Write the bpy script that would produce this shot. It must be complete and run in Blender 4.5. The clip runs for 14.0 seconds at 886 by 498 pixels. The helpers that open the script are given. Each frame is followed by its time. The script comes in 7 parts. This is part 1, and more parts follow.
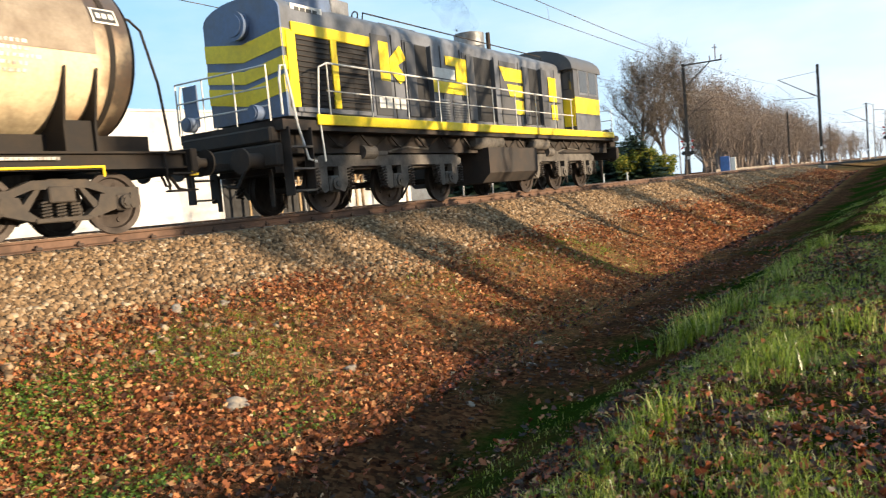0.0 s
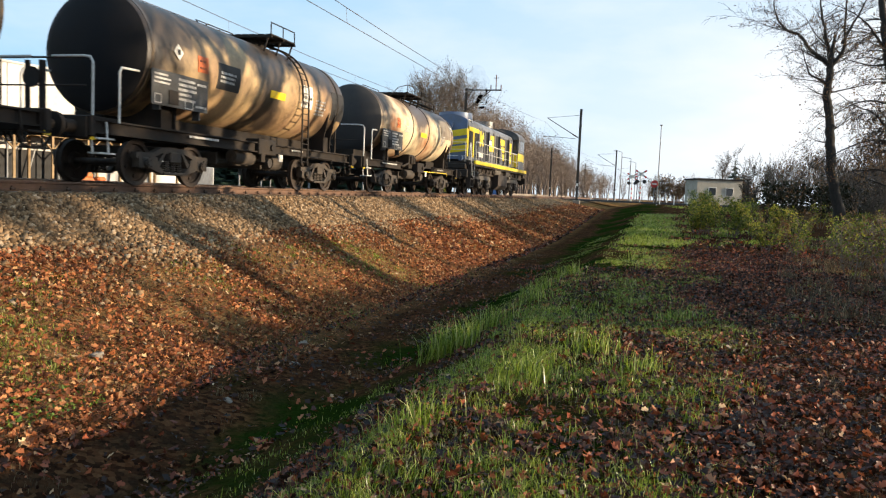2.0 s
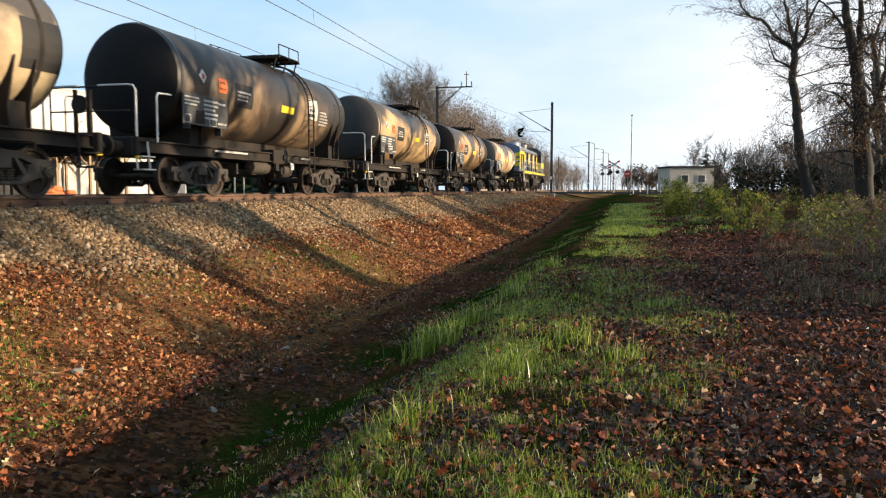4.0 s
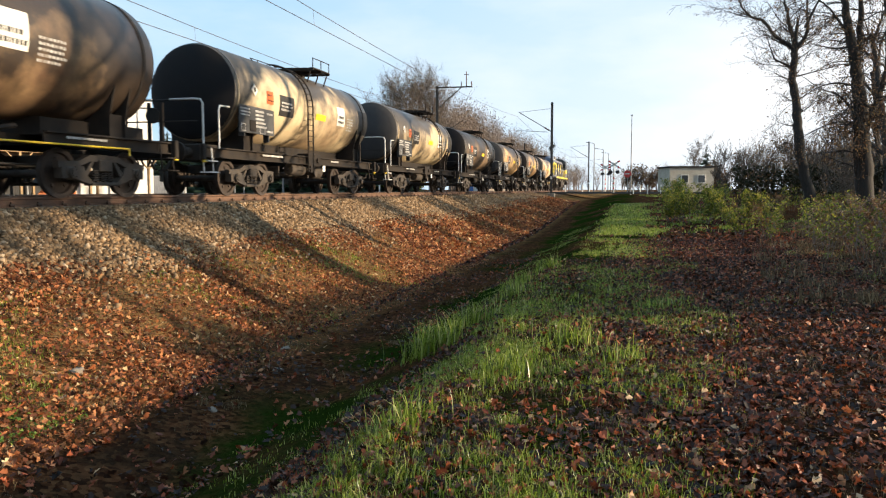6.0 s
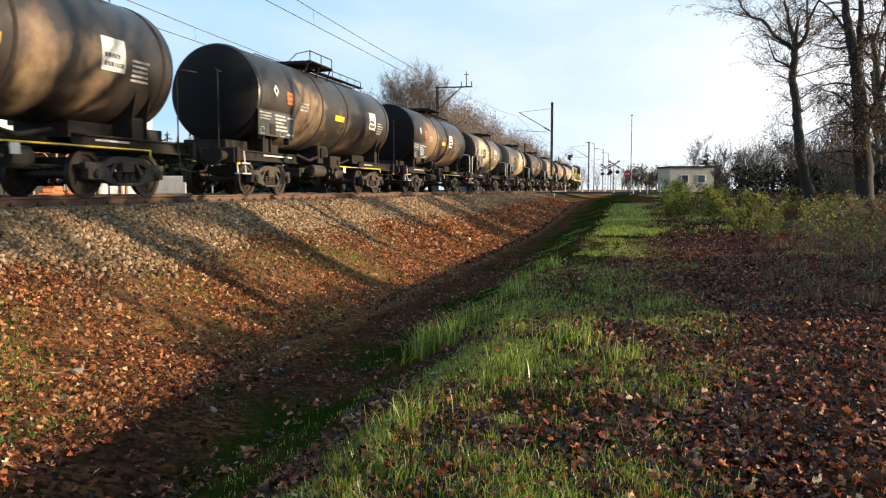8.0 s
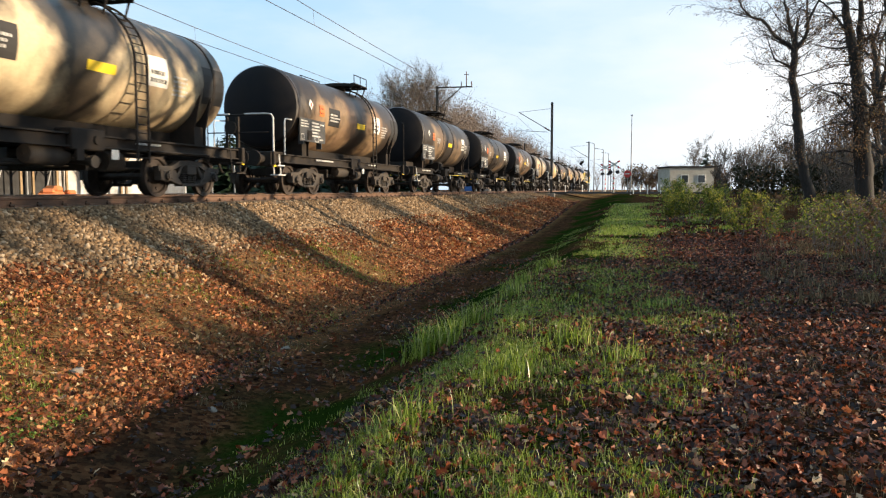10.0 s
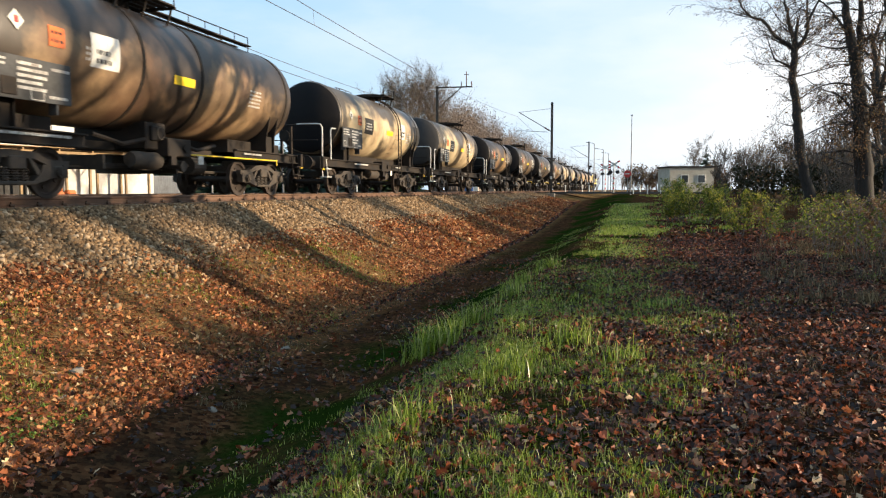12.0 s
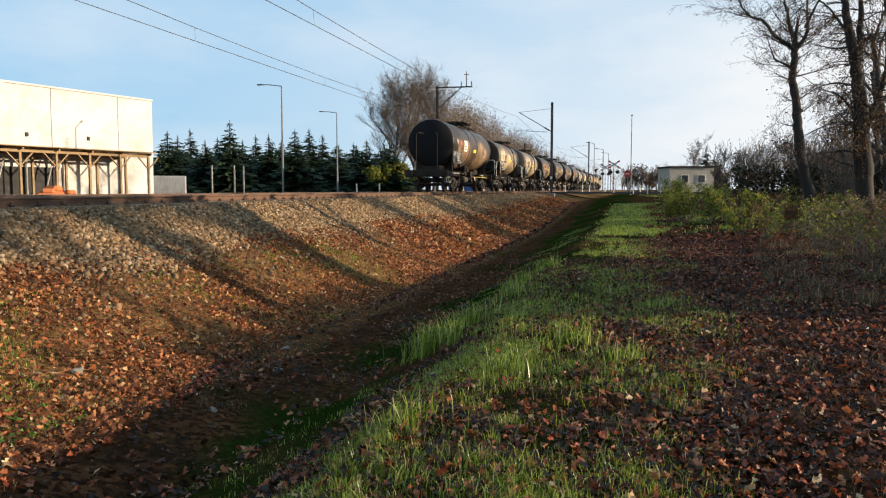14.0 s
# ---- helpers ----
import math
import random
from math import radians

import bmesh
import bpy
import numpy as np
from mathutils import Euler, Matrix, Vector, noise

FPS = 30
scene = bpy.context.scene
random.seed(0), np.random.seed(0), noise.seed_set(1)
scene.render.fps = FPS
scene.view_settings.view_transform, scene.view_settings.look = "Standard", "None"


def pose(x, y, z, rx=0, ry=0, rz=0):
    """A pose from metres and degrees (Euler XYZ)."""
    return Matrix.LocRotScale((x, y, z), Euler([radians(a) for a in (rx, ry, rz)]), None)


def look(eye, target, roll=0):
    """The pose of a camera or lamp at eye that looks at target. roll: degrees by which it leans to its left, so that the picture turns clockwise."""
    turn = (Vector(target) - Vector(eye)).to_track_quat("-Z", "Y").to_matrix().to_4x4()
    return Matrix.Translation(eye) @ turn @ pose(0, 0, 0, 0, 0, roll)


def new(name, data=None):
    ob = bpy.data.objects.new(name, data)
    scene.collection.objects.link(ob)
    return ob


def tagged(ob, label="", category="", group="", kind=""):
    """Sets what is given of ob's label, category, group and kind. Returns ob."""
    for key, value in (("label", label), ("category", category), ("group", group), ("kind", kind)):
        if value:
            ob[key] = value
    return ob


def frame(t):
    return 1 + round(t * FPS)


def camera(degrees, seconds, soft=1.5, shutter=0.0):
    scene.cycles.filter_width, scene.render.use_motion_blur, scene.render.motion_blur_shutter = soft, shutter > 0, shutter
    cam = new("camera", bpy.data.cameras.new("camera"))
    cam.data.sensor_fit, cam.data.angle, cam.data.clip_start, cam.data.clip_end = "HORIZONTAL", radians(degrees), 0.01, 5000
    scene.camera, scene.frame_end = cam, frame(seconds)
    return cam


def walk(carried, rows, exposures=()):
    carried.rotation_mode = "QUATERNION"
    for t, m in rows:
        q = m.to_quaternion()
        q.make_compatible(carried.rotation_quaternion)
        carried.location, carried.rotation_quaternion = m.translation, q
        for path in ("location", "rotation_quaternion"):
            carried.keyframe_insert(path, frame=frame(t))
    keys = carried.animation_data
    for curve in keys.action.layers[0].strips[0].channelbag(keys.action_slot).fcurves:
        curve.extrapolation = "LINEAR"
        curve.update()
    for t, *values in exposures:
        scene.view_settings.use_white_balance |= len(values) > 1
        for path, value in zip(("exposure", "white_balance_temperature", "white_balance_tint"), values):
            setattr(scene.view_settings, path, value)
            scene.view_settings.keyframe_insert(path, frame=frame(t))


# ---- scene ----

# ---------------------------------------------------------------- camera
cam = camera(60.0, 14.0, soft=1.2, shutter=0.12)


def cam_pose(yaw, pitch, roll, dx=0.0, dy=0.0, dz=0.0):
    return pose(dx, dy, 1.6 + dz, 90 + pitch, roll, yaw)


REST = cam_pose(13.94, -4.42, 0.0)
walk(cam, [
    (0.0, cam_pose(32.24, -4.05, 5.05, 0.05, 0.08, -0.01)),
    (0.2, cam_pose(27.40, -4.20, 3.37, 0.027, 0.037, 0.0)),
    (0.5, cam_pose(22.70, -4.35, 0.03, 0.02, 0.03, 0.0)),
    (0.7, cam_pose(20.59, -4.38, -1.56, 0.01, 0.025, 0.0)),
    (1.0, cam_pose(18.20, -4.38, -3.62, 0.005, 0.02, 0.0)),
    (1.5, cam_pose(16.93, -4.21, -3.37, 0.0, 0.014, 0.0)),
    (2.0, cam_pose(15.80, -4.32, -2.43, 0.01, 0.02, -0.005)),
    (2.5, cam_pose(13.82, -4.34, -1.00, 0.0, -0.01, 0.0)),
    (3.0, cam_pose(13.83, -4.38, -0.13)),
    (3.6, REST),
    (14.0, REST),
], exposures=[(0.0, 1.17), (0.5, 1.10), (1.0, 1.04), (2.0, 1.00), (3.0, 0.98), (5.5, 1.03), (12.0, 1.03), (13.0, 0.93), (14.0, 0.77)])

# ---------------------------------------------------------------- light
SUN_AZ, SUN_EL = 82.0, 10.3          # degrees from the track's direction towards the right, and above the horizon
world = bpy.data.worlds.new("sky")
scene.world = world
world.use_nodes = True
wn = world.node_tree.nodes
wl = world.node_tree.links
wn.clear()
sky = wn.new("ShaderNodeTexSky")
sky.sky_type = "NISHITA"
sky.sun_disc = False
sky.sun_elevation = radians(SUN_EL)
sky.sun_rotation = radians(SUN_AZ)
sky.air_density, sky.dust_density, sky.ozone_density = 1.0, 0.3, 3.0
# thin high cloud, thicker low down and towards the sun
tc = wn.new("ShaderNodeTexCoord")
mp = wn.new("ShaderNodeMapping")
mp.inputs["Scale"].default_value = (1.0, 1.0, 3.2)
mp.inputs["Rotation"].default_value = (0, 0, 0.5)
cl = wn.new("ShaderNodeTexNoise")
cl.inputs["Scale"].default_value = 2.2
cl.inputs["Detail"].default_value = 7
cl.inputs["Roughness"].default_value = 0.55
ramp = wn.new("ShaderNodeMapRange")
ramp.inputs["From Min"].default_value = 0.42
ramp.inputs["From Max"].default_value = 0.72
ramp.inputs["To Min"].default_value = 0.0
ramp.inputs["To Max"].default_value = 0.45
sep = wn.new("ShaderNodeSeparateXYZ")
side = wn.new("ShaderNodeMapRange")           # more veil towards +X
side.inputs["From Min"].default_value = -0.68
side.inputs["From Max"].default_value = 0.42
low = wn.new("ShaderNodeMapRange")            # veil fades high up
low.inputs["From Min"].default_value = 0.55
low.inputs["From Max"].default_value = 0.12
mul = wn.new("ShaderNodeMath")
mul.operation = "MULTIPLY"
add = wn.new("ShaderNodeMath")
add.operation = "ADD"
add.use_clamp = True
mix = wn.new("ShaderNodeMix")
mix.data_type = "RGBA"
mix.inputs[7].default_value = (6.9, 7.1, 7.3, 1)
haze = wn.new("ShaderNodeMix")                # the day's pale blue haze
haze.data_type = "RGBA"
haze.inputs["Factor"].default_value = 0.8
haze.inputs[7].default_value = (2.9, 5.2, 7.4, 1)
bg = wn.new("ShaderNodeBackground")
bg.inputs["Strength"].default_value = 0.077
out = wn.new("ShaderNodeOutputWorld")
wl.new(tc.outputs["Generated"], mp.inputs["Vector"])
wl.new(mp.outputs[0], cl.inputs["Vector"])
wl.new(cl.outputs[0], ramp.inputs["Value"])
wl.new(tc.outputs["Generated"], sep.inputs[0])
wl.new(sep.outputs[0], side.inputs["Value"])
wl.new(sep.outputs[2], low.inputs["Value"])
wl.new(side.outputs[0], mul.inputs[0])
wl.new(low.outputs[0], mul.inputs[1])
wl.new(mul.outputs[0], add.inputs[0])
wl.new(ramp.outputs[0], add.inputs[1])
wl.new(add.outputs[0], mix.inputs["Factor"])
wl.new(sky.outputs[0], haze.inputs[6])
wl.new(haze.outputs[2], mix.inputs[6])
wl.new(mix.outputs[2], bg.inputs["Color"])
wl.new(bg.outputs[0], out.inputs[0])

sun_data = bpy.data.lights.new("sun", "SUN")
sun_data.energy = 5.0
sun_data.angle = radians(0.55)
sun_data.color = (1.0, 0.80, 0.56)
sun = new("sun", sun_data)
az, el = radians(SUN_AZ), radians(SUN_EL)
sun_dir = Vector((math.sin(az) * math.cos(el), math.cos(az) * math.cos(el), math.sin(el)))
sun.matrix_world = look(sun_dir * 60, (0, 0, 0))
scene.view_settings.exposure = 0.94

# ---------------------------------------------------------------- mesh kit


class Geo:
    """Gathers vertices and faces of one mesh."""

    def __init__(self):
        self.v, self.f = [], []

    def add(self, verts, faces, m=None):
        n = len(self.v)
        if m is not None:
            verts = [m @ Vector(p) for p in verts]
        self.v.extend([tuple(p) for p in verts])
        self.f.extend([tuple(i + n for i in q) for q in faces])
        return self

    def box(self, c, s, m=None, bevel=0.0):
        x, y, z = (a / 2 for a in s)
        cx, cy, cz = c
        b = min(bevel, x * 0.9, y * 0.9, z * 0.9)
        if b <= 0:
            vs = [(cx + i * x, cy + j * y, cz + k * z) for i in (-1, 1) for j in (-1, 1) for k in (-1, 1)]
            fs = [(0, 1, 3, 2), (4, 6, 7, 5), (0, 4, 5, 1), (2, 3, 7, 6), (0, 2, 6, 4), (1, 5, 7, 3)]
            return self.add(vs, fs, m)
        vs, idx = [], {}
        for i in (-1, 1):
            for j in (-1, 1):
                for k in (-1, 1):
                    for a in range(3):
                        p = [i * x, j * y, k * z]
                        for o in range(3):
                            if o != a:
                                p[o] -= b * (i, j, k)[o]
                        idx[i, j, k, a] = len(vs)
                        vs.append((cx + p[0], cy + p[1], cz + p[2]))
        fs = []
        for s1 in (-1, 1):
            q = [(s1, -1, -1), (s1, 1, -1), (s1, 1, 1), (s1, -1, 1)]
            for a, perm in ((0, (0, 1, 2)), (1, (2, 0, 1)), (2, (1, 2, 0))):
                face = [idx[(*[p[perm[o]] for o in range(3)], a)] for p in q]
                fs.append(face if s1 > 0 else face[::-1])
        for a, o1, o2 in ((0, 1, 2), (1, 2, 0), (2, 0, 1)):
            for s1 in (-1, 1):
                for s2 in (-1, 1):
                    def key(t, which):
                        p = [0, 0, 0]
                        p[a], p[o1], p[o2] = t, s1, s2
                        return idx[(*p, which)]
                    face = [key(-1, o1), key(1, o1), key(1, o2), key(-1, o2)]
                    fs.append(face if s1 * s2 < 0 else face[::-1])
        for i in (-1, 1):
            for j in (-1, 1):
                for k in (-1, 1):
                    face = [idx[i, j, k, a] for a in range(3)]
                    fs.append(face if i * j * k > 0 else face[::-1])
        return self.add(vs, fs, m)

    def cyl(self, p0, p1, r, seg=12, r1=None, caps=True, m=None):
        p0, p1 = Vector(p0), Vector(p1)
        r1 = r if r1 is None else r1
        d = (p1 - p0).normalized()
        a = d.orthogonal().normalized()
        b = d.cross(a)
        vs = []
        for p, q in ((p0, r), (p1, r1)):
            for i in range(seg):
                t = 2 * math.pi * i / seg
                vs.append(p + (a * math.cos(t) + b * math.sin(t)) * q)
        fs = [(i, (i + 1) % seg, seg + (i + 1) % seg, seg + i) for i in range(seg)]
        if caps:
            fs += [tuple(range(seg))[::-1], tuple(range(seg, 2 * seg))]
        return self.add(vs, fs, m)

    def tube(self, pts, r, seg=6, m=None, closed=False):
        pts = [Vector(p) for p in pts]
        rs = r if isinstance(r, (list, tuple)) else [r] * len(pts)
        n = len(pts)
        vs, a = [], None
        for i, p in enumerate(pts):
            d = (pts[min(i + 1, n - 1)] - pts[max(i - 1, 0)]).normalized()
            if a is None:
                a = d.orthogonal().normalized()
            a = (a - d * a.dot(d))
            a = a.normalized() if a.length > 1e-6 else d.orthogonal().normalized()
            b = d.cross(a)
            for k in range(seg):
                t = 2 * math.pi * k / seg
                vs.append(p + (a * math.cos(t) + b * math.sin(t)) * rs[i])
        fs = [(i * seg + k, i * seg + (k + 1) % seg, (i + 1) * seg + (k + 1) % seg, (i + 1) * seg + k)
              for i in range(n - 1) for k in range(seg)]
        fs += [tuple(range(seg))[::-1], tuple(range((n - 1) * seg, n * seg))]
        return self.add(vs, fs, m)

    def lathe(self, prof, seg=40, m=None, caps=False):
        """prof: (radius, along y) pairs, turned round the y axis."""
        vs = [(r * math.cos(2 * math.pi * k / seg), y, r * math.sin(2 * math.pi * k / seg)) for r, y in prof for k in range(seg)]
        fs = [(i * seg + k, (i + 1) * seg + k, (i + 1) * seg + (k + 1) % seg, i * seg + (k + 1) % seg)
              for i in range(len(prof) - 1) for k in range(seg)]
        if caps:
            fs += [tuple(range(seg)), tuple(range((len(prof) - 1) * seg, len(prof) * seg))[::-1]]
        return self.add(vs, fs, m)

    def prism(self, poly, y0, y1, m=None):
        """An outline in x, z drawn out along y."""
        n = len(poly)
        vs = [(x, y0, z) for x, z in poly] + [(x, y1, z) for x, z in poly]
        fs = [(i, n + i, n + (i + 1) % n, (i + 1) % n) for i in range(n)]
        fs += [tuple(range(n)), tuple(range(n, 2 * n))[::-1]]
        return self.add(vs, fs, m)

    def prism_x(self, poly, x0, x1, m=None):
        """An outline in y, z drawn out along x."""
        n = len(poly)
        vs = [(x0, y, z) for y, z in poly] + [(x1, y, z) for y, z in poly]
        fs = [(i, (i + 1) % n, n + (i + 1) % n, n + i) for i in range(n)]
        fs += [tuple(range(n))[::-1], tuple(range(n, 2 * n))]
        return self.add(vs, fs, m)

    def mesh(self, name, mat, smooth=False):
        me = bpy.data.meshes.new(name)
        me.from_pydata(self.v, [], self.f)
        me.materials.append(mat)
        if smooth:
            me.shade_smooth()
            me.set_sharp_from_angle(angle=radians(38))
        me.update()
        return me


def part(name, geo, mat, parent, label="", at=None, smooth=False):
    ob = new(name, geo if isinstance(geo, bpy.types.Mesh) else geo.mesh(name, mat, smooth))
    ob.parent = parent
    if at is not None:
        ob.matrix_basis = at
    if label:
        ob["label"] = label
    return ob


def thing(name, label, category, at=None, group="", kind="", geo=None, mat=None, smooth=False):
    ob = new(name, geo.mesh(name, mat, smooth) if geo else None)
    if at is not None:
        ob.matrix_basis = at
    return tagged(ob, label, category, group, kind)


def big_mesh(name, verts, faces, mat, smooth=False):
    """A mesh out of numpy arrays; faces all of one size."""
    me = bpy.data.meshes.new(name)
    nv, nf, k = len(verts), len(faces), faces.shape[1]
    me.vertices.add(nv)
    me.vertices.foreach_set("co", np.ascontiguousarray(verts, dtype=np.float32).ravel())
    me.loops.add(nf * k)
    me.loops.foreach_set("vertex_index", np.ascontiguousarray(faces, dtype=np.int32).ravel())
    me.polygons.add(nf)
    me.polygons.foreach_set("loop_start", np.arange(0, nf * k, k, dtype=np.int32))
    me.update(calc_edges=True)
    me.materials.append(mat)
    if smooth:
        me.shade_smooth()
    return me


# ---------------------------------------------------------------- materials


class Mat:
    """A small node-material writer."""

    def __init__(self, name, rough=0.7, metal=0.0, gloss=0.5):
        self.m = bpy.data.materials.new(name)
        self.m.use_nodes = True
        self.n, self.l = self.m.node_tree.nodes, self.m.node_tree.links
        self.b = self.n["Principled BSDF"]
        self.b.inputs["Roughness"].default_value = rough
        self.b.inputs["Metallic"].default_value = metal
        self.b.inputs["Specular IOR Level"].default_value = gloss

    def coord(self, kind="Object", scale=(1, 1, 1)):
        t = self.n.new("ShaderNodeTexCoord")
        m = self.n.new("ShaderNodeMapping")
        m.inputs["Scale"].default_value = scale
        self.l.new(t.outputs[kind], m.inputs["Vector"])
        return m.outputs[0]

    def world(self, scale=(1, 1, 1)):
        t = self.n.new("ShaderNodeNewGeometry")
        m = self.n.new("ShaderNodeMapping")
        m.inputs["Scale"].default_value = scale
        self.l.new(t.outputs["Position"], m.inputs["Vector"])
        return m.outputs[0]

    def noise(self, vec, scale, detail=5, rough=0.6, shift=None):
        t = self.n.new("ShaderNodeTexNoise")
        t.inputs["Scale"].default_value = scale
        t.inputs["Detail"].default_value = detail
        t.inputs["Roughness"].default_value = rough
        if shift is not None:
            t.noise_dimensions = "4D"
            self.l.new(shift, t.inputs["W"])
        self.l.new(vec, t.inputs["Vector"])
        return t.outputs[0]

    def vor(self, vec, scale, out="Color"):
        t = self.n.new("ShaderNodeTexVoronoi")
        t.inputs["Scale"].default_value = scale
        self.l.new(vec, t.inputs["Vector"])
        return t.outputs[out]

    def fit(self, val, a, b, lo=0.0, hi=1.0):
        t = self.n.new("ShaderNodeMapRange")
        for k, v in (("From Min", a), ("From Max", b), ("To Min", lo), ("To Max", hi)):
            t.inputs[k].default_value = v
        self.l.new(val, t.inputs["Value"])
        return t.outputs[0]

    def math(self, op, a, b):
        t = self.n.new("ShaderNodeMath")
        t.operation = op
        for i, x in enumerate((a, b)):
            if isinstance(x, (int, float)):
                t.inputs[i].default_value = x
            else:
                self.l.new(x, t.inputs[i])
        return t.outputs[0]

    def axis(self, vec, i):
        t = self.n.new("ShaderNodeSeparateXYZ")
        self.l.new(vec, t.inputs[0])
        return t.outputs[i]

    def mix(self, fac, a, b, mode="MIX"):
        t = self.n.new("ShaderNodeMix")
        t.data_type, t.blend_type = "RGBA", mode
        if isinstance(fac, (int, float)):
            t.inputs["Factor"].default_value = fac
        else:
            self.l.new(fac, t.inputs["Factor"])
        for i, c in ((6, a), (7, b)):
            if isinstance(c, tuple):
                t.inputs[i].default_value = (*c, 1)
            else:
                self.l.new(c, t.inputs[i])
        return t.outputs[2]

    def ramp(self, val, stops):
        t = self.n.new("ShaderNodeValToRGB")
        e = t.color_ramp.elements
        while len(e) < len(stops):
            e.new(0.5)
        for x, (p, c) in zip(e, stops):
            x.position, x.color = p, (*c, 1)
        self.l.new(val, t.inputs[0])
        return t.outputs[0]

    def rand(self):
        return self.n.new("ShaderNodeObjectInfo").outputs["Random"]

    def island(self):
        return self.n.new("ShaderNodeNewGeometry").outputs["Random Per Island"]

    def color(self, c):
        if isinstance(c, tuple):
            self.b.inputs["Base Color"].default_value = (*c, 1)
        else:
            self.l.new(c, self.b.inputs["Base Color"])
        return self

    def rough(self, r):
        self.l.new(r, self.b.inputs["Roughness"])
        return self

    def bump(self, h, strength=0.3, dist=0.02):
        t = self.n.new("ShaderNodeBump")
        t.inputs["Strength"].default_value = strength
        t.inputs["Distance"].default_value = dist
        self.l.new(h, t.inputs["Height"])
        self.l.new(t.outputs[0], self.b.inputs["Normal"])
        return self


def worn(name, base, dirt, rough=0.6, metal=0.0, scale=3.0, amount=(0.4, 0.7), bump=0.15, gloss=0.4):
    """Paint or metal with dirt in patches and fine grain."""
    k = Mat(name, rough, metal, gloss)
    v = k.coord("Object")
    big = k.noise(v, scale, 6, 0.65, k.math("MULTIPLY", k.rand(), 30.0))
    fine = k.noise(v, scale * 9, 4, 0.7)
    c = k.mix(k.fit(big, amount[0], amount[1]), base, dirt)
    c = k.mix(k.fit(fine, 0.3, 0.75, 0.0, 0.35), c, tuple(x * 0.5 for x in dirt))
    k.color(c).bump(fine, bump, 0.01).rough(k.fit(big, 0.3, 0.7, rough - 0.1, min(1, rough + 0.15)))
    return k.m


def tank_paint(name, base, stain, rust, grime, rough=0.42):
    """Tank paint with black oil runs from the filling hole, rust blotches and road dirt."""
    k = Mat(name, rough)
    v = k.coord("Object")
    shift = k.math("MULTIPLY", k.rand(), 60.0)
    runs = k.noise(k.coord("Object", (0.45, 0.55, 0.30)), 1.0, 4, 0.5, shift)      # broad runs down the sides
    thin = k.noise(k.coord("Object", (0.5, 3.2, 0.30)), 1.3, 5, 0.6, shift)       # thin runs
    blot = k.noise(v, 0.60, 5, 0.60, shift)
    soot = k.noise(v, 1.15, 6, 0.58, k.math("ADD", shift, 9.0))
    fine = k.noise(v, 14.0, 4, 0.7)
    y = k.axis(v, 1)
    away = k.math("ABSOLUTE", y, 0.0)
    mid = k.fit(away, 0.3, 1.5, 0.16, 0.0)                                         # spilt oil about the manhole
    ends = k.fit(away, 3.2, 5.3, 0.0, 0.20)                                        # soot towards both ends
    top = k.fit(k.axis(v, 2), 0.1, 1.3, 0.0, 0.32)
    f = k.math("ADD", k.math("ADD", k.math("ADD", k.math("MULTIPLY", runs, 0.75), k.math("MULTIPLY", soot, 0.55)), mid), k.math("ADD", top, ends))
    c = k.mix(k.fit(blot, 0.44, 0.64), base, rust)
    c = k.mix(k.fit(thin, 0.56, 0.76, 0.0, 0.25), c, stain)
    c = k.mix(k.fit(f, 0.86 - grime, 1.0 - grime, 0.0, 0.94), c, stain)
    c = k.mix(k.fit(fine, 0.35, 0.8, 0.0, 0.30), c, tuple(x * 0.55 for x in rust))
    k.color(c).bump(fine, 0.06, 0.01).rough(k.fit(f, 0.6, 1.1, rough + 0.2, rough - 0.06))
    return k.m


TANK = [
    tank_paint("tank_gold", (0.46, 0.31, 0.15), (0.018, 0.015, 0.013), (0.21, 0.120, 0.064), 0.17),
    tank_paint("tank_beige", (0.52, 0.41, 0.25), (0.024, 0.020, 0.017), (0.29, 0.20, 0.115), 0.15),
    tank_paint("tank_brown", (0.25, 0.162, 0.084), (0.011, 0.009, 0.008), (0.125, 0.066, 0.036), 0.22),
    tank_paint("tank_dark", (0.22, 0.145, 0.080), (0.010, 0.009, 0.008), (0.085, 0.052, 0.032), 0.26),
    tank_paint("tank_cream", (0.62, 0.50, 0.32), (0.026, 0.021, 0.018), (0.30, 0.135, 0.060), 0.13),
]
M_TENDG = worn("tank_end_dusty", (0.035, 0.035, 0.038), (0.060, 0.055, 0.050), 0.7, 0, 0.8, gloss=0.2)
M_SOOT = worn("black_stencil_field", (0.012, 0.011, 0.010), (0.03, 0.026, 0.022), 0.6, 0, 2.0)
M_TEND = worn("tank_end_black", (0.009, 0.009, 0.011), (0.018, 0.016, 0.015), 0.75, 0, 1.2, gloss=0.12)
M_FRAME = worn("frame_grime", (0.015, 0.013, 0.012), (0.040, 0.030, 0.022), 0.75, 0, 2.5, gloss=0.2)
M_BOGIE = worn("bogie_grime", (0.030, 0.025, 0.021), (0.080, 0.062, 0.046), 0.8, 0, 4.0)
M_WHEEL = worn("wheel_steel", (0.06, 0.045, 0.036), (0.03, 0.022, 0.018), 0.6, 0.4, 4.0)
M_TREAD = worn("tread_steel", (0.42, 0.39, 0.36), (0.25, 0.21, 0.18), 0.3, 0.9, 4.0)
M_PATCH = worn("faded_panel", (0.27, 0.22, 0.16), (0.16, 0.12, 0.085), 0.6, 0, 2.0)
M_BOARD = worn("data_board", (0.060, 0.060, 0.060), (0.026, 0.025, 0.023), 0.6, 0, 2.0)
M_WHITE = worn("white_paint", (0.74, 0.72, 0.66), (0.42, 0.36, 0.28), 0.6, 0, 4.0, (0.5, 0.8))
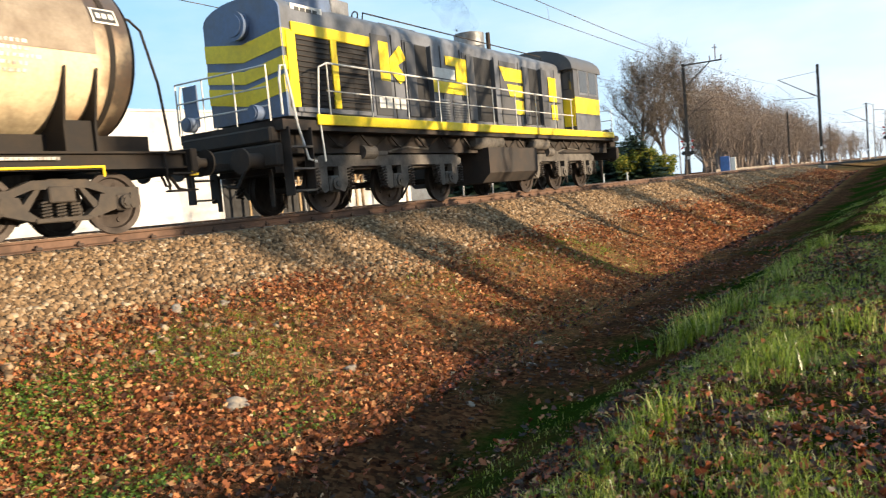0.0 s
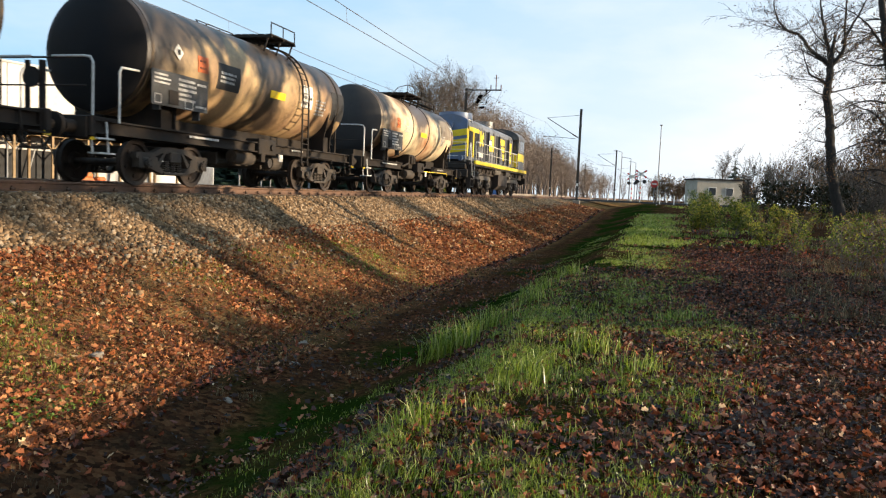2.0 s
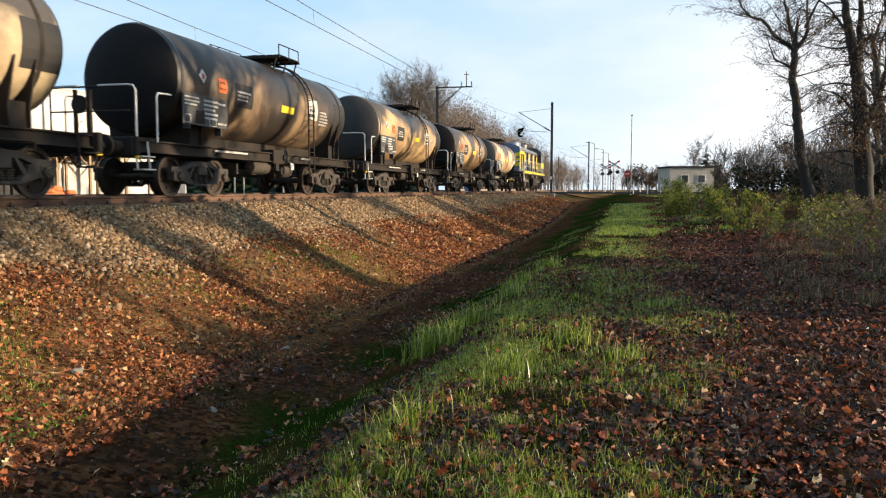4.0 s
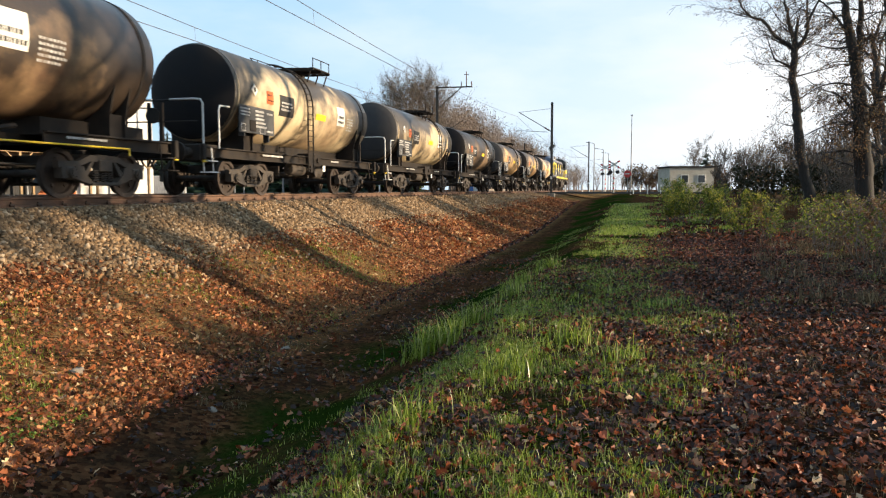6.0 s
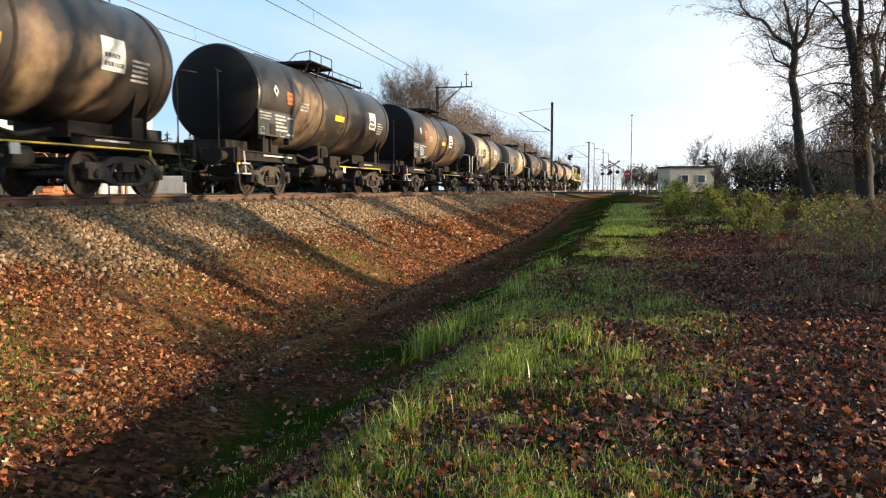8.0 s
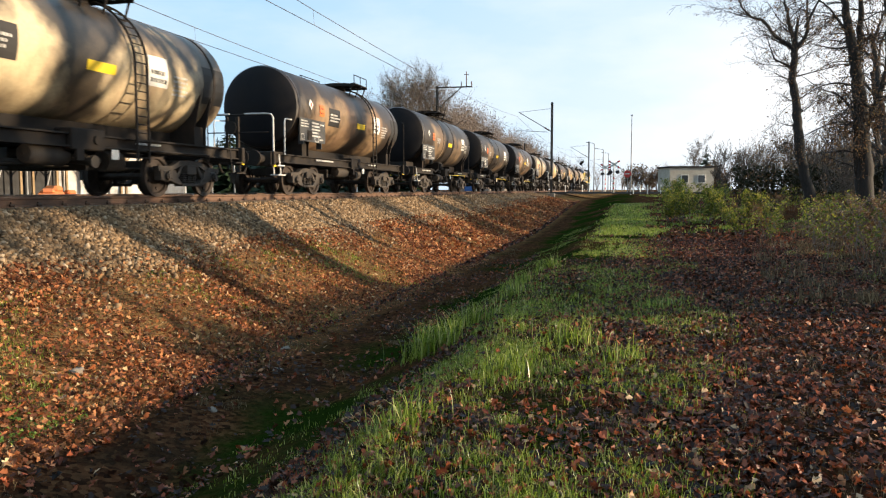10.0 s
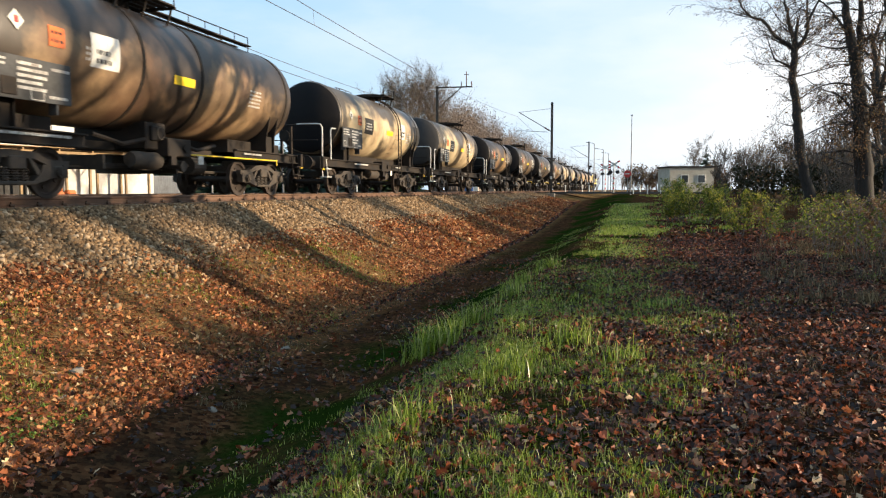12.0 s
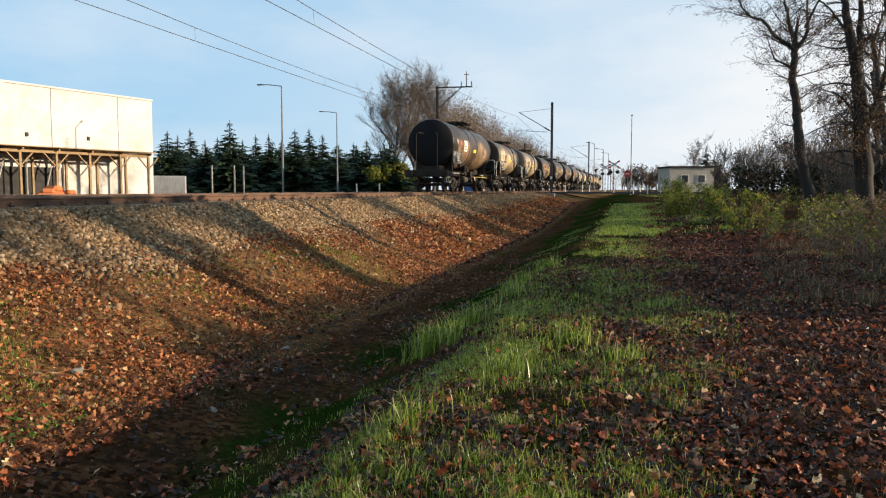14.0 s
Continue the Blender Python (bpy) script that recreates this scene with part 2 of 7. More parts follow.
M_STENCIL = worn("stencil_paint", (0.66, 0.65, 0.61), (0.30, 0.27, 0.24), 0.7, 0, 5.0, (0.4, 0.65))
M_RAIL_W = worn("handrail_paint", (0.62, 0.61, 0.58), (0.30, 0.26, 0.22), 0.5, 0, 5.0, (0.5, 0.8))
M_ORANGE = worn("orange_plate", (0.80, 0.17, 0.035), (0.35, 0.09, 0.03), 0.5, 0, 4.0)
M_YELLOW = worn("yellow_paint", (0.80, 0.56, 0.02), (0.52, 0.36, 0.04), 0.45, 0, 2.5, (0.5, 0.85))
M_RED = worn("red_paint", (0.65, 0.05, 0.04), (0.40, 0.05, 0.04), 0.45, 0, 4.0)
M_RAIL = worn("rail_rust", (0.15, 0.082, 0.050), (0.085, 0.052, 0.036), 0.75, 0.2, 3.0)
M_RAILHEAD = worn("rail_head", (0.42, 0.33, 0.25), (0.24, 0.15, 0.10), 0.35, 0.8, 2.0)
M_CLIP = worn("clip_iron", (0.05, 0.035, 0.028), (0.10, 0.06, 0.04), 0.8, 0.2, 5.0)
M_SLEEPER = worn("concrete_sleeper", (0.28, 0.24, 0.19), (0.14, 0.11, 0.085), 0.9, 0, 3.0)
M_MAST = worn("mast_steel", (0.055, 0.052, 0.050), (0.10, 0.075, 0.055), 0.7, 0.3, 2.0)
M_POLE = worn("pole_galvanised", (0.24, 0.245, 0.25), (0.16, 0.16, 0.16), 0.6, 0.3, 2.0)
M_WIRE = worn("wire_copper", (0.10, 0.085, 0.075), (0.06, 0.05, 0.045), 0.6, 0.5, 2.0)
M_INSUL = worn("insulator_brown", (0.16, 0.08, 0.05), (0.10, 0.05, 0.04), 0.25, 0, 4.0)
# black of small parts, also painted shade inside doorways, grille and hall
M_DARK = worn("black_parts_and_shade", (0.012, 0.012, 0.013), (0.02, 0.018, 0.017), 0.7, 0, 2.0)
M_GLASS = Mat("window_glass", 0.06).color((0.03, 0.035, 0.04)).m

# ---------------------------------------------------------------- ground
TRACK_X, TRACK2_X, RAIL_Z = -11.6, -16.0, 1.46
PROFILE_X = np.array([-400, -60, -24, -18.6, -17.9, -10.35, -9.9, -8.6, -5.9, -5.2, -3.4, -2.2, -1.55, 3, 12, 400])
PROFILE_Z = np.array([0.8, 0.9, 1.0, 1.05, 1.22, 1.22, 1.22, 0.5, -0.65, -0.8, -0.76, -0.31, -0.05, 0.02, 0.2, 0.2])
FAR_Z = np.array([1.0, 1.0, 1.05, 1.1, 1.22, 1.22, 1.22, 1.0, 0.55, 0.5, 0.55, 0.75, 0.85, 1.0, 1.05, 1.0])


def smooth01(x):
    x = np.clip(x, 0, 1)
    return x * x * (3 - 2 * x)


def waves(x, y):
    """Cheap soft unevenness, metres."""
    return (np.sin(x * 1.7 + 0.6 * np.sin(y * 0.9)) * np.sin(y * 1.3 + 0.8 * np.sin(x * 0.7)) * 0.5
            + np.sin(x * 4.3 + y * 2.1) * np.sin(y * 3.7 - x * 1.9) * 0.22)


def ground_z(x, y):
    x, y = np.asarray(x, float), np.asarray(y, float)
    xs = x + 0.14 * np.sin(y * 0.55) * smooth01((x + 9) / 3) * smooth01((1 - x) / 2)
    near, far = np.interp(xs, PROFILE_X, PROFILE_Z), np.interp(xs, PROFILE_X, FAR_Z)
    k = smooth01((y - 34) / 46)
    z = near * (1 - k) + far * k
    z = z - 0.04 * smooth01((9.5 - y) / 5) * smooth01((x + 3.4) / 0.8) * smooth01((-0.4 - x) / 0.9)      # the lip sinks towards the near end
    z = z + (0.16 * smooth01((11 - y) / 5) + 0.13 * smooth01((7.5 - y) / 3)) * smooth01((x + 7.8) / 1.4) * smooth01((-3.5 - x) / 1.1)       # the bank's foot is fuller there
    rough_amp = np.where(x > -9.4, 0.055, 0.0) + np.where((x > -9.9) & (x <= -9.4), 0.02, 0.0)
    return z + rough_amp * waves(x, y)


def grid_axis(knots):
    xs = []
    for a, b, step in knots:
        n = max(1, round((b - a) / step))
        xs.extend(np.linspace(a, b, n, endpoint=False))
    xs.append(knots[-1][1])
    return np.array(xs)


def ground_material():
    k = Mat("embankment_soil", 1.0, 0.0, 0.0)
    p = k.world()
    x = k.axis(p, 0)
    big = k.noise(p, 0.35, 5, 0.6)
    mid = k.noise(p, 2.2, 6, 0.65)
    fine = k.noise(p, 26, 5, 0.7)
    cells = k.vor(p, 19.0)
    leafv = k.axis(cells, 0)
    soil = k.mix(k.fit(fine, 0.3, 0.7), (0.014, 0.009, 0.006), (0.048, 0.030, 0.017))
    litter = k.ramp(leafv, [(0.0, (0.016, 0.008, 0.006)), (0.35, (0.055, 0.022, 0.011)), (0.6, (0.105, 0.042, 0.019)), (1.0, (0.16, 0.078, 0.036))])
    soil = k.mix(k.fit(mid, 0.40, 0.60, 0.15, 0.85), soil, litter)
    grassy = k.mix(k.fit(fine, 0.3, 0.7), (0.006, 0.014, 0.002), (0.020, 0.038, 0.006))
    # grass strip on the near bank, patches elsewhere
    strip = k.math("MULTIPLY", k.fit(x, -4.3, -3.4), k.fit(x, 1.2, -0.8))
    g = k.math("ADD", k.math("MULTIPLY", strip, 0.22), k.math("SUBTRACT", big, 0.28))
    bank = k.math("MULTIPLY", k.fit(x, -8.6, -7.6), k.fit(x, -4.5, -5.3))      # dry moss and sand, lightened in colour for the sun on the bank
    sunlit_moss = k.mix(k.fit(fine, 0.35, 0.7), (0.28, 0.155, 0.068), (0.20, 0.13, 0.046))
    soil = k.mix(k.math("MULTIPLY", bank, k.fit(mid, 0.40, 0.62, 0.25, 0.85)), soil, sunlit_moss)
    c = k.mix(k.fit(g, 0.30, 0.48), soil, grassy)
    stone = k.ramp(leafv, [(0.0, (0.05, 0.037, 0.025)), (0.5, (0.14, 0.10, 0.062)), (1.0, (0.24, 0.18, 0.115))])
    bal = k.math("MULTIPLY", k.fit(k.math("ADD", x, k.math("MULTIPLY", mid, 1.4)), -7.0, -8.2), k.fit(x, -19.0, -18.4))
    c = k.mix(bal, c, stone)
    k.color(c).bump(k.math("ADD", fine, k.vor(p, 19.0, "Distance")), 0.9, 0.04)
    return k.m


gx = grid_axis([(-1500, -60, 160), (-60, -20, 4), (-20, -10.2, 0.7), (-10.2, 2.6, 0.11), (2.6, 12, 0.4), (12, 60, 4), (60, 1500, 160)])
gy = grid_axis([(-330, -6, 12), (-6, 1.5, 0.7), (1.5, 22, 0.13), (22, 50, 0.35), (50, 100, 1.5), (100, 300, 12), (300, 3500, 200)])
GX, GY = np.meshgrid(gx, gy)
gv = np.stack([GX, GY, ground_z(GX, GY)], -1).reshape(-1, 3)
ni, nj = GX.shape
ii, jj = np.meshgrid(np.arange(ni - 1), np.arange(nj - 1), indexing="ij")
q0 = ii * nj + jj
gf = np.stack([q0, q0 + 1, q0 + nj + 1, q0 + nj], -1).reshape(-1, 4)
tagged(new("ground", big_mesh("ground", gv, gf, ground_material(), True)), "leaf-strewn embankment, ditch and grassy verge", "ground", kind="structure")
RNG = np.random.default_rng(7)

# ---------------------------------------------------------------- track


def rail_mesh():
    poly = [(-0.075, 0), (0.075, 0), (0.075, 0.012), (0.012, 0.035), (0.012, 0.125), (0.036, 0.140), (0.036, 0.168), (0.028, 0.174),
            (-0.028, 0.174), (-0.036, 0.168), (-0.036, 0.140), (-0.012, 0.125), (-0.012, 0.035), (-0.075, 0.012)]
    return Geo().prism(poly, -260, 420).mesh("rail", M_RAIL)


RAIL_MESH = rail_mesh()
HEAD_MESH = Geo().box((0, 80, 0.1755), (0.052, 680, 0.004)).mesh("rail_head", M_RAILHEAD)
CLIP_MESH = Geo().box((0.085, 0, 0.03), (0.05, 0.11, 0.05), bevel=0.012).box((-0.085, 0, 0.03), (0.05, 0.11, 0.05), bevel=0.012).cyl((0.06, 0, 0.02), (0.06, 0, 0.085), 0.016, 6).cyl((-0.06, 0, 0.02), (-0.06, 0, 0.085), 0.016, 6).mesh("rail_clip", M_CLIP)
SLEEPER_MESH = Geo().box((0, 0, -0.10), (2.5, 0.25, 0.2), bevel=0.03).mesh("sleeper", M_SLEEPER)
for tx, near in ((TRACK_X, True), (TRACK2_X, False)):
    track = thing("railway_track", "rusty railway track on concrete sleepers in ballast", "railway track", pose(tx, 0, RAIL_Z - 0.176), kind="structure")
    for sx in (-0.753, 0.753):
        rl = part("rail", RAIL_MESH, M_RAIL, track, "rusty steel rail", pose(sx, 0, 0))
        part("rail_head", HEAD_MESH, M_RAILHEAD, rl, "polished running surface")
    for i in range(100 if near else 40):
        sl = part("sleeper", SLEEPER_MESH, M_SLEEPER, track, "", pose(0, 4.3 + i * 0.65, -0.005))
        if near:
            for sx in (-0.753, 0.753):
                part("rail_clip", CLIP_MESH, M_CLIP, sl, "", pose(sx, 0, 0.012))

# ---------------------------------------------------------------- train
SPINNING, RIDING = [], []            # wheelsets and vehicles that motions() keys


def wheel_profile():
    return [(0.09, -0.06), (0.16, -0.06), (0.20, -0.025), (0.38, -0.02), (0.40, -0.06), (0.455, -0.065), (0.462, 0.04), (0.49, 0.05), (0.488, 0.075),
            (0.40, 0.07), (0.38, 0.02), (0.20, 0.02), (0.16, 0.05), (0.09, 0.05)]


def wheelset_mesh(r=0.46):
    g = Geo()
    k = r / 0.46
    turn = pose(0, 0, 0, 0, 0, 90)
    for s in (-1, 1):
        prof = [(a * k, b * -s + 0.0) for a, b in wheel_profile()]
        g.lathe([(a, -s * 0.755 + b) for a, b in prof], 28, turn)
        for i in range(5):
            t = 2 * math.pi * i / 5
            g.cyl((s * 0.80, 0.28 * k * math.cos(t), 0.28 * k * math.sin(t)), (s * 0.72, 0.28 * k * math.cos(t), 0.28 * k * math.sin(t)), 0.045, 6)
    g.cyl((-0.98, 0, 0), (0.98, 0, 0), 0.075, 10)
    return g.mesh("wheelset", M_WHEEL, True)


WHEELSET = wheelset_mesh()


def side_frame_mesh():
    """Cast bogie side frame with its two pedestals and central spring opening, along y."""
    g = Geo()
    top = [(-1.30, 0.56), (-1.30, 0.68), (-0.75, 0.70), (-0.42, 0.83), (0.42, 0.83), (0.75, 0.70), (1.30, 0.68), (1.30, 0.56), (0.80, 0.57), (0.42, 0.70),
           (-0.42, 0.70), (-0.80, 0.57)]
    g.prism_x(top, -0.07, 0.07)
    for s in (-1, 1):
        g.prism_x([(s * 1.24, 0.60), (s * 1.24, 0.36), (s * 1.13, 0.36), (s * 1.13, 0.60)][::-s], -0.09, 0.09)
        g.prism_x([(s * 0.87, 0.60), (s * 0.87, 0.36), (s * 0.66, 0.30), (s * 0.40, 0.24), (s * 0.30, 0.24), (s * 0.56, 0.44), (s * 0.62, 0.60)][::-s], -0.08, 0.08)
        g.prism_x([(s * 0.60, 0.46), (s * 0.36, 0.72), (s * 0.28, 0.72), (s * 0.50, 0.40)][::-s], -0.06, 0.06)
    g.box((0, 0, 0.255), (0.24, 0.86, 0.07), bevel=0.015)
    g.box((0.02, 0, 0.62), (0.20, 0.40, 0.24), bevel=0.02)
    return g.mesh("side_frame", M_BOGIE)


def spring_mesh():
    g = Geo()
    for y in (-0.22, 0.0, 0.22):
        pts = [(0.075 * math.cos(t * 1.05), y + 0.075 * math.sin(t * 1.05), 0.29 + 0.23 * t / 30) for t in range(31)]
        g.tube(pts, 0.018, 5)
    return g.mesh("spring", M_BOGIE)


def axle_box_mesh():
    g = Geo().box((0, 0, 0), (0.20, 0.27, 0.26), bevel=0.03)
    g.cyl((0.08, 0, 0), (0.17, 0, 0), 0.105, 14).cyl((0.16, 0, 0), (0.19, 0, 0), 0.065, 12)
    for i in range(4):
        t = math.pi / 4 + i * math.pi / 2
        g.cyl((0.16, 0.085 * math.cos(t), 0.085 * math.sin(t)), (0.185, 0.085 * math.cos(t), 0.085 * math.sin(t)), 0.016, 6)
    return g.mesh("axle_box", M_BOGIE)


SIDE_FRAME, SPRING, AXLE_BOX = side_frame_mesh(), spring_mesh(), axle_box_mesh()
BOLSTER = Geo().box((0, 0, 0.72), (2.1, 0.36, 0.26), bevel=0.03).cyl((0, 0, 0.8), (0, 0, 0.98), 0.22, 12).mesh("bolster", M_BOGIE)
BRAKE = Geo().box((0, 0.42, 0.42), (1.7, 0.08, 0.10)).box((0, -0.42, 0.42), (1.7, 0.08, 0.10)).box((0.74, 0.40, 0.44), (0.09, 0.07, 0.34), bevel=0.01).box((-0.74, 0.40, 0.44), (0.09, 0.07, 0.34), bevel=0.01).box((0.74, -0.40, 0.44), (0.09, 0.07, 0.34), bevel=0.01).box((-0.74, -0.40, 0.44), (0.09, 0.07, 0.34), bevel=0.01).mesh("brake_beam", M_BOGIE)
FACE_X = pose(0, 0, 0, 0, 0, 0)
MIRROR = pose(0, 0, 0, 0, 0, 180)


def bogie(parent, y):
    b = part("bogie", BOLSTER, M_BOGIE, parent, "grimy cast two-axle bogie", pose(0, y, 0))
    part("brake_beam", BRAKE, M_BOGIE, b)
    for s in (-1, 1):
        turn = FACE_X if s > 0 else MIRROR
        part("side_frame", SIDE_FRAME, M_BOGIE, b, "", pose(s * 1.0, 0, 0) @ turn)
        part("spring", SPRING, M_BOGIE, b, "", pose(s * 1.0, 0, 0))
        for dy in (-1.0, 1.0):
            part("axle_box", AXLE_BOX, M_BOGIE, b, "", pose(s * 1.0, dy, 0.46) @ turn)
    for dy in (-1.0, 1.0):
        w = part("wheelset", WHEELSET, M_WHEEL, b, "steel wheels with worn bright treads", pose(0, dy, 0.46))
        SPINNING.append((w, dy, 0.46, 0.46))
    return b


def on_tank(y, ang, w, h, lift=0.012, r=1.40, thick=0.006):
    """A thin curved plate on the tank's side at y, ang degrees above the tank's middle on the +x side, w along the tank and h round it."""
    g = Geo()
    n = 5
    vs, fs = [], []
    for rr in (r + lift - thick, r + lift):
        for i in range(n + 1):
            t = radians(ang) + (i / n - 0.5) * h / r
            for yy in (y - w / 2, y + w / 2):
                vs.append((rr * math.cos(t), yy, rr * math.sin(t)))
    o = 2 * (n + 1)
    for i in range(n):
        a = 2 * i
        fs.append((o + a, o + a + 1, o + a + 3, o + a + 2))
        fs.append((a, a + 2, a + 3, a + 1))
        fs.append((a, o + a, o + a + 2, a + 2))
        fs.append((a + 1, a + 3, o + a + 3, o + a + 1))
    fs.append((0, 1, o + 1, o))
    fs.append((o - 2, o + o - 2, o + o - 1, o - 1))
    g.add(vs, fs)
    return g


def lines_on_tank(y, ang, w, rows, gap=0.085, h=0.045, seed=0, r=1.40):
    """Rows of broken bars: writing too small to read."""
    rnd = random.Random(seed)
    g = Geo()
    for i in range(rows):
        a = ang - math.degrees(i * gap / r)
        x = -w / 2
        end = w / 2 - rnd.random() * w * 0.3
        while x < end:
            b = 0.03 + rnd.random() * 0.05
            sub = on_tank(y + x + b / 2, a, b, h, 0.010, r)
            g.add(sub.v, sub.f)
            x += b + 0.035
    return g


def bars_flat(x, y, z, w, rows, gap, h, seed, step=0.12):
    """The same on an upright board that faces +x."""
    rnd = random.Random(seed)
    g = Geo()
    for i in range(rows):
        p = -w / 2
        end = w / 2 - rnd.random() * w * 0.35
        while p < end:
            b = step * (0.4 + rnd.random())
            g.box((x, y + p + b / 2, z - i * gap), (0.006, b, h))
            p += b + step * 0.3
    return g


def tank_car(i, front, rear, style, long_type, hoops, ladder_y, name_label):
    """One bogie tank car. The empty stands on the rail's top under the tank's middle."""
    rnd = random.Random(100 + i)
    tl = front - rear
    TANK_R, TANK_Z = (1.40, 2.87) if long_type and i > 1 else (1.30, 2.77)
    car = thing("tank_wagon", name_label, "tank wagon", group="tank wagons of the train")
    RIDING.append((car, (front + rear) / 2))
    half = tl / 2
    rear_fr = half + (1.0 if not hoops else 1.55)
    fr = half + 0.95
    # tank with a rolled rim, and its two dished ends
    at = pose(0, 0, TANK_Z)
    paint = TANK[style]
    prof = [(TANK_R - 0.03, -half), (TANK_R, -half + 0.05), (TANK_R, -half * 0.5), (TANK_R, 0), (TANK_R, half * 0.5), (TANK_R, half - 0.16), (TANK_R - 0.025, half - 0.05), (TANK_R - 0.10, half)]
    part("tank", Geo().lathe(prof[::-1], 64), paint, car, "", at, True)
    endp = [(TANK_R - 0.03, 0), (TANK_R - 0.06, 0.03), (TANK_R - 0.25, 0.12), (TANK_R - 0.6, 0.22), (TANK_R - 1.0, 0.28), (0.001, 0.30)]
    part("tank_end", Geo().lathe([(r, -half - y) for r, y in endp], 48), M_TENDG if hoops and i % 2 else M_TEND, car, "black sooty dished end", at, True)
    part("tank_end", Geo().lathe([(r if k else TANK_R - 0.10, half + y) for k, (r, y) in enumerate(endp)][::-1], 48), paint if not i % 3 else M_TEND, car, "", at, True)
    for yb in ((-half + 0.14, half - 0.55) if not long_type else (-half + 0.14, 0.9, -1.4, half - 0.4)):
        part("tank_band", Geo().lathe([(TANK_R, yb - 0.05), (TANK_R + 0.014, yb - 0.045), (TANK_R + 0.014, yb + 0.045), (TANK_R, yb + 0.05)][::-1], 56), paint if yb < -half + 1 else M_FRAME, car, "riveted band", at)
    # manhole, dome walk and its rails
    py, pl = (-0.6, 1.9) if long_type else (1.2, 1.4)
    slat = Geo().box((0, 0, 0), (0.19, pl, 0.035)).mesh("slat", M_FRAME)
    part("manhole", Geo().cyl((0, py + 0.05, TANK_R - 0.05), (0, py + 0.05, TANK_R + 0.20), 0.36, 20).cyl((0, py + 0.05, TANK_R + 0.20), (0, py + 0.05, TANK_R + 0.26), 0.40, 20).box((0.2, py + 0.05, TANK_R + 0.28), (0.4, 0.07, 0.05)), M_FRAME, car, "oily filling hatch", at)
    g = Geo()
    for yy in (-pl / 2, 0, pl / 2):
        g.box((0, py + yy, TANK_R + 0.12), (2.1, 0.06, 0.06))
        for s in (-1, 1):
            g.cyl((s * 0.95, py + yy, TANK_R + 0.12), (s * 0.80, py + yy, TANK_R - 0.32), 0.025, 6)
    pf = part("platform", g, M_FRAME, car, "black slatted top platform", at)
    for k in range(9):
        part("slat", slat, M_FRAME, pf, "", pose(0.95 - k * 0.24, py, TANK_R + 0.167))
    for s in (-1, 1):
        g = Geo()
        hgt = TANK_R + 0.16
        pts = [(s * 1.02, py - pl / 2 - 0.0, hgt), (s * 1.02, py - pl / 2, hgt + 0.33), (s * 1.02, py + pl / 2, hgt + 0.33), (s * 1.02, py + pl / 2, hgt)]
        g.tube(pts, 0.018, 6)
        g.tube([(s * 1.02, py, hgt), (s * 1.02, py, hgt + 0.33)], 0.016, 6)
        part("guard_rail", g, M_FRAME, car, "thin steel hand rail", at)
    g = Geo()
    if long_type:
        # long low rail along the top walk
        for s in (-1, 1):
            g = Geo()
            g.tube([(s * 0.42, py + pl / 2, TANK_R + 0.12), (s * 0.42, py + pl / 2, TANK_R + 0.34), (s * 0.42, half - 0.9, TANK_R + 0.34), (s * 0.42, half - 0.9, TANK_R - 0.1)], 0.016, 6)
            for k in range(1, 6):
                yy = py + pl / 2 + (half - 0.9 - py - pl / 2) * k / 6
                g.tube([(s * 0.42, yy, TANK_R - 0.1), (s * 0.42, yy, TANK_R + 0.34)], 0.012, 5)
            part("walk_rail", g, M_FRAME, car, "thin steel hand rail", at)
        g = Geo()
        g.tube([(1.02, py - pl / 2, TANK_R + 0.49), (0.8, py - pl / 2 - 0.6, TANK_R + 0.3), (0.5, py - pl / 2 - 0.8, TANK_R - 0.1)], 0.016, 6)
    else:
        g.tube([(-1.02, py - pl / 2, TANK_R + 0.49), (-1.02, py - pl / 2 - 0.5, TANK_R + 0.49), (-0.5, py - pl / 2 - 0.5, TANK_R - 0.1)], 0.016, 6)
    part("walk_rail", g, M_FRAME, car, "thin steel hand rail", at)
    if long_type:
        g = Geo()
        for k in range(3):
            g.box((0.42 - 0.42 * k, (py + pl / 2 + half - 0.9) / 2, TANK_R + 0.09), (0.22, half - 0.9 - py - pl / 2, 0.03))
        part("top_walk", g, M_FRAME, car, "narrow walk along the tank's top", at)
    # ladder down the side
    g = Geo()
    for yy in (ladder_y - 0.2, ladder_y + 0.2):
        pts = []
        for k in range(11):
            t = radians(88 - k * 8.8)
            pts.append(((TANK_R + 0.10) * math.cos(t), yy, (TANK_R + 0.10) * math.sin(t)))
        pts += [(TANK_R + 0.10, yy, -1.0), (TANK_R + 0.10, yy, -2.05)]
        g.tube(pts, 0.028, 6)
    for k in range(22):
        if k < 11:
            t = radians(84 - k * 8.2)
            p = ((TANK_R + 0.10) * math.cos(t), (TANK_R + 0.10) * math.sin(t))
        else:
            p = (TANK_R + 0.10, -0.2 - (k - 11) * 0.175)
        g.tube([(p[0], ladder_y - 0.2, p[1]), (p[0], ladder_y + 0.2, p[1])], 0.014, 5)
    if not long_type:
        part("ladder", g, M_FRAME, car, "black steel ladder", at)
    # underframe
    # the long cars carry their tank between two stub frames, the short ones on a full frame
    runs = ((-rear_fr, -half + 3.0), (half - 3.0, fr)) if long_type else ((-rear_fr, fr),)
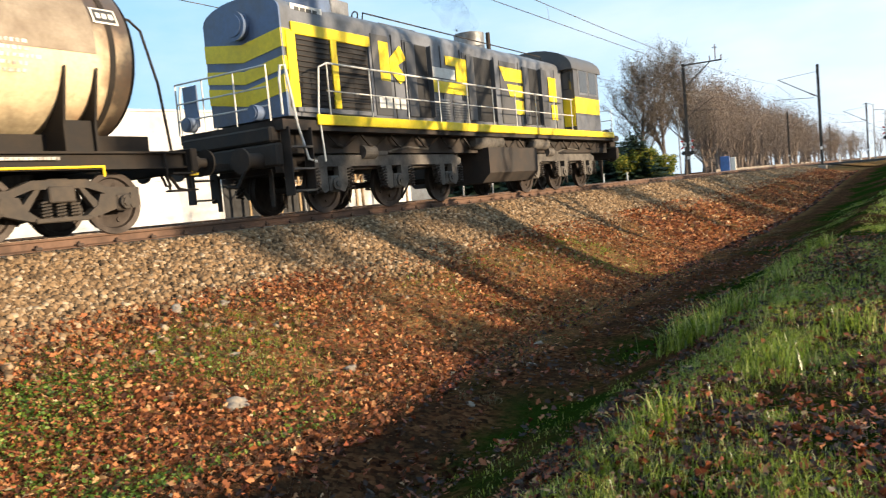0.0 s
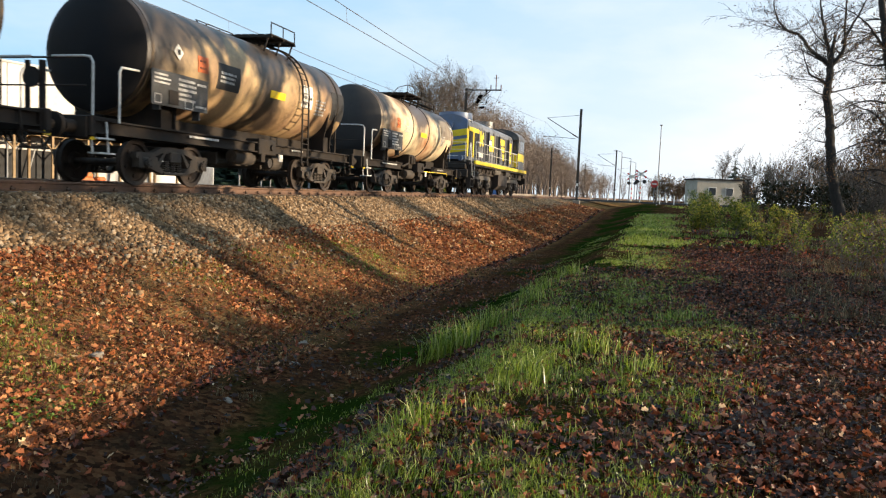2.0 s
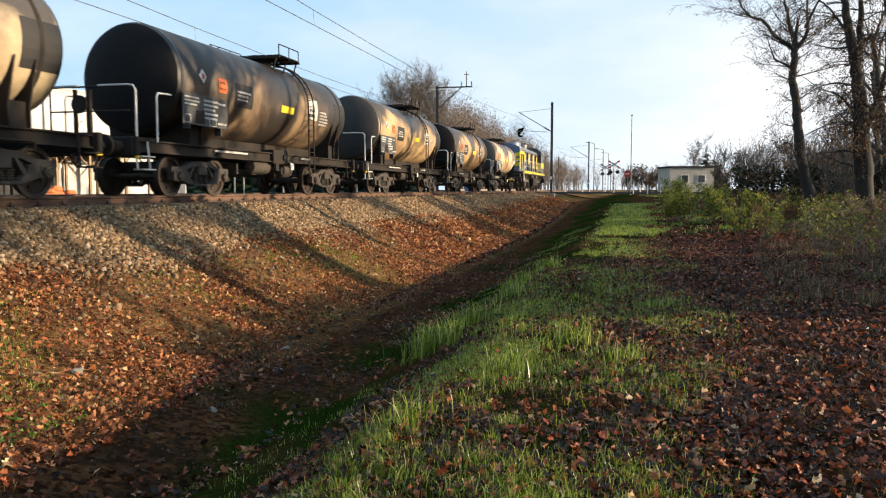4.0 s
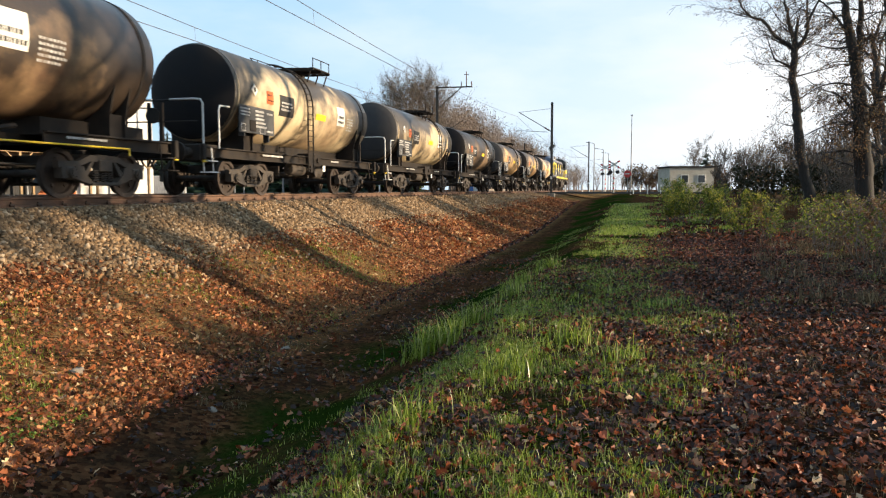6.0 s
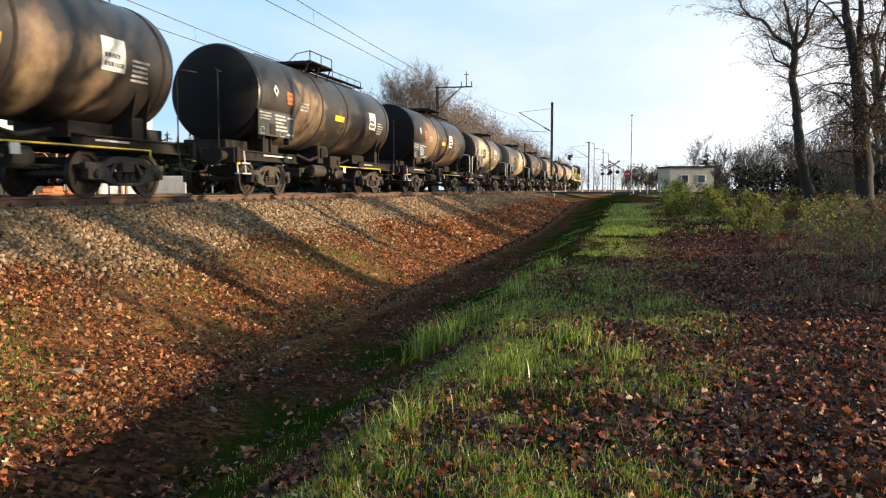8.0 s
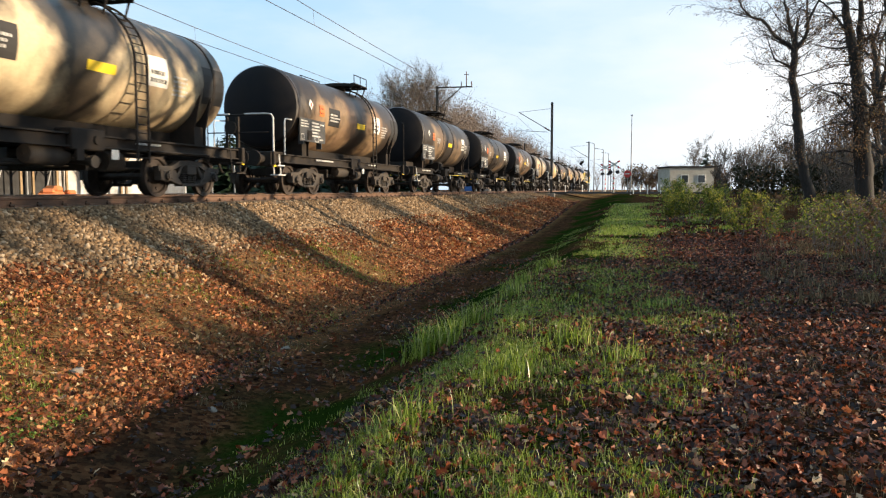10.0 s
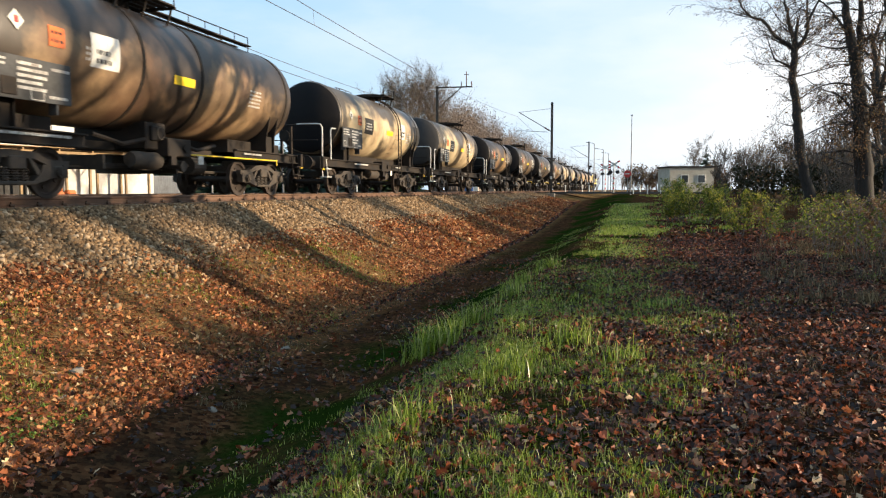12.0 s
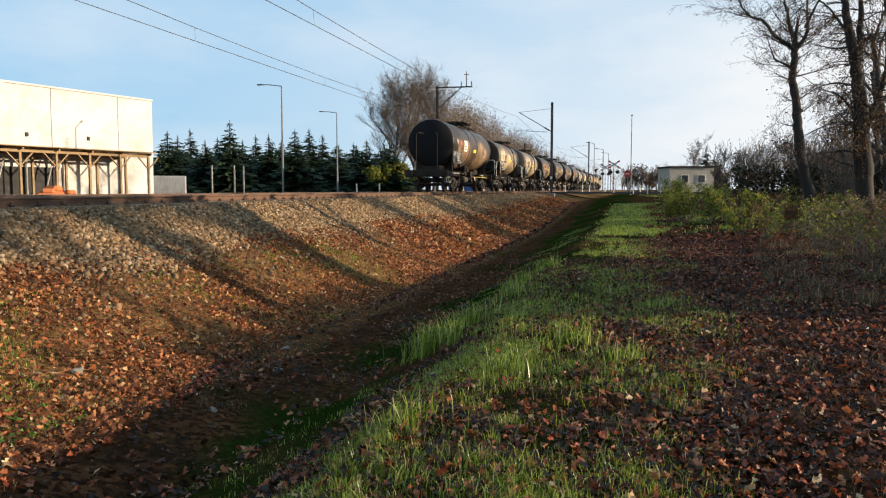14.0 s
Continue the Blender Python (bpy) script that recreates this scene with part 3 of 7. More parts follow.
    for s, y0, y1 in [(a, *b) for a in (-1, 1) for b in runs]:
        part("sole_bar", Geo().prism([(s * 1.16, 0.96), (s * 1.16, 0.99), (s * 1.08, 0.99), (s * 1.08, 1.20), (s * 1.16, 1.20), (s * 1.16, 1.235), (s * 1.04, 1.235), (s * 1.04, 0.96)][::s], y0, y1), M_FRAME, car, "grimy black steel side sill")
    part("centre_sill", Geo().box((0, 0, 1.12), (0.36 if long_type else 0.5, 2 * fr - 0.4, 0.18)), M_FRAME, car)
    for k in range(7):
        if not long_type or k in (0, 1, 5, 6):
            part("cross_member", Geo().box((0, -rear_fr + (rear_fr + fr) * (k + 0.5) / 7, 1.12), (2.1, 0.14, 0.16)), M_FRAME, car)
    if long_type:
        for y0, y1 in runs:
            part("tank_cradle", Geo().box((0, (y0 + y1) / 2, 1.36), (1.3, y1 - y0 - 0.8, 0.34)), M_FRAME, car)
        sump = part("sump_box", Geo().box((0.0, -0.4, 1.36), (1.9, 0.75, 0.62), bevel=0.03).box((0.98, -0.4, 1.42), (0.10, 0.5, 0.34), bevel=0.02).box((0.55, 0.35, 1.18), (0.9, 0.5, 0.3), bevel=0.03), M_FRAME, car, "dark outlet box under the tank's belly")
        part("valve_wheel", Geo().tube([(1.08, -0.4 + 0.14 * math.cos(q * 0.5236), 1.42 + 0.14 * math.sin(q * 0.5236)) for q in range(13)], 0.016, 5), M_BOGIE, sump)
        for yy in (-1.6, 1.3):
            part("belly_pipe", Geo().tube([(0.9, yy - 0.9, 1.28), (0.95, yy, 1.12), (0.9, yy + 0.9, 1.28)], 0.05, 7), M_FRAME, car)
    else:
        part("tank_cradle", Geo().box((0, 0, 1.36), (0.9, 2 * half - 1.6, 0.34)), M_FRAME, car)
    for sx in (-1, 1):
        part("brake_pull_rod", Geo().tube([(sx * 0.35, -half + 1.4, 0.62), (sx * 0.35, half - 1.4, 0.62)], 0.025, 6), M_BOGIE, car)
    part("brake_lever", Geo().box((0.1, -half * 0.35, 0.72), (1.5, 0.08, 0.30), bevel=0.01), M_BOGIE, car)
    part("brake_lever", Geo().box((0.1, half * 0.12, 0.70), (1.3, 0.08, 0.34), bevel=0.01), M_BOGIE, car)
    part("brake_cylinder", Geo().box((-0.5, 0.2, 0.75), (0.5, 1.1, 0.45), bevel=0.03), M_BOGIE, car)
    part("slack_adjuster", Geo().cyl((0.2, -half * 0.3, 0.66), (0.2, half * 0.1, 0.66), 0.08, 10), M_BOGIE, car)
    part("frame_lettering", bars_flat(1.163, -half * (0.72 if long_type else 0.5), 1.13, half * 0.34, 1, 0.1, 0.05, i, 0.06), M_STENCIL, car, "faded white stencilled marks")["kind"] = "stuff"
    part("frame_lettering", bars_flat(1.163, half * (0.66 if long_type else 0.42), 1.13, half * 0.2, 1, 0.1, 0.045, i + 50, 0.05), M_STENCIL, car)["kind"] = "stuff"
    for s, yy in ((-1, -rear_fr), (1, fr)):
        hs = part("headstock", Geo().box((0, yy, 1.08), (2.55, 0.14, 0.40), bevel=0.02).box((0.98, yy + s * 0.05, 1.06), (0.42, 0.10, 0.42), bevel=0.02).box((-0.98, yy + s * 0.05, 1.06), (0.42, 0.10, 0.42), bevel=0.02), M_FRAME, car)
        for bx in (-0.875, 0.875):
            part("buffer", Geo().cyl((bx, yy + s * 0.07, 1.06), (bx, yy + s * 0.36, 1.06), 0.125, 16).cyl((bx, yy + s * 0.30, 1.06), (bx, yy + s * 0.56, 1.06), 0.085, 14).cyl((bx, yy + s * 0.55, 1.06), (bx, yy + s * 0.60, 1.06), 0.235, 22, 0.225), M_FRAME, hs, "round buffer", smooth=True)
        part("coupling", Geo().box((0, yy + s * 0.2, 1.02), (0.09, 0.36, 0.10), bevel=0.02).tube([(0.06, yy + s * 0.30, 1.0), (0.06, yy + s * 0.42, 0.72), (-0.06, yy + s * 0.42, 0.72), (-0.06, yy + s * 0.30, 1.0)], 0.026, 6), M_FRAME, hs, "steel screw coupling")
        part("brake_hose", Geo().tube([(0.42, yy + s * 0.08, 0.95), (0.42, yy + s * 0.3, 0.65), (0.36, yy + s * 0.5, 0.62)], 0.03, 6), M_FRAME, hs, "black rubber brake hose")
        part("corner_step", Geo().box((1.22, yy - s * 0.28, 0.58), (0.26, 0.46, 0.03)).box((1.22, yy - s * 0.28, 0.86), (0.22, 0.46, 0.03)).tube([(1.14, yy - s * 0.06, 1.2), (1.2, yy - s * 0.06, 0.56)], 0.022, 6).tube([(1.14, yy - s * 0.5, 1.2), (1.2, yy - s * 0.5, 0.56)], 0.022, 6), M_RAIL_W if s < 0 else M_FRAME, car, "pale foot step")
        part("coupling_lever", Geo().box((1.24, yy - s * 0.02, 0.92), (0.03, 0.09, 0.16)).box((1.24, yy - s * 0.02, 0.84), (0.03, 0.17, 0.04)), M_YELLOW, car, "yellow painted lifting hook")
    if hoops:
        # end platform with its rails
        part("end_platform", Geo().box((0, -rear_fr + 0.45, 1.26), (2.3, 0.85, 0.04)), M_FRAME, car)
        g = Geo()
        for s in (-1, 1):
            g = Geo()
            g.tube([(s * 1.18, -rear_fr + 0.08, 1.2), (s * 1.18, -rear_fr + 0.08, 2.28), (s * 1.12, -rear_fr + 0.08, 2.38), (s * 0.95, -rear_fr + 0.08, 2.40), (s * 0.25, -rear_fr + 0.08, 2.40)], 0.026, 7)
            part("end_rail", g, M_RAIL_W, car, "pale bent tube hand rail")
            part("end_rail", Geo().tube([(s * 1.2, -rear_fr + 0.80, 1.2), (s * 1.2, -rear_fr + 0.80, 2.20), (s * 1.2, -rear_fr + 0.86, 2.30), (s * 1.1, -half, 2.34)], 0.024, 7), M_RAIL_W, car, "pale bent tube hand rail")
        part("end_frame", Geo().tube([(-1.0, -rear_fr + 0.1, 1.25), (-1.0, -rear_fr + 0.1, 2.38), (1.0, -rear_fr + 0.1, 2.38)], 0.022, 6).tube([(-1.0, -rear_fr + 0.1, 1.85), (1.0, -rear_fr + 0.1, 1.85)], 0.018, 6).box((0.0, -rear_fr + 0.1, 1.75), (0.09, 0.09, 1.15)).box((-0.35, -rear_fr + 0.1, 1.75), (0.07, 0.07, 1.15)).cyl((-0.2, -rear_fr + 0.05, 2.0), (-0.2, -rear_fr + 0.02, 2.0), 0.2, 16), M_FRAME, car, "brake stand with hand wheel")
    else:
        for s in (-1, 1):
            g = Geo()
            g.tube([(s * 0.62, -rear_fr + 0.1, 1.2), (s * 0.62, -rear_fr + 0.1, 3.35), (s * 0.5, -rear_fr + 0.16, 3.42), (s * 0.35, -half - 0.2, 3.42)], 0.020, 6)
            part("lamp_pipe", g, M_FRAME, car, "thin upright pipe")
        if i == 13:
            part("tail_light", Geo().box((-0.72, -rear_fr - 0.05, 1.62), (0.16, 0.14, 0.30), bevel=0.02).tube([(-0.72, -rear_fr, 1.25), (-0.72, -rear_fr, 1.6)], 0.02, 6).cyl((-0.72, -rear_fr - 0.11, 1.65), (-0.72, -rear_fr - 0.14, 1.65), 0.06, 14), M_BOARD, car, "box tail lamp on a bracket")
    for s, yy in ((-1, -half), (1, half)):
        # saddles that carry the tank
        for sx in (-1, 1):
            g = Geo()
            a = [(sx * 1.12, 1.2), (sx * 1.12, 1.62), (sx * 1.30, 2.45), (sx * 1.02, 1.95), (sx * 0.65, 1.62), (sx * 0.35, 1.48), (sx * 0.35, 1.2)]
            g.prism(a[::sx], yy - s * 0.72, yy - s * 0.68)
            g.prism(a[::sx], yy - s * 1.22, yy - s * 1.18)
            g.box((sx * 1.0, yy - s * 0.95, 1.45), (0.10, 0.5, 0.5))
            part("saddle", g, M_FRAME, car, "sooty tank saddle")
    # brake gear below the frame
    rsv = part("air_reservoir", Geo().lathe([(0.02, -0.55), (0.16, -0.52), (0.20, -0.42), (0.20, 0.42), (0.16, 0.52), (0.02, 0.55)][::-1], 20, pose(0.85, -half * 0.12, 0.80)), M_BOGIE, car, "cylindrical air reservoir", smooth=True)
    part("brake_cylinder", Geo().cyl((0.55, half * 0.25, 0.75), (0.55, half * 0.25 + 0.55, 0.75), 0.22, 18).cyl((0.55, half * 0.25 - 0.4, 0.75), (0.55, half * 0.25, 0.75), 0.05, 8), M_BOGIE, car)
    part("valve_box", Geo().box((1.0, 0.15, 1.12), (0.42, 0.95, 0.42), bevel=0.02).cyl((1.2, 0.35, 1.12), (1.26, 0.35, 1.12), 0.09, 12).box((1.18, -0.1, 0.82), (0.06, 0.2, 0.22)), M_FRAME, car, "discharge valve box")
    part("outlet_pipe", Geo().tube([(0.2, 0.4, 1.5), (0.3, 0.4, 0.75), (1.05, 0.4, 0.70)], 0.085, 10).cyl((1.05, 0.4, 0.70), (1.14, 0.4, 0.70), 0.13, 14), M_BOGIE, car, smooth=True)
    part("change_over_plate", Geo().box((1.19, half * 0.18, 0.86), (0.02, 0.22, 0.2)), M_WHITE, car, "small pale plate")
    part("brake_rod", Geo().tube([(1.19, 0.6, 0.98), (1.19, half - 0.7, 1.0)], 0.02, 6).tube([(1.19, half - 0.7, 1.02), (1.19, half - 0.7, 0.85)], 0.02, 6), M_YELLOW if long_type else M_FRAME, car, "yellow brake rod" if long_type else "")
    for yy in (-half + 1.25, half - 1.35):
        bogie(car, yy)
    # boards, plates and stencils on both sides
    for turn in (FACE_X, MIRROR):
        s = 1 if turn is FACE_X else -1
        bw = 2.05 if not long_type else 2.35
        yb = -half + bw / 2 + (0.05 if not long_type else 0.0)
        tm = turn if s > 0 else pose(0, 0, 0, 0, 0, 180)
        yo = 1 if s > 0 else -1
        bm = part("data_board", Geo().box((1.335, yb, 2.06), (0.02, bw, 0.74), bevel=0.006).box((1.24, yb - bw * 0.35, 1.9), (0.18, 0.05, 0.6)).box((1.24, yb + bw * 0.35, 1.75), (0.18, 0.05, 0.5)), M_BOARD, car, "dull grey data board with white marks", tm)
        g = bars_flat(1.349, yb - bw * 0.30, 2.34, bw * 0.32, 3, 0.085, 0.040, i, 0.055)
        for q in (bars_flat(1.349, yb + bw * 0.12, 2.32, bw * 0.34, 5, 0.105, 0.055, i + 9, 0.05), bars_flat(1.349, yb + bw * 0.38, 2.30, bw * 0.18, 1, 0.1, 0.05, i + 3, 0.08),
                  bars_flat(1.349, yb + bw * 0.36, 1.80, bw * 0.2, 1, 0.1, 0.05, i + 5, 0.06)):
            g.add(q.v, q.f)
        for cy, cz, ww, hh in ((yb + bw * 0.14, 1.80, 0.30, 0.16), (yb - bw * 0.40, 1.83, 0.22, 0.18)):
            for a, b, c, d in ((0, hh / 2, ww, 0.015), (0, -hh / 2, ww, 0.015), (-ww / 2, 0, 0.015, hh), (ww / 2, 0, 0.015, hh)):
                g.box((1.349, cy + a, cz + b), (0.006, c, d))
        part("board_lettering", g, M_STENCIL, bm, "white stencilled rows")["kind"] = "stuff"
        part("document_holder", Geo().box((1.358, yb - bw * 0.14, 1.90), (0.03, 0.34, 0.30), bevel=0.008), M_FRAME, bm)
        tm2 = pose(0, 0, TANK_Z) @ tm
        if i != 1:
            sub = on_tank(0, 0, 0.25, 0.25, 0.012, TANK_R)
            m = pose(0, -half + 1.0, 0) @ Matrix.Rotation(radians(6), 4, (0, -1, 0))
            vs = [m @ Matrix.Rotation(radians(45), 4, "X") @ Vector((min(p[0], TANK_R + 0.012) + 0.018, p[1], p[2])) for p in sub.v]
            dm = part("hazard_diamond", Geo().add(vs, sub.f), M_WHITE, car, "white diamond plate", tm2)
            part("hazard_sign", Geo().box((0, 0, 0), (0.008, 0.10, 0.12), m @ pose(TANK_R + 0.034, 0, 0)), M_RED if i % 3 == 1 else M_DARK, dm)
        op = part("orange_plate", on_tank(-half + 1.95, 1, 0.40, 0.36, 0.02, TANK_R), M_ORANGE, car, "orange hazard plate with dark bars", tm2)
        part("plate_bars", Geo().add(*[(b.v, b.f) for b in [lines_on_tank(-half + 1.95, 4, 0.30, 2, 0.15, 0.05, i, TANK_R)]][0]), M_DARK, op, at=pose(0.012, 0, 0))["kind"] = "stuff"
        if hoops and i != 1:
            part("stencil_field", on_tank(-half + 3.1, -5, 1.0, 0.62, 0.006, TANK_R), M_SOOT, car, "black painted field behind white marks", tm2)
            part("stencil_field", on_tank(half - 0.55, -3, 0.95, 0.90, 0.006, TANK_R), M_SOOT, car, "", tm2)
        part("stencil", lines_on_tank(-half + 3.1, -1, 0.75, 3, 0.10, 0.055, i + 7, TANK_R), M_STENCIL, car, "white stencilled rows", tm2)["kind"] = "stuff"
        part("yellow_label", on_tank(0.15 if long_type else 0.5, -9, 0.85, 0.20, 0.012, TANK_R), M_YELLOW, car, "yellow strip label", tm2)
        wy = half * (0.30 if i == 7 else 0.62 if i in (8, 9) else 0.45) if i != 13 else -half + 3.3
        wp = part("faded_panel", on_tank(half - 1.5, 16, 1.65, 0.95, 0.010, TANK_R), M_PATCH, car, "dull brown painted-over panel", tm2) if i == 1 else part("white_plate", on_tank(wy, -1, 0.85 if i == 13 else 0.72, 0.66, 0.012, TANK_R), M_WHITE, car, "white company panel with dark shapes", tm2)
        if i == 1:
            fp = part("framed_plate", on_tank(half - 0.42, 22, 0.42, 0.26, 0.014, TANK_R), M_WHITE, car, "dark mark plate with a white border", tm2)
            ft = part("plate_field", on_tank(half - 0.42, 22, 0.36, 0.20, 0.020, TANK_R), M_BOARD, fp)
            part("plate_lettering", lines_on_tank(half - 0.42, 22, 0.28, 1, 0.1, 0.09, 5, TANK_R), M_WHITE, fp, at=pose(0.016, 0, 0))["kind"] = "stuff"
            part("front_lamp_pipe", Geo().tube([(s * 0.72, s * (half + 0.95), 1.2), (s * 0.74, s * (half + 0.80), 2.4), (s * 0.76, s * (half + 0.55), 3.25), (s * 0.76, s * (half + 0.35), 3.40), (s * 0.76, s * (half + 0.10), 3.42)], 0.024, 7), M_FRAME, car, "thin bent pipe on the wagon's end")
        gl = lines_on_tank(wy, -2, 0.55, 2, 0.17, 0.09, i + 2, TANK_R)
        if i != 1:
            part("panel_lettering", gl, M_BOARD, wp, at=pose(0.008, 0, 0))["kind"] = "stuff"
        part("stencil", lines_on_tank(wy + 0.95 if i != 13 else half - 2.3, -2, 0.70, 5, 0.10, 0.05, i + 11, TANK_R), M_STENCIL, car, "white stencilled rows", tm2)["kind"] = "stuff"
    return car


CARS = [   # tank front, tank rear, paint, long type, end platform, ladder y
    (7.9, -2.6, 4, True, True, 1.0, "golden-brown stained tank wagon with black oil runs"),
    (-6.2, -16.4, 0, False, True, 2.0, "ochre tank wagon with dark stains and a side ladder"),
    (-20.0, -30.4, 0, False, True, 2.0, "ochre and brown tank wagon with dark bands"),
    (-34.3, -44.9, 3, False, True, 2.0, "dark grimy tank wagon on grey bogies"),
    (-48.6, -59.2, 1, False, True, 2.2, "pale beige tank wagon with brown runs"),
    (-63.2, -73.6, 1, False, True, -0.6, "beige tank wagon with a black middle band"),
    (-77.3, -88.7, 2, True, False, 0.6, "brown oily tank wagon with a white panel"),
    (-92.6, -104.4, 3, True, False, 0.6, "dark oily tank wagon with a yellow strip"),
    (-108.5, -119.6, 3, True, False, 0.6, "blackened brown tank wagon with faded marks"),
    (-123.6, -134.2, 2, False, True, 1.8, "grimy brown tank wagon with an end platform"),
    (-138.6, -149.1, 1, False, True, 1.6, "beige tank wagon with a black ladder"),
    (-153.1, -163.6, 1, False, True, 1.6, "sandy beige tank wagon with dark rings"),
    (-167.9, -179.75, 2, True, False, 0.6, "rust-brown last tank wagon with a tail lamp"),
]
for n, (a, b, style, long_type, hoops, lad, words) in enumerate(CARS):
    tank_car(n + 1, a, b, style, long_type, hoops, lad, words)

# ---------------------------------------------------------------- locomotive
M_LGREY = worn("loco_grey", (0.17, 0.176, 0.195), (0.085, 0.087, 0.093), 0.42, 0, 0.9, (0.35, 0.65))
M_LDARK = worn("loco_charcoal", (0.060, 0.062, 0.070), (0.10, 0.094, 0.088), 0.45, 0, 1.2)
M_LBLUE = worn("loco_navy", (0.10, 0.15, 0.26), (0.13, 0.14, 0.16), 0.45, 0, 1.2)
M_LYEL = worn("loco_yellow", (0.80, 0.60, 0.015), (0.55, 0.40, 0.03), 0.40, 0, 1.5, (0.5, 0.85))
M_LFRAME = worn("loco_underframe", (0.018, 0.015, 0.013), (0.055, 0.040, 0.030), 0.8, 0, 2.5)
M_LBOGIE = worn("loco_bogie", (0.135, 0.118, 0.10), (0.05, 0.044, 0.038), 0.8, 0, 3.0)
M_CHROME = worn("stack_metal", (0.30, 0.30, 0.30), (0.10, 0.095, 0.09), 0.5, 0.6, 2.0)


def arch(half, z0, z1, rise, n=12):
    """An outline in x, z: upright sides with an arched top."""
    pts = [(half, z0), (half, z1)]
    for k in range(1, n):
        t = math.pi * k / n
        pts.append((half * math.cos(t), z1 + rise * math.sin(t)))
    return pts + [(-half, z1), (-half, z0)]


def flat_poly(poly, x, t=0.008):
    """A plate on an upright side at x, outline in y, z."""
    return Geo().prism_x(poly, x - t / 2, x + t / 2)


def locomotive():
    co = thing("diesel_locomotive", "black, grey and yellow diesel locomotive with open hood doors", "locomotive")
    RIDING.append((co, 19.6))
    H = 1.06
    body = part("hood", Geo().prism(arch(H, 1.95, 4.05, 0.38), -8.12, 5.56), M_LGREY, co, "dirty grey hood", smooth=True)
    part("rear_panel", Geo().prism(arch(H + 0.02, 1.95, 4.06, 0.36), -8.17, -8.125), M_LBLUE, co, "navy blue rear face")
    # chevron bands on the rear face and their returns along the sides
    for k, (z, hgt, mat) in enumerate(((3.30, 0.36, M_LYEL), (2.86, 0.26, M_LYEL), (2.42, 0.34, M_LYEL))):
        for s in (-1, 1):
            g = Geo().add([(0, -8.185, z - 0.16), (s * (H + 0.025), -8.185, z), (s * (H + 0.025), -8.185, z + hgt), (0, -8.185, z + hgt - 0.16),
                           (0, -8.172, z - 0.16), (s * (H + 0.025), -8.172, z), (s * (H + 0.025), -8.172, z + hgt), (0, -8.172, z + hgt - 0.16)],
                          [(0, 1, 2, 3), (4, 7, 6, 5), (0, 3, 7, 4), (1, 5, 6, 2), (0, 4, 5, 1), (2, 6, 7, 3)])
            part("chevron", g, mat, co, "yellow chevron band")
            part("corner_band", flat_poly([(-8.18, z), (-7.86, z), (-7.86, z + hgt), (-8.18, z + hgt)], s * (H + 0.012), 0.014), mat, co)
    part("rear_lamp", Geo().cyl((0, -8.17, 3.86), (0, -8.36, 3.86), 0.27, 24, 0.30).cyl((0, -8.36, 3.86), (0, -8.38, 3.86), 0.22, 20), M_LBLUE, co, "round headlamp housing", smooth=True)
    part("fan_shroud", Geo().cyl((0, -6.75, 4.15), (0, -6.75, 4.62), 0.98, 28, 0.94), M_LBLUE, co, "dark round fan shroud on the roof", smooth=True)
    part("shroud_plate", Geo().box((0.66, -5.75, 4.48), (0.06, 0.62, 0.34), bevel=0.02), M_CHROME, co, "bright metal plate")
    part("number_board", Geo().box((1.02, -7.3, 4.10), (0.05, 0.95, 0.22), bevel=0.01), M_WHITE, co)
    part("number_marks", bars_flat(1.05, -7.3, 4.10, 0.75, 1, 0.1, 0.10, 5, 0.12), M_BOARD, co)
    for s in (-1, 1):
        x = s * (H + 0.006)
        # radiator grille: black sheet as the shade behind it, yellow frame and slats
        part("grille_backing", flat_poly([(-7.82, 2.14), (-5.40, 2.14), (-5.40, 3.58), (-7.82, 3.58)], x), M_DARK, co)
        fr = Geo().box((x + s * 0.02, -6.6, 3.70), (0.05, 2.55, 0.24), bevel=0.01)
        part("grille_frame", fr, M_LYEL, co, "yellow grille head")
        part("grille_post", Geo().box((x + s * 0.02, -6.62, 2.87), (0.05, 0.20, 1.45), bevel=0.01), M_LYEL, co, "yellow grille post")
        part("grille_post", Geo().box((x + s * 0.02, -7.92, 2.87), (0.05, 0.26, 1.50), bevel=0.01), M_LYEL, co)
        part("grille_sill", Geo().box((x + s * 0.02, -6.6, 2.08), (0.06, 2.60, 0.10), bevel=0.01).box((x + s * 0.02, -5.37, 2.85), (0.06, 0.08, 1.5)), M_LGREY, co)
        for bay in (-7.24, -6.0):
            for k in range(13):
                part("slat", Geo().box((x + s * 0.02, bay, 2.20 + k * 0.108), (0.03, 1.06, 0.022), None), M_LFRAME, co)
        # side panels, black sheets as shade in the doorways, doors folded open beside them
        for y0, y1, mat in ((-5.25, -4.6, M_LDARK), (-4.02, -3.60, M_LDARK), (-1.2, -0.72, M_LDARK), (0.95, 2.0, M_LDARK), (3.7, 4.3, M_LDARK)):
            part("side_panel", Geo().box((x + s * 0.004, (y0 + y1) / 2, 3.0), (0.03, y1 - y0, 1.85), bevel=0.008), mat, co, "charcoal side panel")
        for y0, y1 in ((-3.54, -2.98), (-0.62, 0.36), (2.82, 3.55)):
            part("doorway", Geo().box((x, (y0 + y1) / 2, 2.98), (0.030, y1 - y0, 1.78)), M_DARK, co, "black sheet for the shade inside the open hood")
            part("hood_door", Geo().box((x + s * 0.035, y0 - 0.21, 2.98), (0.04, 0.40, 1.78), bevel=0.008), M_LDARK, co, "open sheet-metal door")
            part("hood_door", Geo().box((x + s * 0.08, y1 + 0.02, 2.98), (0.14, 0.03, 1.78), bevel=0.008), M_LDARK, co, "open sheet-metal door")
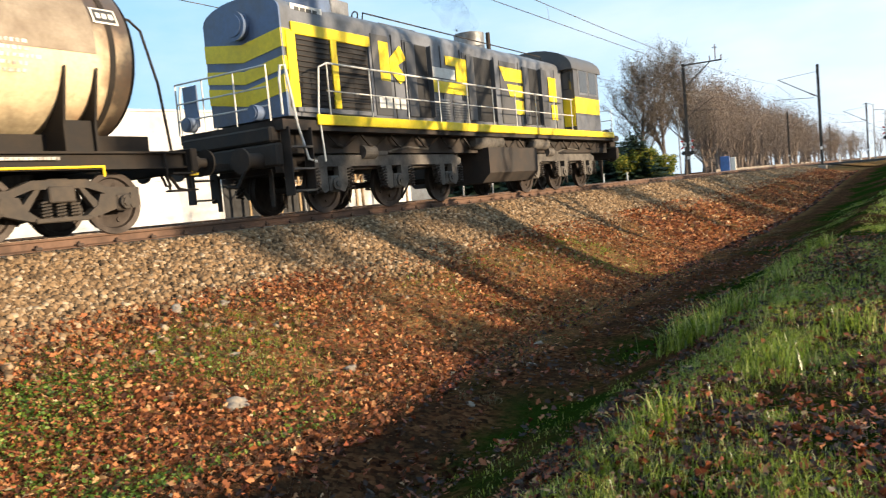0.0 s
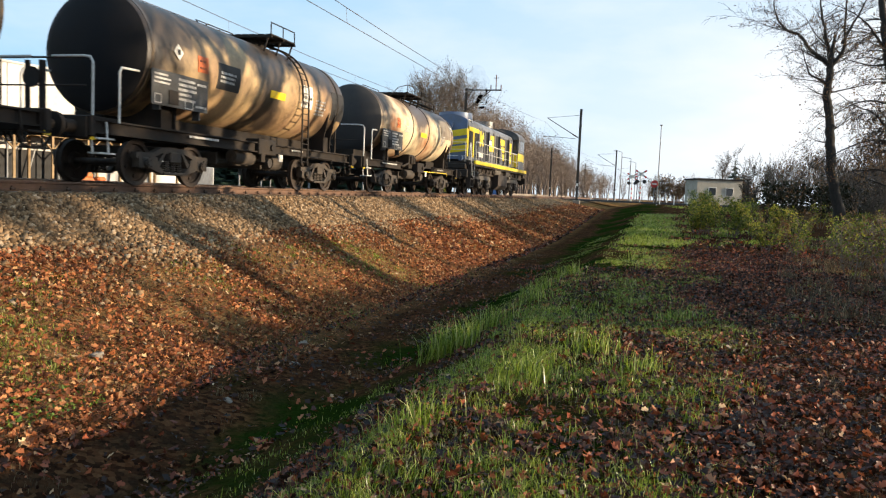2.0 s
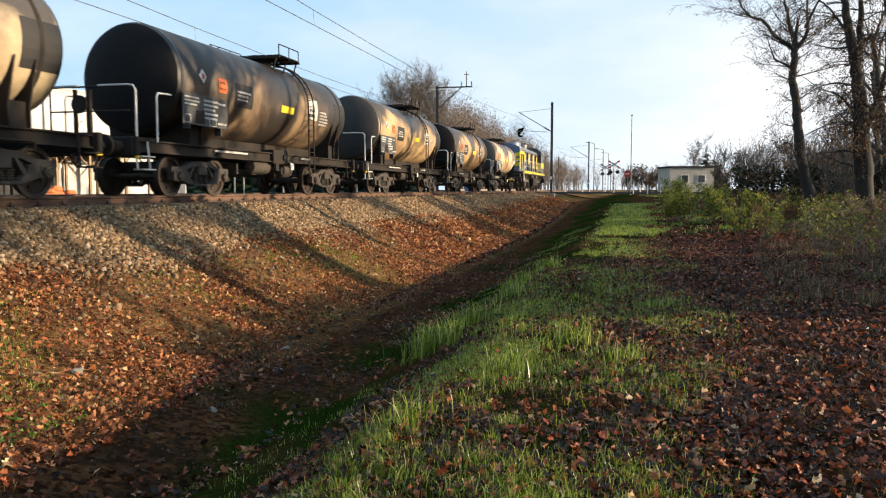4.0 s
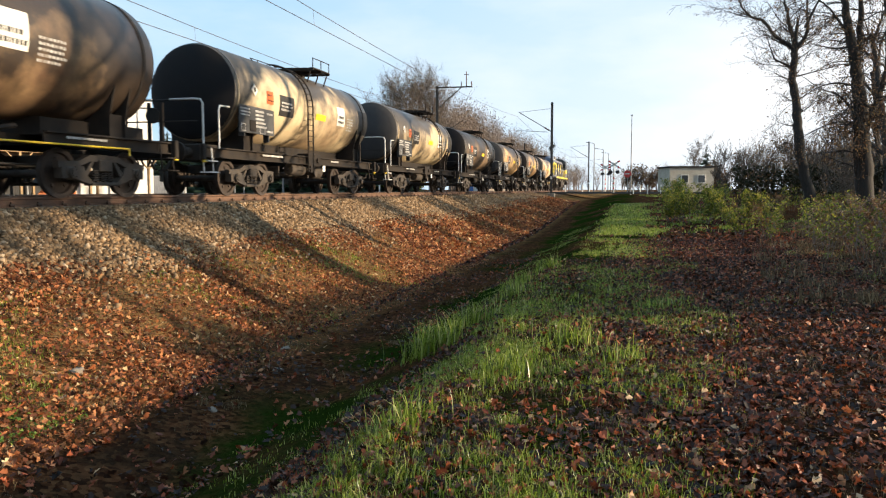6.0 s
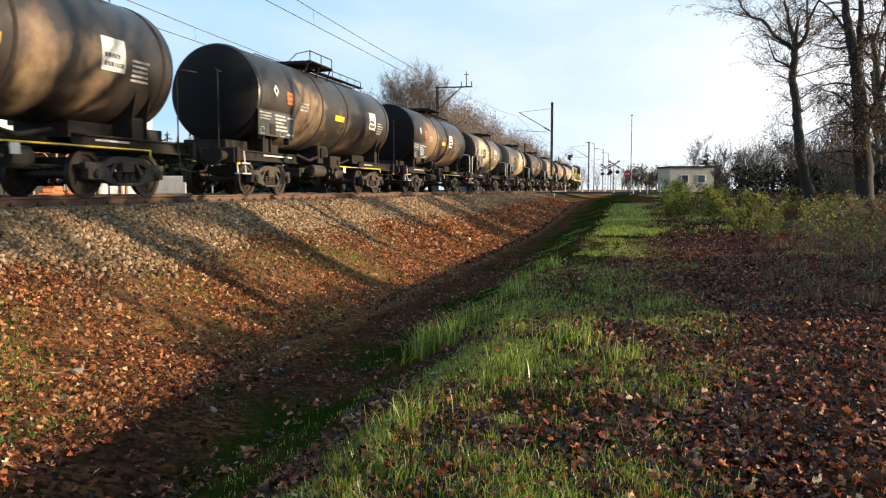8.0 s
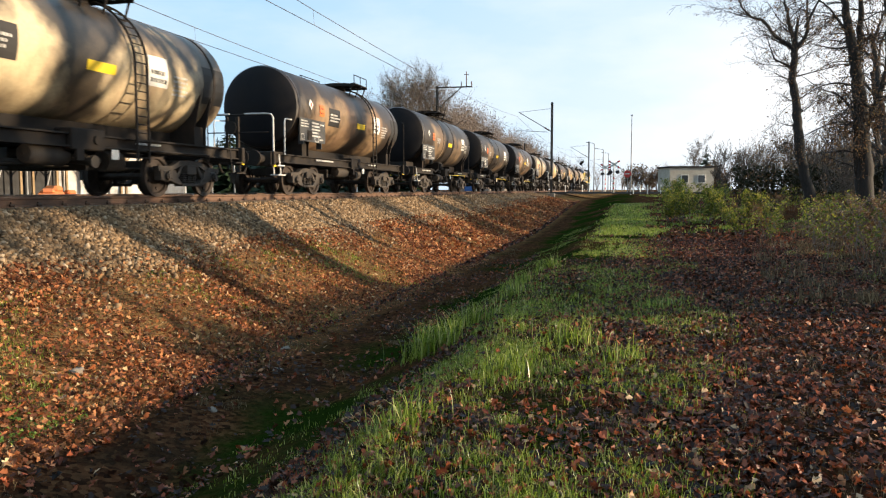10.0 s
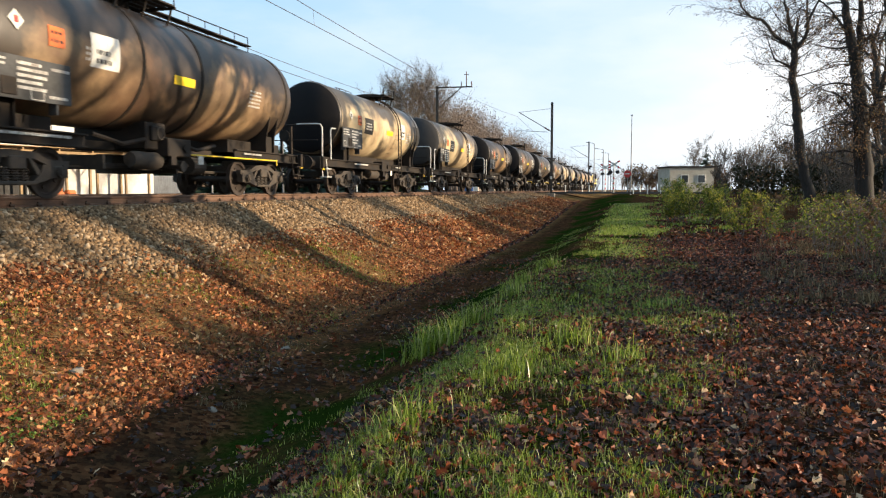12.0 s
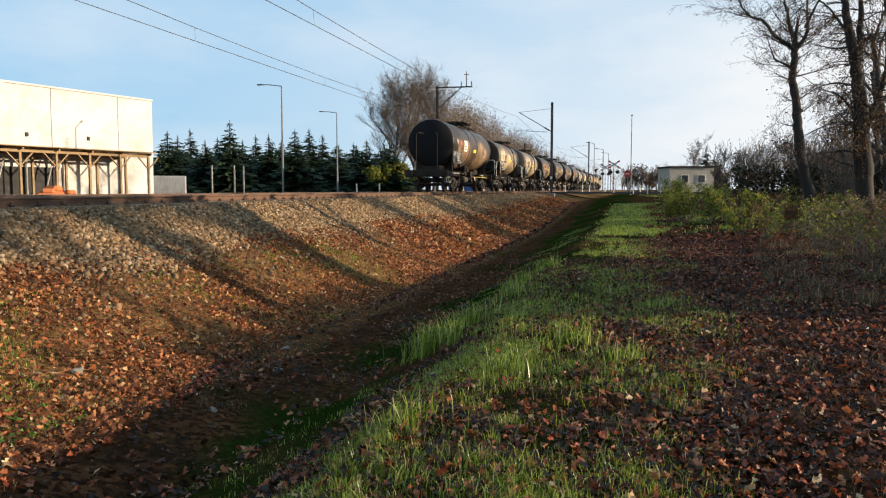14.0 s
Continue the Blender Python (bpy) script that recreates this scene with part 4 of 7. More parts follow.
        for y in (-4.45, -2.3, -1.3, 0.6, 2.2, 3.9, 4.9):
            part("panel_seam", Geo().box((x, y, 3.0), (0.035, 0.025, 1.95)), M_LDARK, co)
        for gy in (-2.45, -1.45):
            gr = part("grating", Geo().box((x + s * 0.012, gy, 2.34), (0.02, 0.82, 0.52)), M_CHROME, co, "pale vent grating")
            for k in range(7):
                part("slat", Geo().box((x + s * 0.028, gy, 2.14 + k * 0.066), (0.016, 0.78, 0.022)), M_LDARK, gr)
        # yellow company shapes
        for poly in ([(-5.0, 2.88), (-4.62, 2.88), (-4.62, 3.78), (-5.0, 3.78)], [(-4.60, 3.42), (-4.16, 3.76), (-3.90, 3.46), (-4.28, 3.28), (-3.94, 3.0), (-4.24, 2.84), (-4.60, 3.12)],
                     [(-2.9, 2.76), (-0.85, 2.76), (-0.85, 3.74), (-2.1, 3.74), (-2.1, 3.50), (-1.6, 3.50), (-1.6, 3.08), (-2.9, 3.08)], [(1.2, 3.35), (2.6, 3.35), (2.6, 3.75), (0.9, 3.75)], [(1.5, 2.88), (2.6, 2.88), (2.6, 3.26), (1.35, 3.26)],
                     [(1.9, 2.38), (2.6, 2.38), (2.6, 2.80), (1.8, 2.80)], [(4.35, 2.9), (4.95, 2.9), (4.95, 3.7), (4.35, 3.7)], [(4.5, 2.3), (4.95, 2.3), (4.95, 2.8), (4.5, 2.8)]):
            part("yellow_shape", flat_poly(poly, x + s * 0.024, 0.008), M_LYEL, co, "plain yellow company shape")
        part("white_shape", flat_poly([(-2.85, 3.14), (-1.66, 3.14), (-1.66, 3.40), (-2.85, 3.40)], x + s * 0.024, 0.008), M_WHITE, co)
        part("white_marks", Geo().box((x + s * 0.024, -5.02, 2.38), (0.008, 0.22, 0.27)).box((x + s * 0.024, -4.74, 2.38), (0.008, 0.22, 0.27)).box((x + s * 0.024, -4.46, 2.38), (0.008, 0.22, 0.27)).box((x + s * 0.024, -4.18, 2.38), (0.008, 0.22, 0.27)), M_WHITE, co, "white painted bars")
        # sill and walkway edge
        part("sill", Geo().box((s * 1.49, 0.7, 1.83), (0.05, 17.0, 0.21), bevel=0.012), M_LYEL, co, "bright yellow frame edge")
        # hand rail with posts
        part("hand_rail", Geo().tube([(s * 1.47, -7.65, 1.0), (s * 1.47, -7.72, 2.0), (s * 1.47, -7.60, 2.88), (s * 1.47, -7.35, 2.98), (s * 1.47, 5.4, 2.96)], 0.021, 7), M_RAIL_W, co, "pale tube hand rail")
        part("middle_rail", Geo().tube([(s * 1.47, -7.4, 2.42), (s * 1.47, 5.4, 2.42)], 0.015, 6), M_RAIL_W, co)
        for k in range(10):
            part("rail_post", Geo().tube([(s * 1.47, -7.35 + k * 1.4, 1.9), (s * 1.47, -7.35 + k * 1.4, 2.97)], 0.016, 6), M_RAIL_W, co)
        part("entry_rail", Geo().tube([(s * 1.42, -8.7, 1.9), (s * 1.42, -8.7, 2.55), (s * 1.42, -8.65, 2.82), (s * 1.42, -8.52, 2.85), (s * 1.46, -8.35, 1.7), (s * 1.48, -8.15, 1.05), (s * 1.5, -7.95, 1.0)], 0.026, 7), M_RAIL_W, co, "bent pale entry rail")
        for ey in (-8.66, -8.04):
            part("step_side", Geo().box((s * 1.40, ey, 1.02), (0.24, 0.03, 1.30), bevel=0.01), M_LFRAME, co, "dark step side plate")
        for k in range(3):
            part("step_tread", Geo().box((s * 1.46, -8.35, 0.45 + k * 0.42), (0.14, 0.6, 0.04)), M_LBOGIE, co)
    # roof rails and stack
    part("roof_rail", Geo().tube([(0.62, -4.9, 4.30), (0.62, -4.85, 4.52), (0.62, 4.9, 4.50), (0.62, 5.0, 4.30)], 0.018, 6), M_LFRAME, co)
    part("roof_rail", Geo().tube([(-0.62, -4.9, 4.30), (-0.62, -4.85, 4.52), (-0.62, 4.9, 4.50), (-0.62, 5.0, 4.30)], 0.018, 6), M_LFRAME, co)
    part("lifting_ring", Geo().tube([(0.5 + 0.09 * math.cos(t), -5.0, 4.46 + 0.09 * math.sin(t)) for t in [k * math.pi / 5 for k in range(11)]], 0.018, 6), M_LFRAME, co)
    part("exhaust_stack", Geo().cyl((0, 1.2, 4.35), (0, 1.2, 4.90), 0.46, 24), M_CHROME, co, "wide metal exhaust stack", smooth=True)
    part("exhaust_pipe", Geo().cyl((0.15, 2.15, 4.35), (0.15, 2.15, 5.05), 0.07, 10), M_LFRAME, co)
    part("roof_hatch", Geo().box((0, -3.2, 4.42), (0.9, 1.6, 0.08), bevel=0.02), M_LDARK, co)
    part("roof_hatch", Geo().box((0, 3.8, 4.42), (0.9, 1.6, 0.08), bevel=0.02), M_LDARK, co)
    # cab
    cab = part("cab", Geo().prism(arch(1.50, 1.92, 4.05, 0.72, 16), 5.57, 7.85), M_LDARK, co, "charcoal cab with a rounded roof", smooth=True)
    part("cab_roof", Geo().prism([(p[0] * 1.03, p[1] + 0.035) for p in arch(1.50, 3.98, 4.05, 0.72, 16)], 5.35, 8.05), M_LDARK, cab, "black rounded cab roof", smooth=True)
    for s in (-1, 1):
        part("cab_band", Geo().box((s * 1.505, 6.71, 2.80), (0.014, 2.28, 0.55)), M_LYEL, cab, "yellow cab band")
        part("cab_apron", Geo().box((s * 1.505, 6.71, 2.20), (0.012, 2.28, 0.50)), M_LGREY, cab)
        part("cab_rear_band", Geo().box((s * 1.27, 5.56, 2.55), (0.42, 0.014, 0.95)), M_LYEL, cab, "yellow rear cab panel")
        part("cab_rear_window", Geo().box((s * 1.25, 5.555, 3.65), (0.34, 0.03, 0.6), bevel=0.01), M_GLASS, cab)
        for y in (6.35, 7.25):
            win = part("window_frame", Geo().box((s * 1.505, y, 3.62), (0.03, 0.86, 0.92), bevel=0.01), M_LGREY, cab, "pale cab window frame")
            part("pane", Geo().box((s * 1.518, y, 3.62), (0.02, 0.70, 0.76)), M_GLASS, win)
    # platforms, headstocks and end rails
    part("underframe", Geo().box((0, 0.55, 1.72), (2.9, 18.6, 0.20)).box((0, 0.6, 1.45), (2.2, 17.6, 0.5)).box((0, -6.9, 1.2), (1.6, 3.0, 0.7)), M_LFRAME, co, "black main frame")
    for s, y in ((-1, -8.8), (1, 9.9)):
        hs = part("headstock", Geo().box((0, y, 1.16), (2.75, 0.20, 0.44), bevel=0.04).box((0, y - s * 0.15, 1.55), (2.5, 0.5, 0.30), bevel=0.04), M_LFRAME, co, "grimy black buffer beam")
        for bx in (-0.9, 0.9):
            part("buffer", Geo().cyl((bx, y, 1.08), (bx, y + s * 0.45, 1.08), 0.16, 18, 0.13).cyl((bx, y + s * 0.44, 1.08), (bx, y + s * 0.56, 1.08), 0.09, 14).cyl((bx, y + s * 0.55, 1.08), (bx, y + s * 0.60, 1.08), 0.24, 22), M_LFRAME, hs, smooth=True)
            part("marker_lamp", Geo().cyl((bx * 1.05, y, 1.98), (bx * 1.05, y + s * 0.2, 1.98), 0.15, 18).cyl((bx * 1.05, y + s * 0.2, 1.98), (bx * 1.05, y + s * 0.22, 1.98), 0.11, 16), M_LBLUE, hs, "blue marker lamp", smooth=True)
        part("end_rail", Geo().tube([(-1.4, y, 1.8), (-1.4, y, 2.85), (1.2, y, 2.85), (1.2, y, 1.8)], 0.02, 6).tube([(-1.4, y, 2.45), (1.2, y, 2.45)], 0.016, 6).tube([(-1.4, y, 2.1), (1.2, y, 2.1)], 0.016, 6).tube([(-0.6, y, 1.8), (-0.6, y, 2.85)], 0.016, 6).tube([(0.3, y, 1.8), (0.3, y, 2.85)], 0.016, 6), M_RAIL_W, co, "pale end rail")
        part("end_board", Geo().box((-1.0, y - s * 0.03, 2.35), (0.42, 0.04, 0.85), bevel=0.01), M_LBLUE, co, "dark blue board on the end rail")
        for gx in (-0.76, 0.76):
            part("rail_guard", Geo().box((gx, y - s * 0.3, 0.55), (0.10, 0.06, 0.75), bevel=0.01), M_LFRAME, co)
        part("coupling", Geo().box((0, y + s * 0.25, 1.05), (0.10, 0.4, 0.12)), M_LFRAME, hs)
        part("brake_hose", Geo().tube([(0.5, y + s * 0.1, 0.95), (0.5, y + s * 0.35, 0.6), (0.42, y + s * 0.55, 0.62)], 0.032, 6), M_LFRAME, hs)
    # fuel tank and pipes
    part("fuel_tank", Geo().prism([(1.42, 1.32), (1.42, 0.62), (1.15, 0.36), (-1.15, 0.36), (-1.42, 0.62), (-1.42, 1.32)], -0.75, 2.35), M_LFRAME, co, "sooty fuel tank")
    part("air_tank", Geo().lathe([(0.02, -0.9), (0.18, -0.85), (0.22, -0.72), (0.22, 0.72), (0.18, 0.85), (0.02, 0.9)][::-1], 20, pose(1.15, -0.4, 1.50)), M_LBOGIE, co, smooth=True)
    part("air_tank", Geo().lathe([(0.02, -0.7), (0.16, -0.66), (0.20, -0.55), (0.20, 0.55), (0.16, 0.66), (0.02, 0.7)][::-1], 20, pose(1.15, 3.0, 1.48)), M_LBOGIE, co, smooth=True)
    wheel = wheelset_mesh(0.525)
    for cy in (-4.75, 4.95):
        b = part("bogie", Geo().box((0, cy, 0.95), (1.9, 5.4, 0.18), bevel=0.03), M_LBOGIE, co, "three-axle bogie, rust-brown")
        for s in (-1, 1):
            top = [(cy - 2.95, 0.92), (cy - 2.95, 1.06), (cy - 2.6, 1.16), (cy + 2.6, 1.16), (cy + 2.95, 1.06), (cy + 2.95, 0.92)]
            part("side_frame", Geo().prism_x(top, s * 1.04 - 0.09, s * 1.04 + 0.09), M_LBOGIE, b)
            for k in (-1, 0, 1):
                ay = cy + k * 2.3
                for d in (-1, 1):
                    horn = Geo()
                    pl = [(ay + d * 0.18, 0.95), (ay + d * 0.18, 0.42), (ay + d * 0.33, 0.38), (ay + d * 0.50, 0.58), (ay + d * 0.62, 0.95)]
                    horn.prism_x(pl[::d], s * 1.05 - 0.07, s * 1.05 + 0.07)
                    part("horn_guide", horn, M_LBOGIE, b)
                part("axle_box", Geo().box((s * 1.06, ay, 0.56), (0.22, 0.34, 0.34), bevel=0.04).cyl((s * 1.1, ay, 0.56), (s * 1.22, ay, 0.56), 0.13, 14).cyl((s * 1.2, ay, 0.56), (s * 1.25, ay, 0.56), 0.06, 10), M_LBOGIE, b)
                for d in (-1, 1):
                    g = Geo()
                    g.tube([(s * 1.12 + 0.085 * math.cos(t * 1.1), ay + d * 0.55 + 0.085 * math.sin(t * 1.1), 0.42 + 0.46 * t / 40) for t in range(41)], 0.020, 5)
                    part("coil_spring", g, M_LFRAME, b)
                part("sand_pipe", Geo().tube([(s * 0.98, ay + 0.7, 1.3), (s * 0.98, ay + 0.66, 0.5), (s * 0.80, ay + 0.55, 0.14)], 0.022, 6), M_LFRAME, b)
            part("brake_cylinder", Geo().cyl((s * 1.12, cy - 1.3, 1.22), (s * 1.12, cy - 0.85, 1.22), 0.15, 16).box((s * 1.12, cy - 0.6, 1.2), (0.07, 0.5, 0.09)).tube([(s * 1.12, cy - 0.3, 1.22), (s * 1.12, cy + 0.4, 1.34), (s * 1.12, cy + 1.4, 1.3)], 0.03, 6), M_LBOGIE, b)
        for k in (-1, 0, 1):
            w = part("wheelset", wheel, M_WHEEL, b, "steel wheels", pose(0, cy + k * 2.3, 0.525))
            SPINNING.append((w, cy + k * 2.3, 0.525, 0.525))
    for k in range(14):
        part("under_pipe", Geo().tube([(1.2, -7.2 + k * 1.1, 1.6), (1.25, -7.0 + k * 1.1, 1.38), (1.1, -6.6 + k * 1.1, 1.33), (1.15, -6.2 + k * 1.1, 1.58)], 0.03, 5), M_LFRAME, co)
    return co


locomotive()


def exhaust_smoke():
    """Thin dark smoke that trails from the stack, in lumpy puffs."""
    k = Mat("diesel_smoke", 1.0, 0.0, 0.0)
    k.color((0.035, 0.037, 0.042))
    clear = k.n.new("ShaderNodeBsdfTransparent")
    blend = k.n.new("ShaderNodeMixShader")
    k.l.new(k.fit(k.noise(k.coord("Object"), 2.2, 4, 0.6), 0.36, 0.75, 0.0, 0.075), blend.inputs[0])
    k.l.new(clear.outputs[0], blend.inputs[1])
    k.l.new(k.b.outputs[0], blend.inputs[2])
    k.l.new(blend.outputs[0], k.n["Material Output"].inputs[0])
    sm = thing("exhaust_smoke", "thin dark diesel smoke trailing from the stack", "smoke")
    rnd = random.Random(3)
    for q in range(9):
        f = q / 8
        c = Vector((rnd.uniform(-0.2, 0.2) + 0.1 * f, -3.6 * f ** 1.3 + rnd.uniform(-0.2, 0.2), 5.1 + 1.7 * f + rnd.uniform(-0.15, 0.15)))
        rad = 0.28 + 0.62 * f
        bm = bmesh.new()
        bmesh.ops.create_icosphere(bm, subdivisions=3, radius=rad)
        g = Geo().add([c + p.co * (1 + 0.45 * noise.noise(p.co * (1.6 / rad) + c * 3)) for p in bm.verts], [tuple(w.index for w in fc.verts) for fc in bm.faces])
        bm.free()
        part("puff", g, k.m, sm, smooth=True)
    RIDING.append((sm, 20.8))


exhaust_smoke()

# ---------------------------------------------------------------- plants
def bark(name, a, b):
    k = Mat(name, 0.9)
    n = k.noise(k.coord("Object", (6, 6, 1.2)), 3.0, 6, 0.7)
    k.color(k.mix(k.fit(n, 0.35, 0.65), a, b)).bump(n, 0.5, 0.03)
    return k.m


def foliage(name, stops, trans=0.25, rough=0.6, gloss=0.2):
    k = Mat(name, rough, 0.0, gloss)
    c = k.ramp(k.island(), stops)
    k.color(c)
    t = k.n.new("ShaderNodeBsdfTranslucent")
    k.l.new(c, t.inputs["Color"])
    m = k.n.new("ShaderNodeMixShader")
    m.inputs[0].default_value = trans
    k.l.new(k.b.outputs[0], m.inputs[1])
    k.l.new(t.outputs[0], m.inputs[2])
    k.l.new(m.outputs[0], k.n["Material Output"].inputs[0])
    return k.m


M_BARK = bark("bark_dark", (0.013, 0.011, 0.009), (0.034, 0.027, 0.022))
M_BARKB = bark("bark_pale", (0.16, 0.13, 0.105), (0.28, 0.24, 0.20))
M_BRUSH = bark("brushwood", (0.060, 0.046, 0.036), (0.12, 0.095, 0.075))
M_TWIG = bark("twig_brown", (0.125, 0.095, 0.078), (0.20, 0.153, 0.122))
M_BROWNLEAF = foliage("brown_leaf", [(0, (0.07, 0.038, 0.020)), (0.5, (0.15, 0.082, 0.038)), (1, (0.22, 0.15, 0.062))], 0.35)
M_NEEDLE = foliage("spruce_needles", [(0, (0.010, 0.020, 0.012)), (0.6, (0.020, 0.036, 0.018)), (1, (0.034, 0.052, 0.024))], 0.1)
M_GREENLEAF = foliage("shrub_leaf", [(0, (0.035, 0.06, 0.012)), (0.45, (0.11, 0.15, 0.025)), (0.75, (0.27, 0.26, 0.04)), (1, (0.38, 0.32, 0.06))], 0.45)
M_REDLEAF = foliage("red_leaf", [(0, (0.24, 0.04, 0.02)), (1, (0.40, 0.11, 0.03))], 0.4)
M_HEDGE = foliage("hedge_leaf", [(0, (0.018, 0.020, 0.010)), (1, (0.05, 0.045, 0.02))], 0.15)
M_WOODLEAF = foliage("wood_haze_leaf", [(0, (0.115, 0.085, 0.068)), (0.6, (0.19, 0.133, 0.098)), (1, (0.23, 0.175, 0.115))], 0.3)
M_GREYTWIG = foliage("withered_leaf", [(0, (0.10, 0.078, 0.06)), (0.6, (0.17, 0.13, 0.095)), (1, (0.24, 0.19, 0.13))], 0.3)


def branches(seed, height, r0, levels=4, spread=38, first=0.35, lean=(0, 0), kids=(5, 5, 4), ratio=0.55, trunks=1, up=0.25, fork=0.16):
    """A bare tree: list of (points, radii) and the tips."""
    rnd = random.Random(seed)
    out, tips = [], []

    def grow(p, d, length, r, level):
        n = 6 if level == 0 else (4 if level == 1 else 3)
        pts, rs = [p.copy()], [r]
        for k in range(n):
            wob = Vector((rnd.uniform(-1, 1), rnd.uniform(-1, 1), rnd.uniform(-0.5, 0.8))) * (0.10 if level == 0 else 0.22)
            d = (d + wob + Vector((0, 0, up * (0.1 if level == 0 else 0.35)))).normalized()
            p = p + d * length / n
            pts.append(p.copy())
            rs.append(r * (1 - (k + 1) / n * (0.55 if level == 0 else 0.72)))
        out.append((pts, rs, level))
        if level + 1 >= levels:
            tips.append((pts[-1], d))
            tips.append((pts[-2], d))
            return
        cnt = kids[min(level, len(kids) - 1)]
        for c in range(cnt):
            f = (first if level == 0 else 0.25) + (1 - (first if level == 0 else 0.25)) * (c + rnd.random() * 0.8) / cnt
            i = min(int(f * n), n - 1)
            q = pts[i].lerp(pts[i + 1], f * n - i)
            ax = Vector((rnd.uniform(-1, 1), rnd.uniform(-1, 1), rnd.uniform(-0.2, 0.2)))
            nd = (d * math.cos(radians(spread)) + ax.normalized() * math.sin(radians(spread + rnd.uniform(-12, 12)))).normalized()
            grow(q, nd, length * ratio * rnd.uniform(0.7, 1.15), max(rs[i] * 0.55, 0.004), level + 1)

    for k in range(trunks):
        a = 2.2 * k + seed
        tilt = 0.0 if trunks == 1 else fork
        grow(Vector((0.25 * k * math.cos(a), 0.25 * k * math.sin(a), -0.15)), Vector((lean[0] + tilt * math.cos(a), lean[1] + tilt * math.sin(a), 1)).normalized(), height, r0 * (1 - 0.2 * k), 0)
    return out, tips


def wood_geo(out, thick=1.0, least=0.0035):
    g = Geo()
    for pts, rs, level in out:
        g.tube(pts, [max(r * thick, least) for r in rs], (9, 6, 4, 3, 3)[level])
    return g


def leaf_cloud(points, n, size, spread, seed, flat=0.0):
    """n small bent leaves about the points; numpy vertices and triangles."""
    rng = np.random.default_rng(seed)
    pts = np.array([tuple(p) for p in points])
    c = pts[rng.integers(0, len(pts), n)] + rng.normal(0, spread, (n, 3))
    u = rng.normal(size=(n, 3))
    u[:, 2] *= 1 - flat
    u /= np.linalg.norm(u, axis=1)[:, None]
    w = np.cross(u, rng.normal(size=(n, 3)))
    w /= np.linalg.norm(w, axis=1)[:, None]
    nn = np.cross(u, w)
    s = size * rng.uniform(0.6, 1.3, n)[:, None]
    v = np.stack([c - u * s, c + w * s * 0.45 + nn * s * 0.12, c + u * s, c - w * s * 0.45 + nn * s * 0.12], 1).reshape(-1, 3)
    b = np.arange(n)[:, None] * 4
    f = np.concatenate([b + [[0, 1, 2]], b + [[0, 2, 3]]], 1).reshape(-1, 3)
    return v, f


def tree(name, words, at, seed, height, r0, leaves=0, leaf_size=0.06, leaf_mat=None, bark_mat=None, group="", least=0.0035, **kw):
    out, tips = branches(seed, height, r0, **kw)
    t = thing(name, words, "tree", at, group)
    part("trunk", wood_geo(out, 1.0, least), bark_mat or M_BARK, t, "", smooth=True)
    if leaves:
        v, f = leaf_cloud([p for p, d in tips], leaves, leaf_size, height * 0.02, seed)
        part("crown", big_mesh("crown", v, f, leaf_mat), leaf_mat, t, "thin remaining leaves")
    return t


def stand(x, y):
    return float(ground_z(x, y))


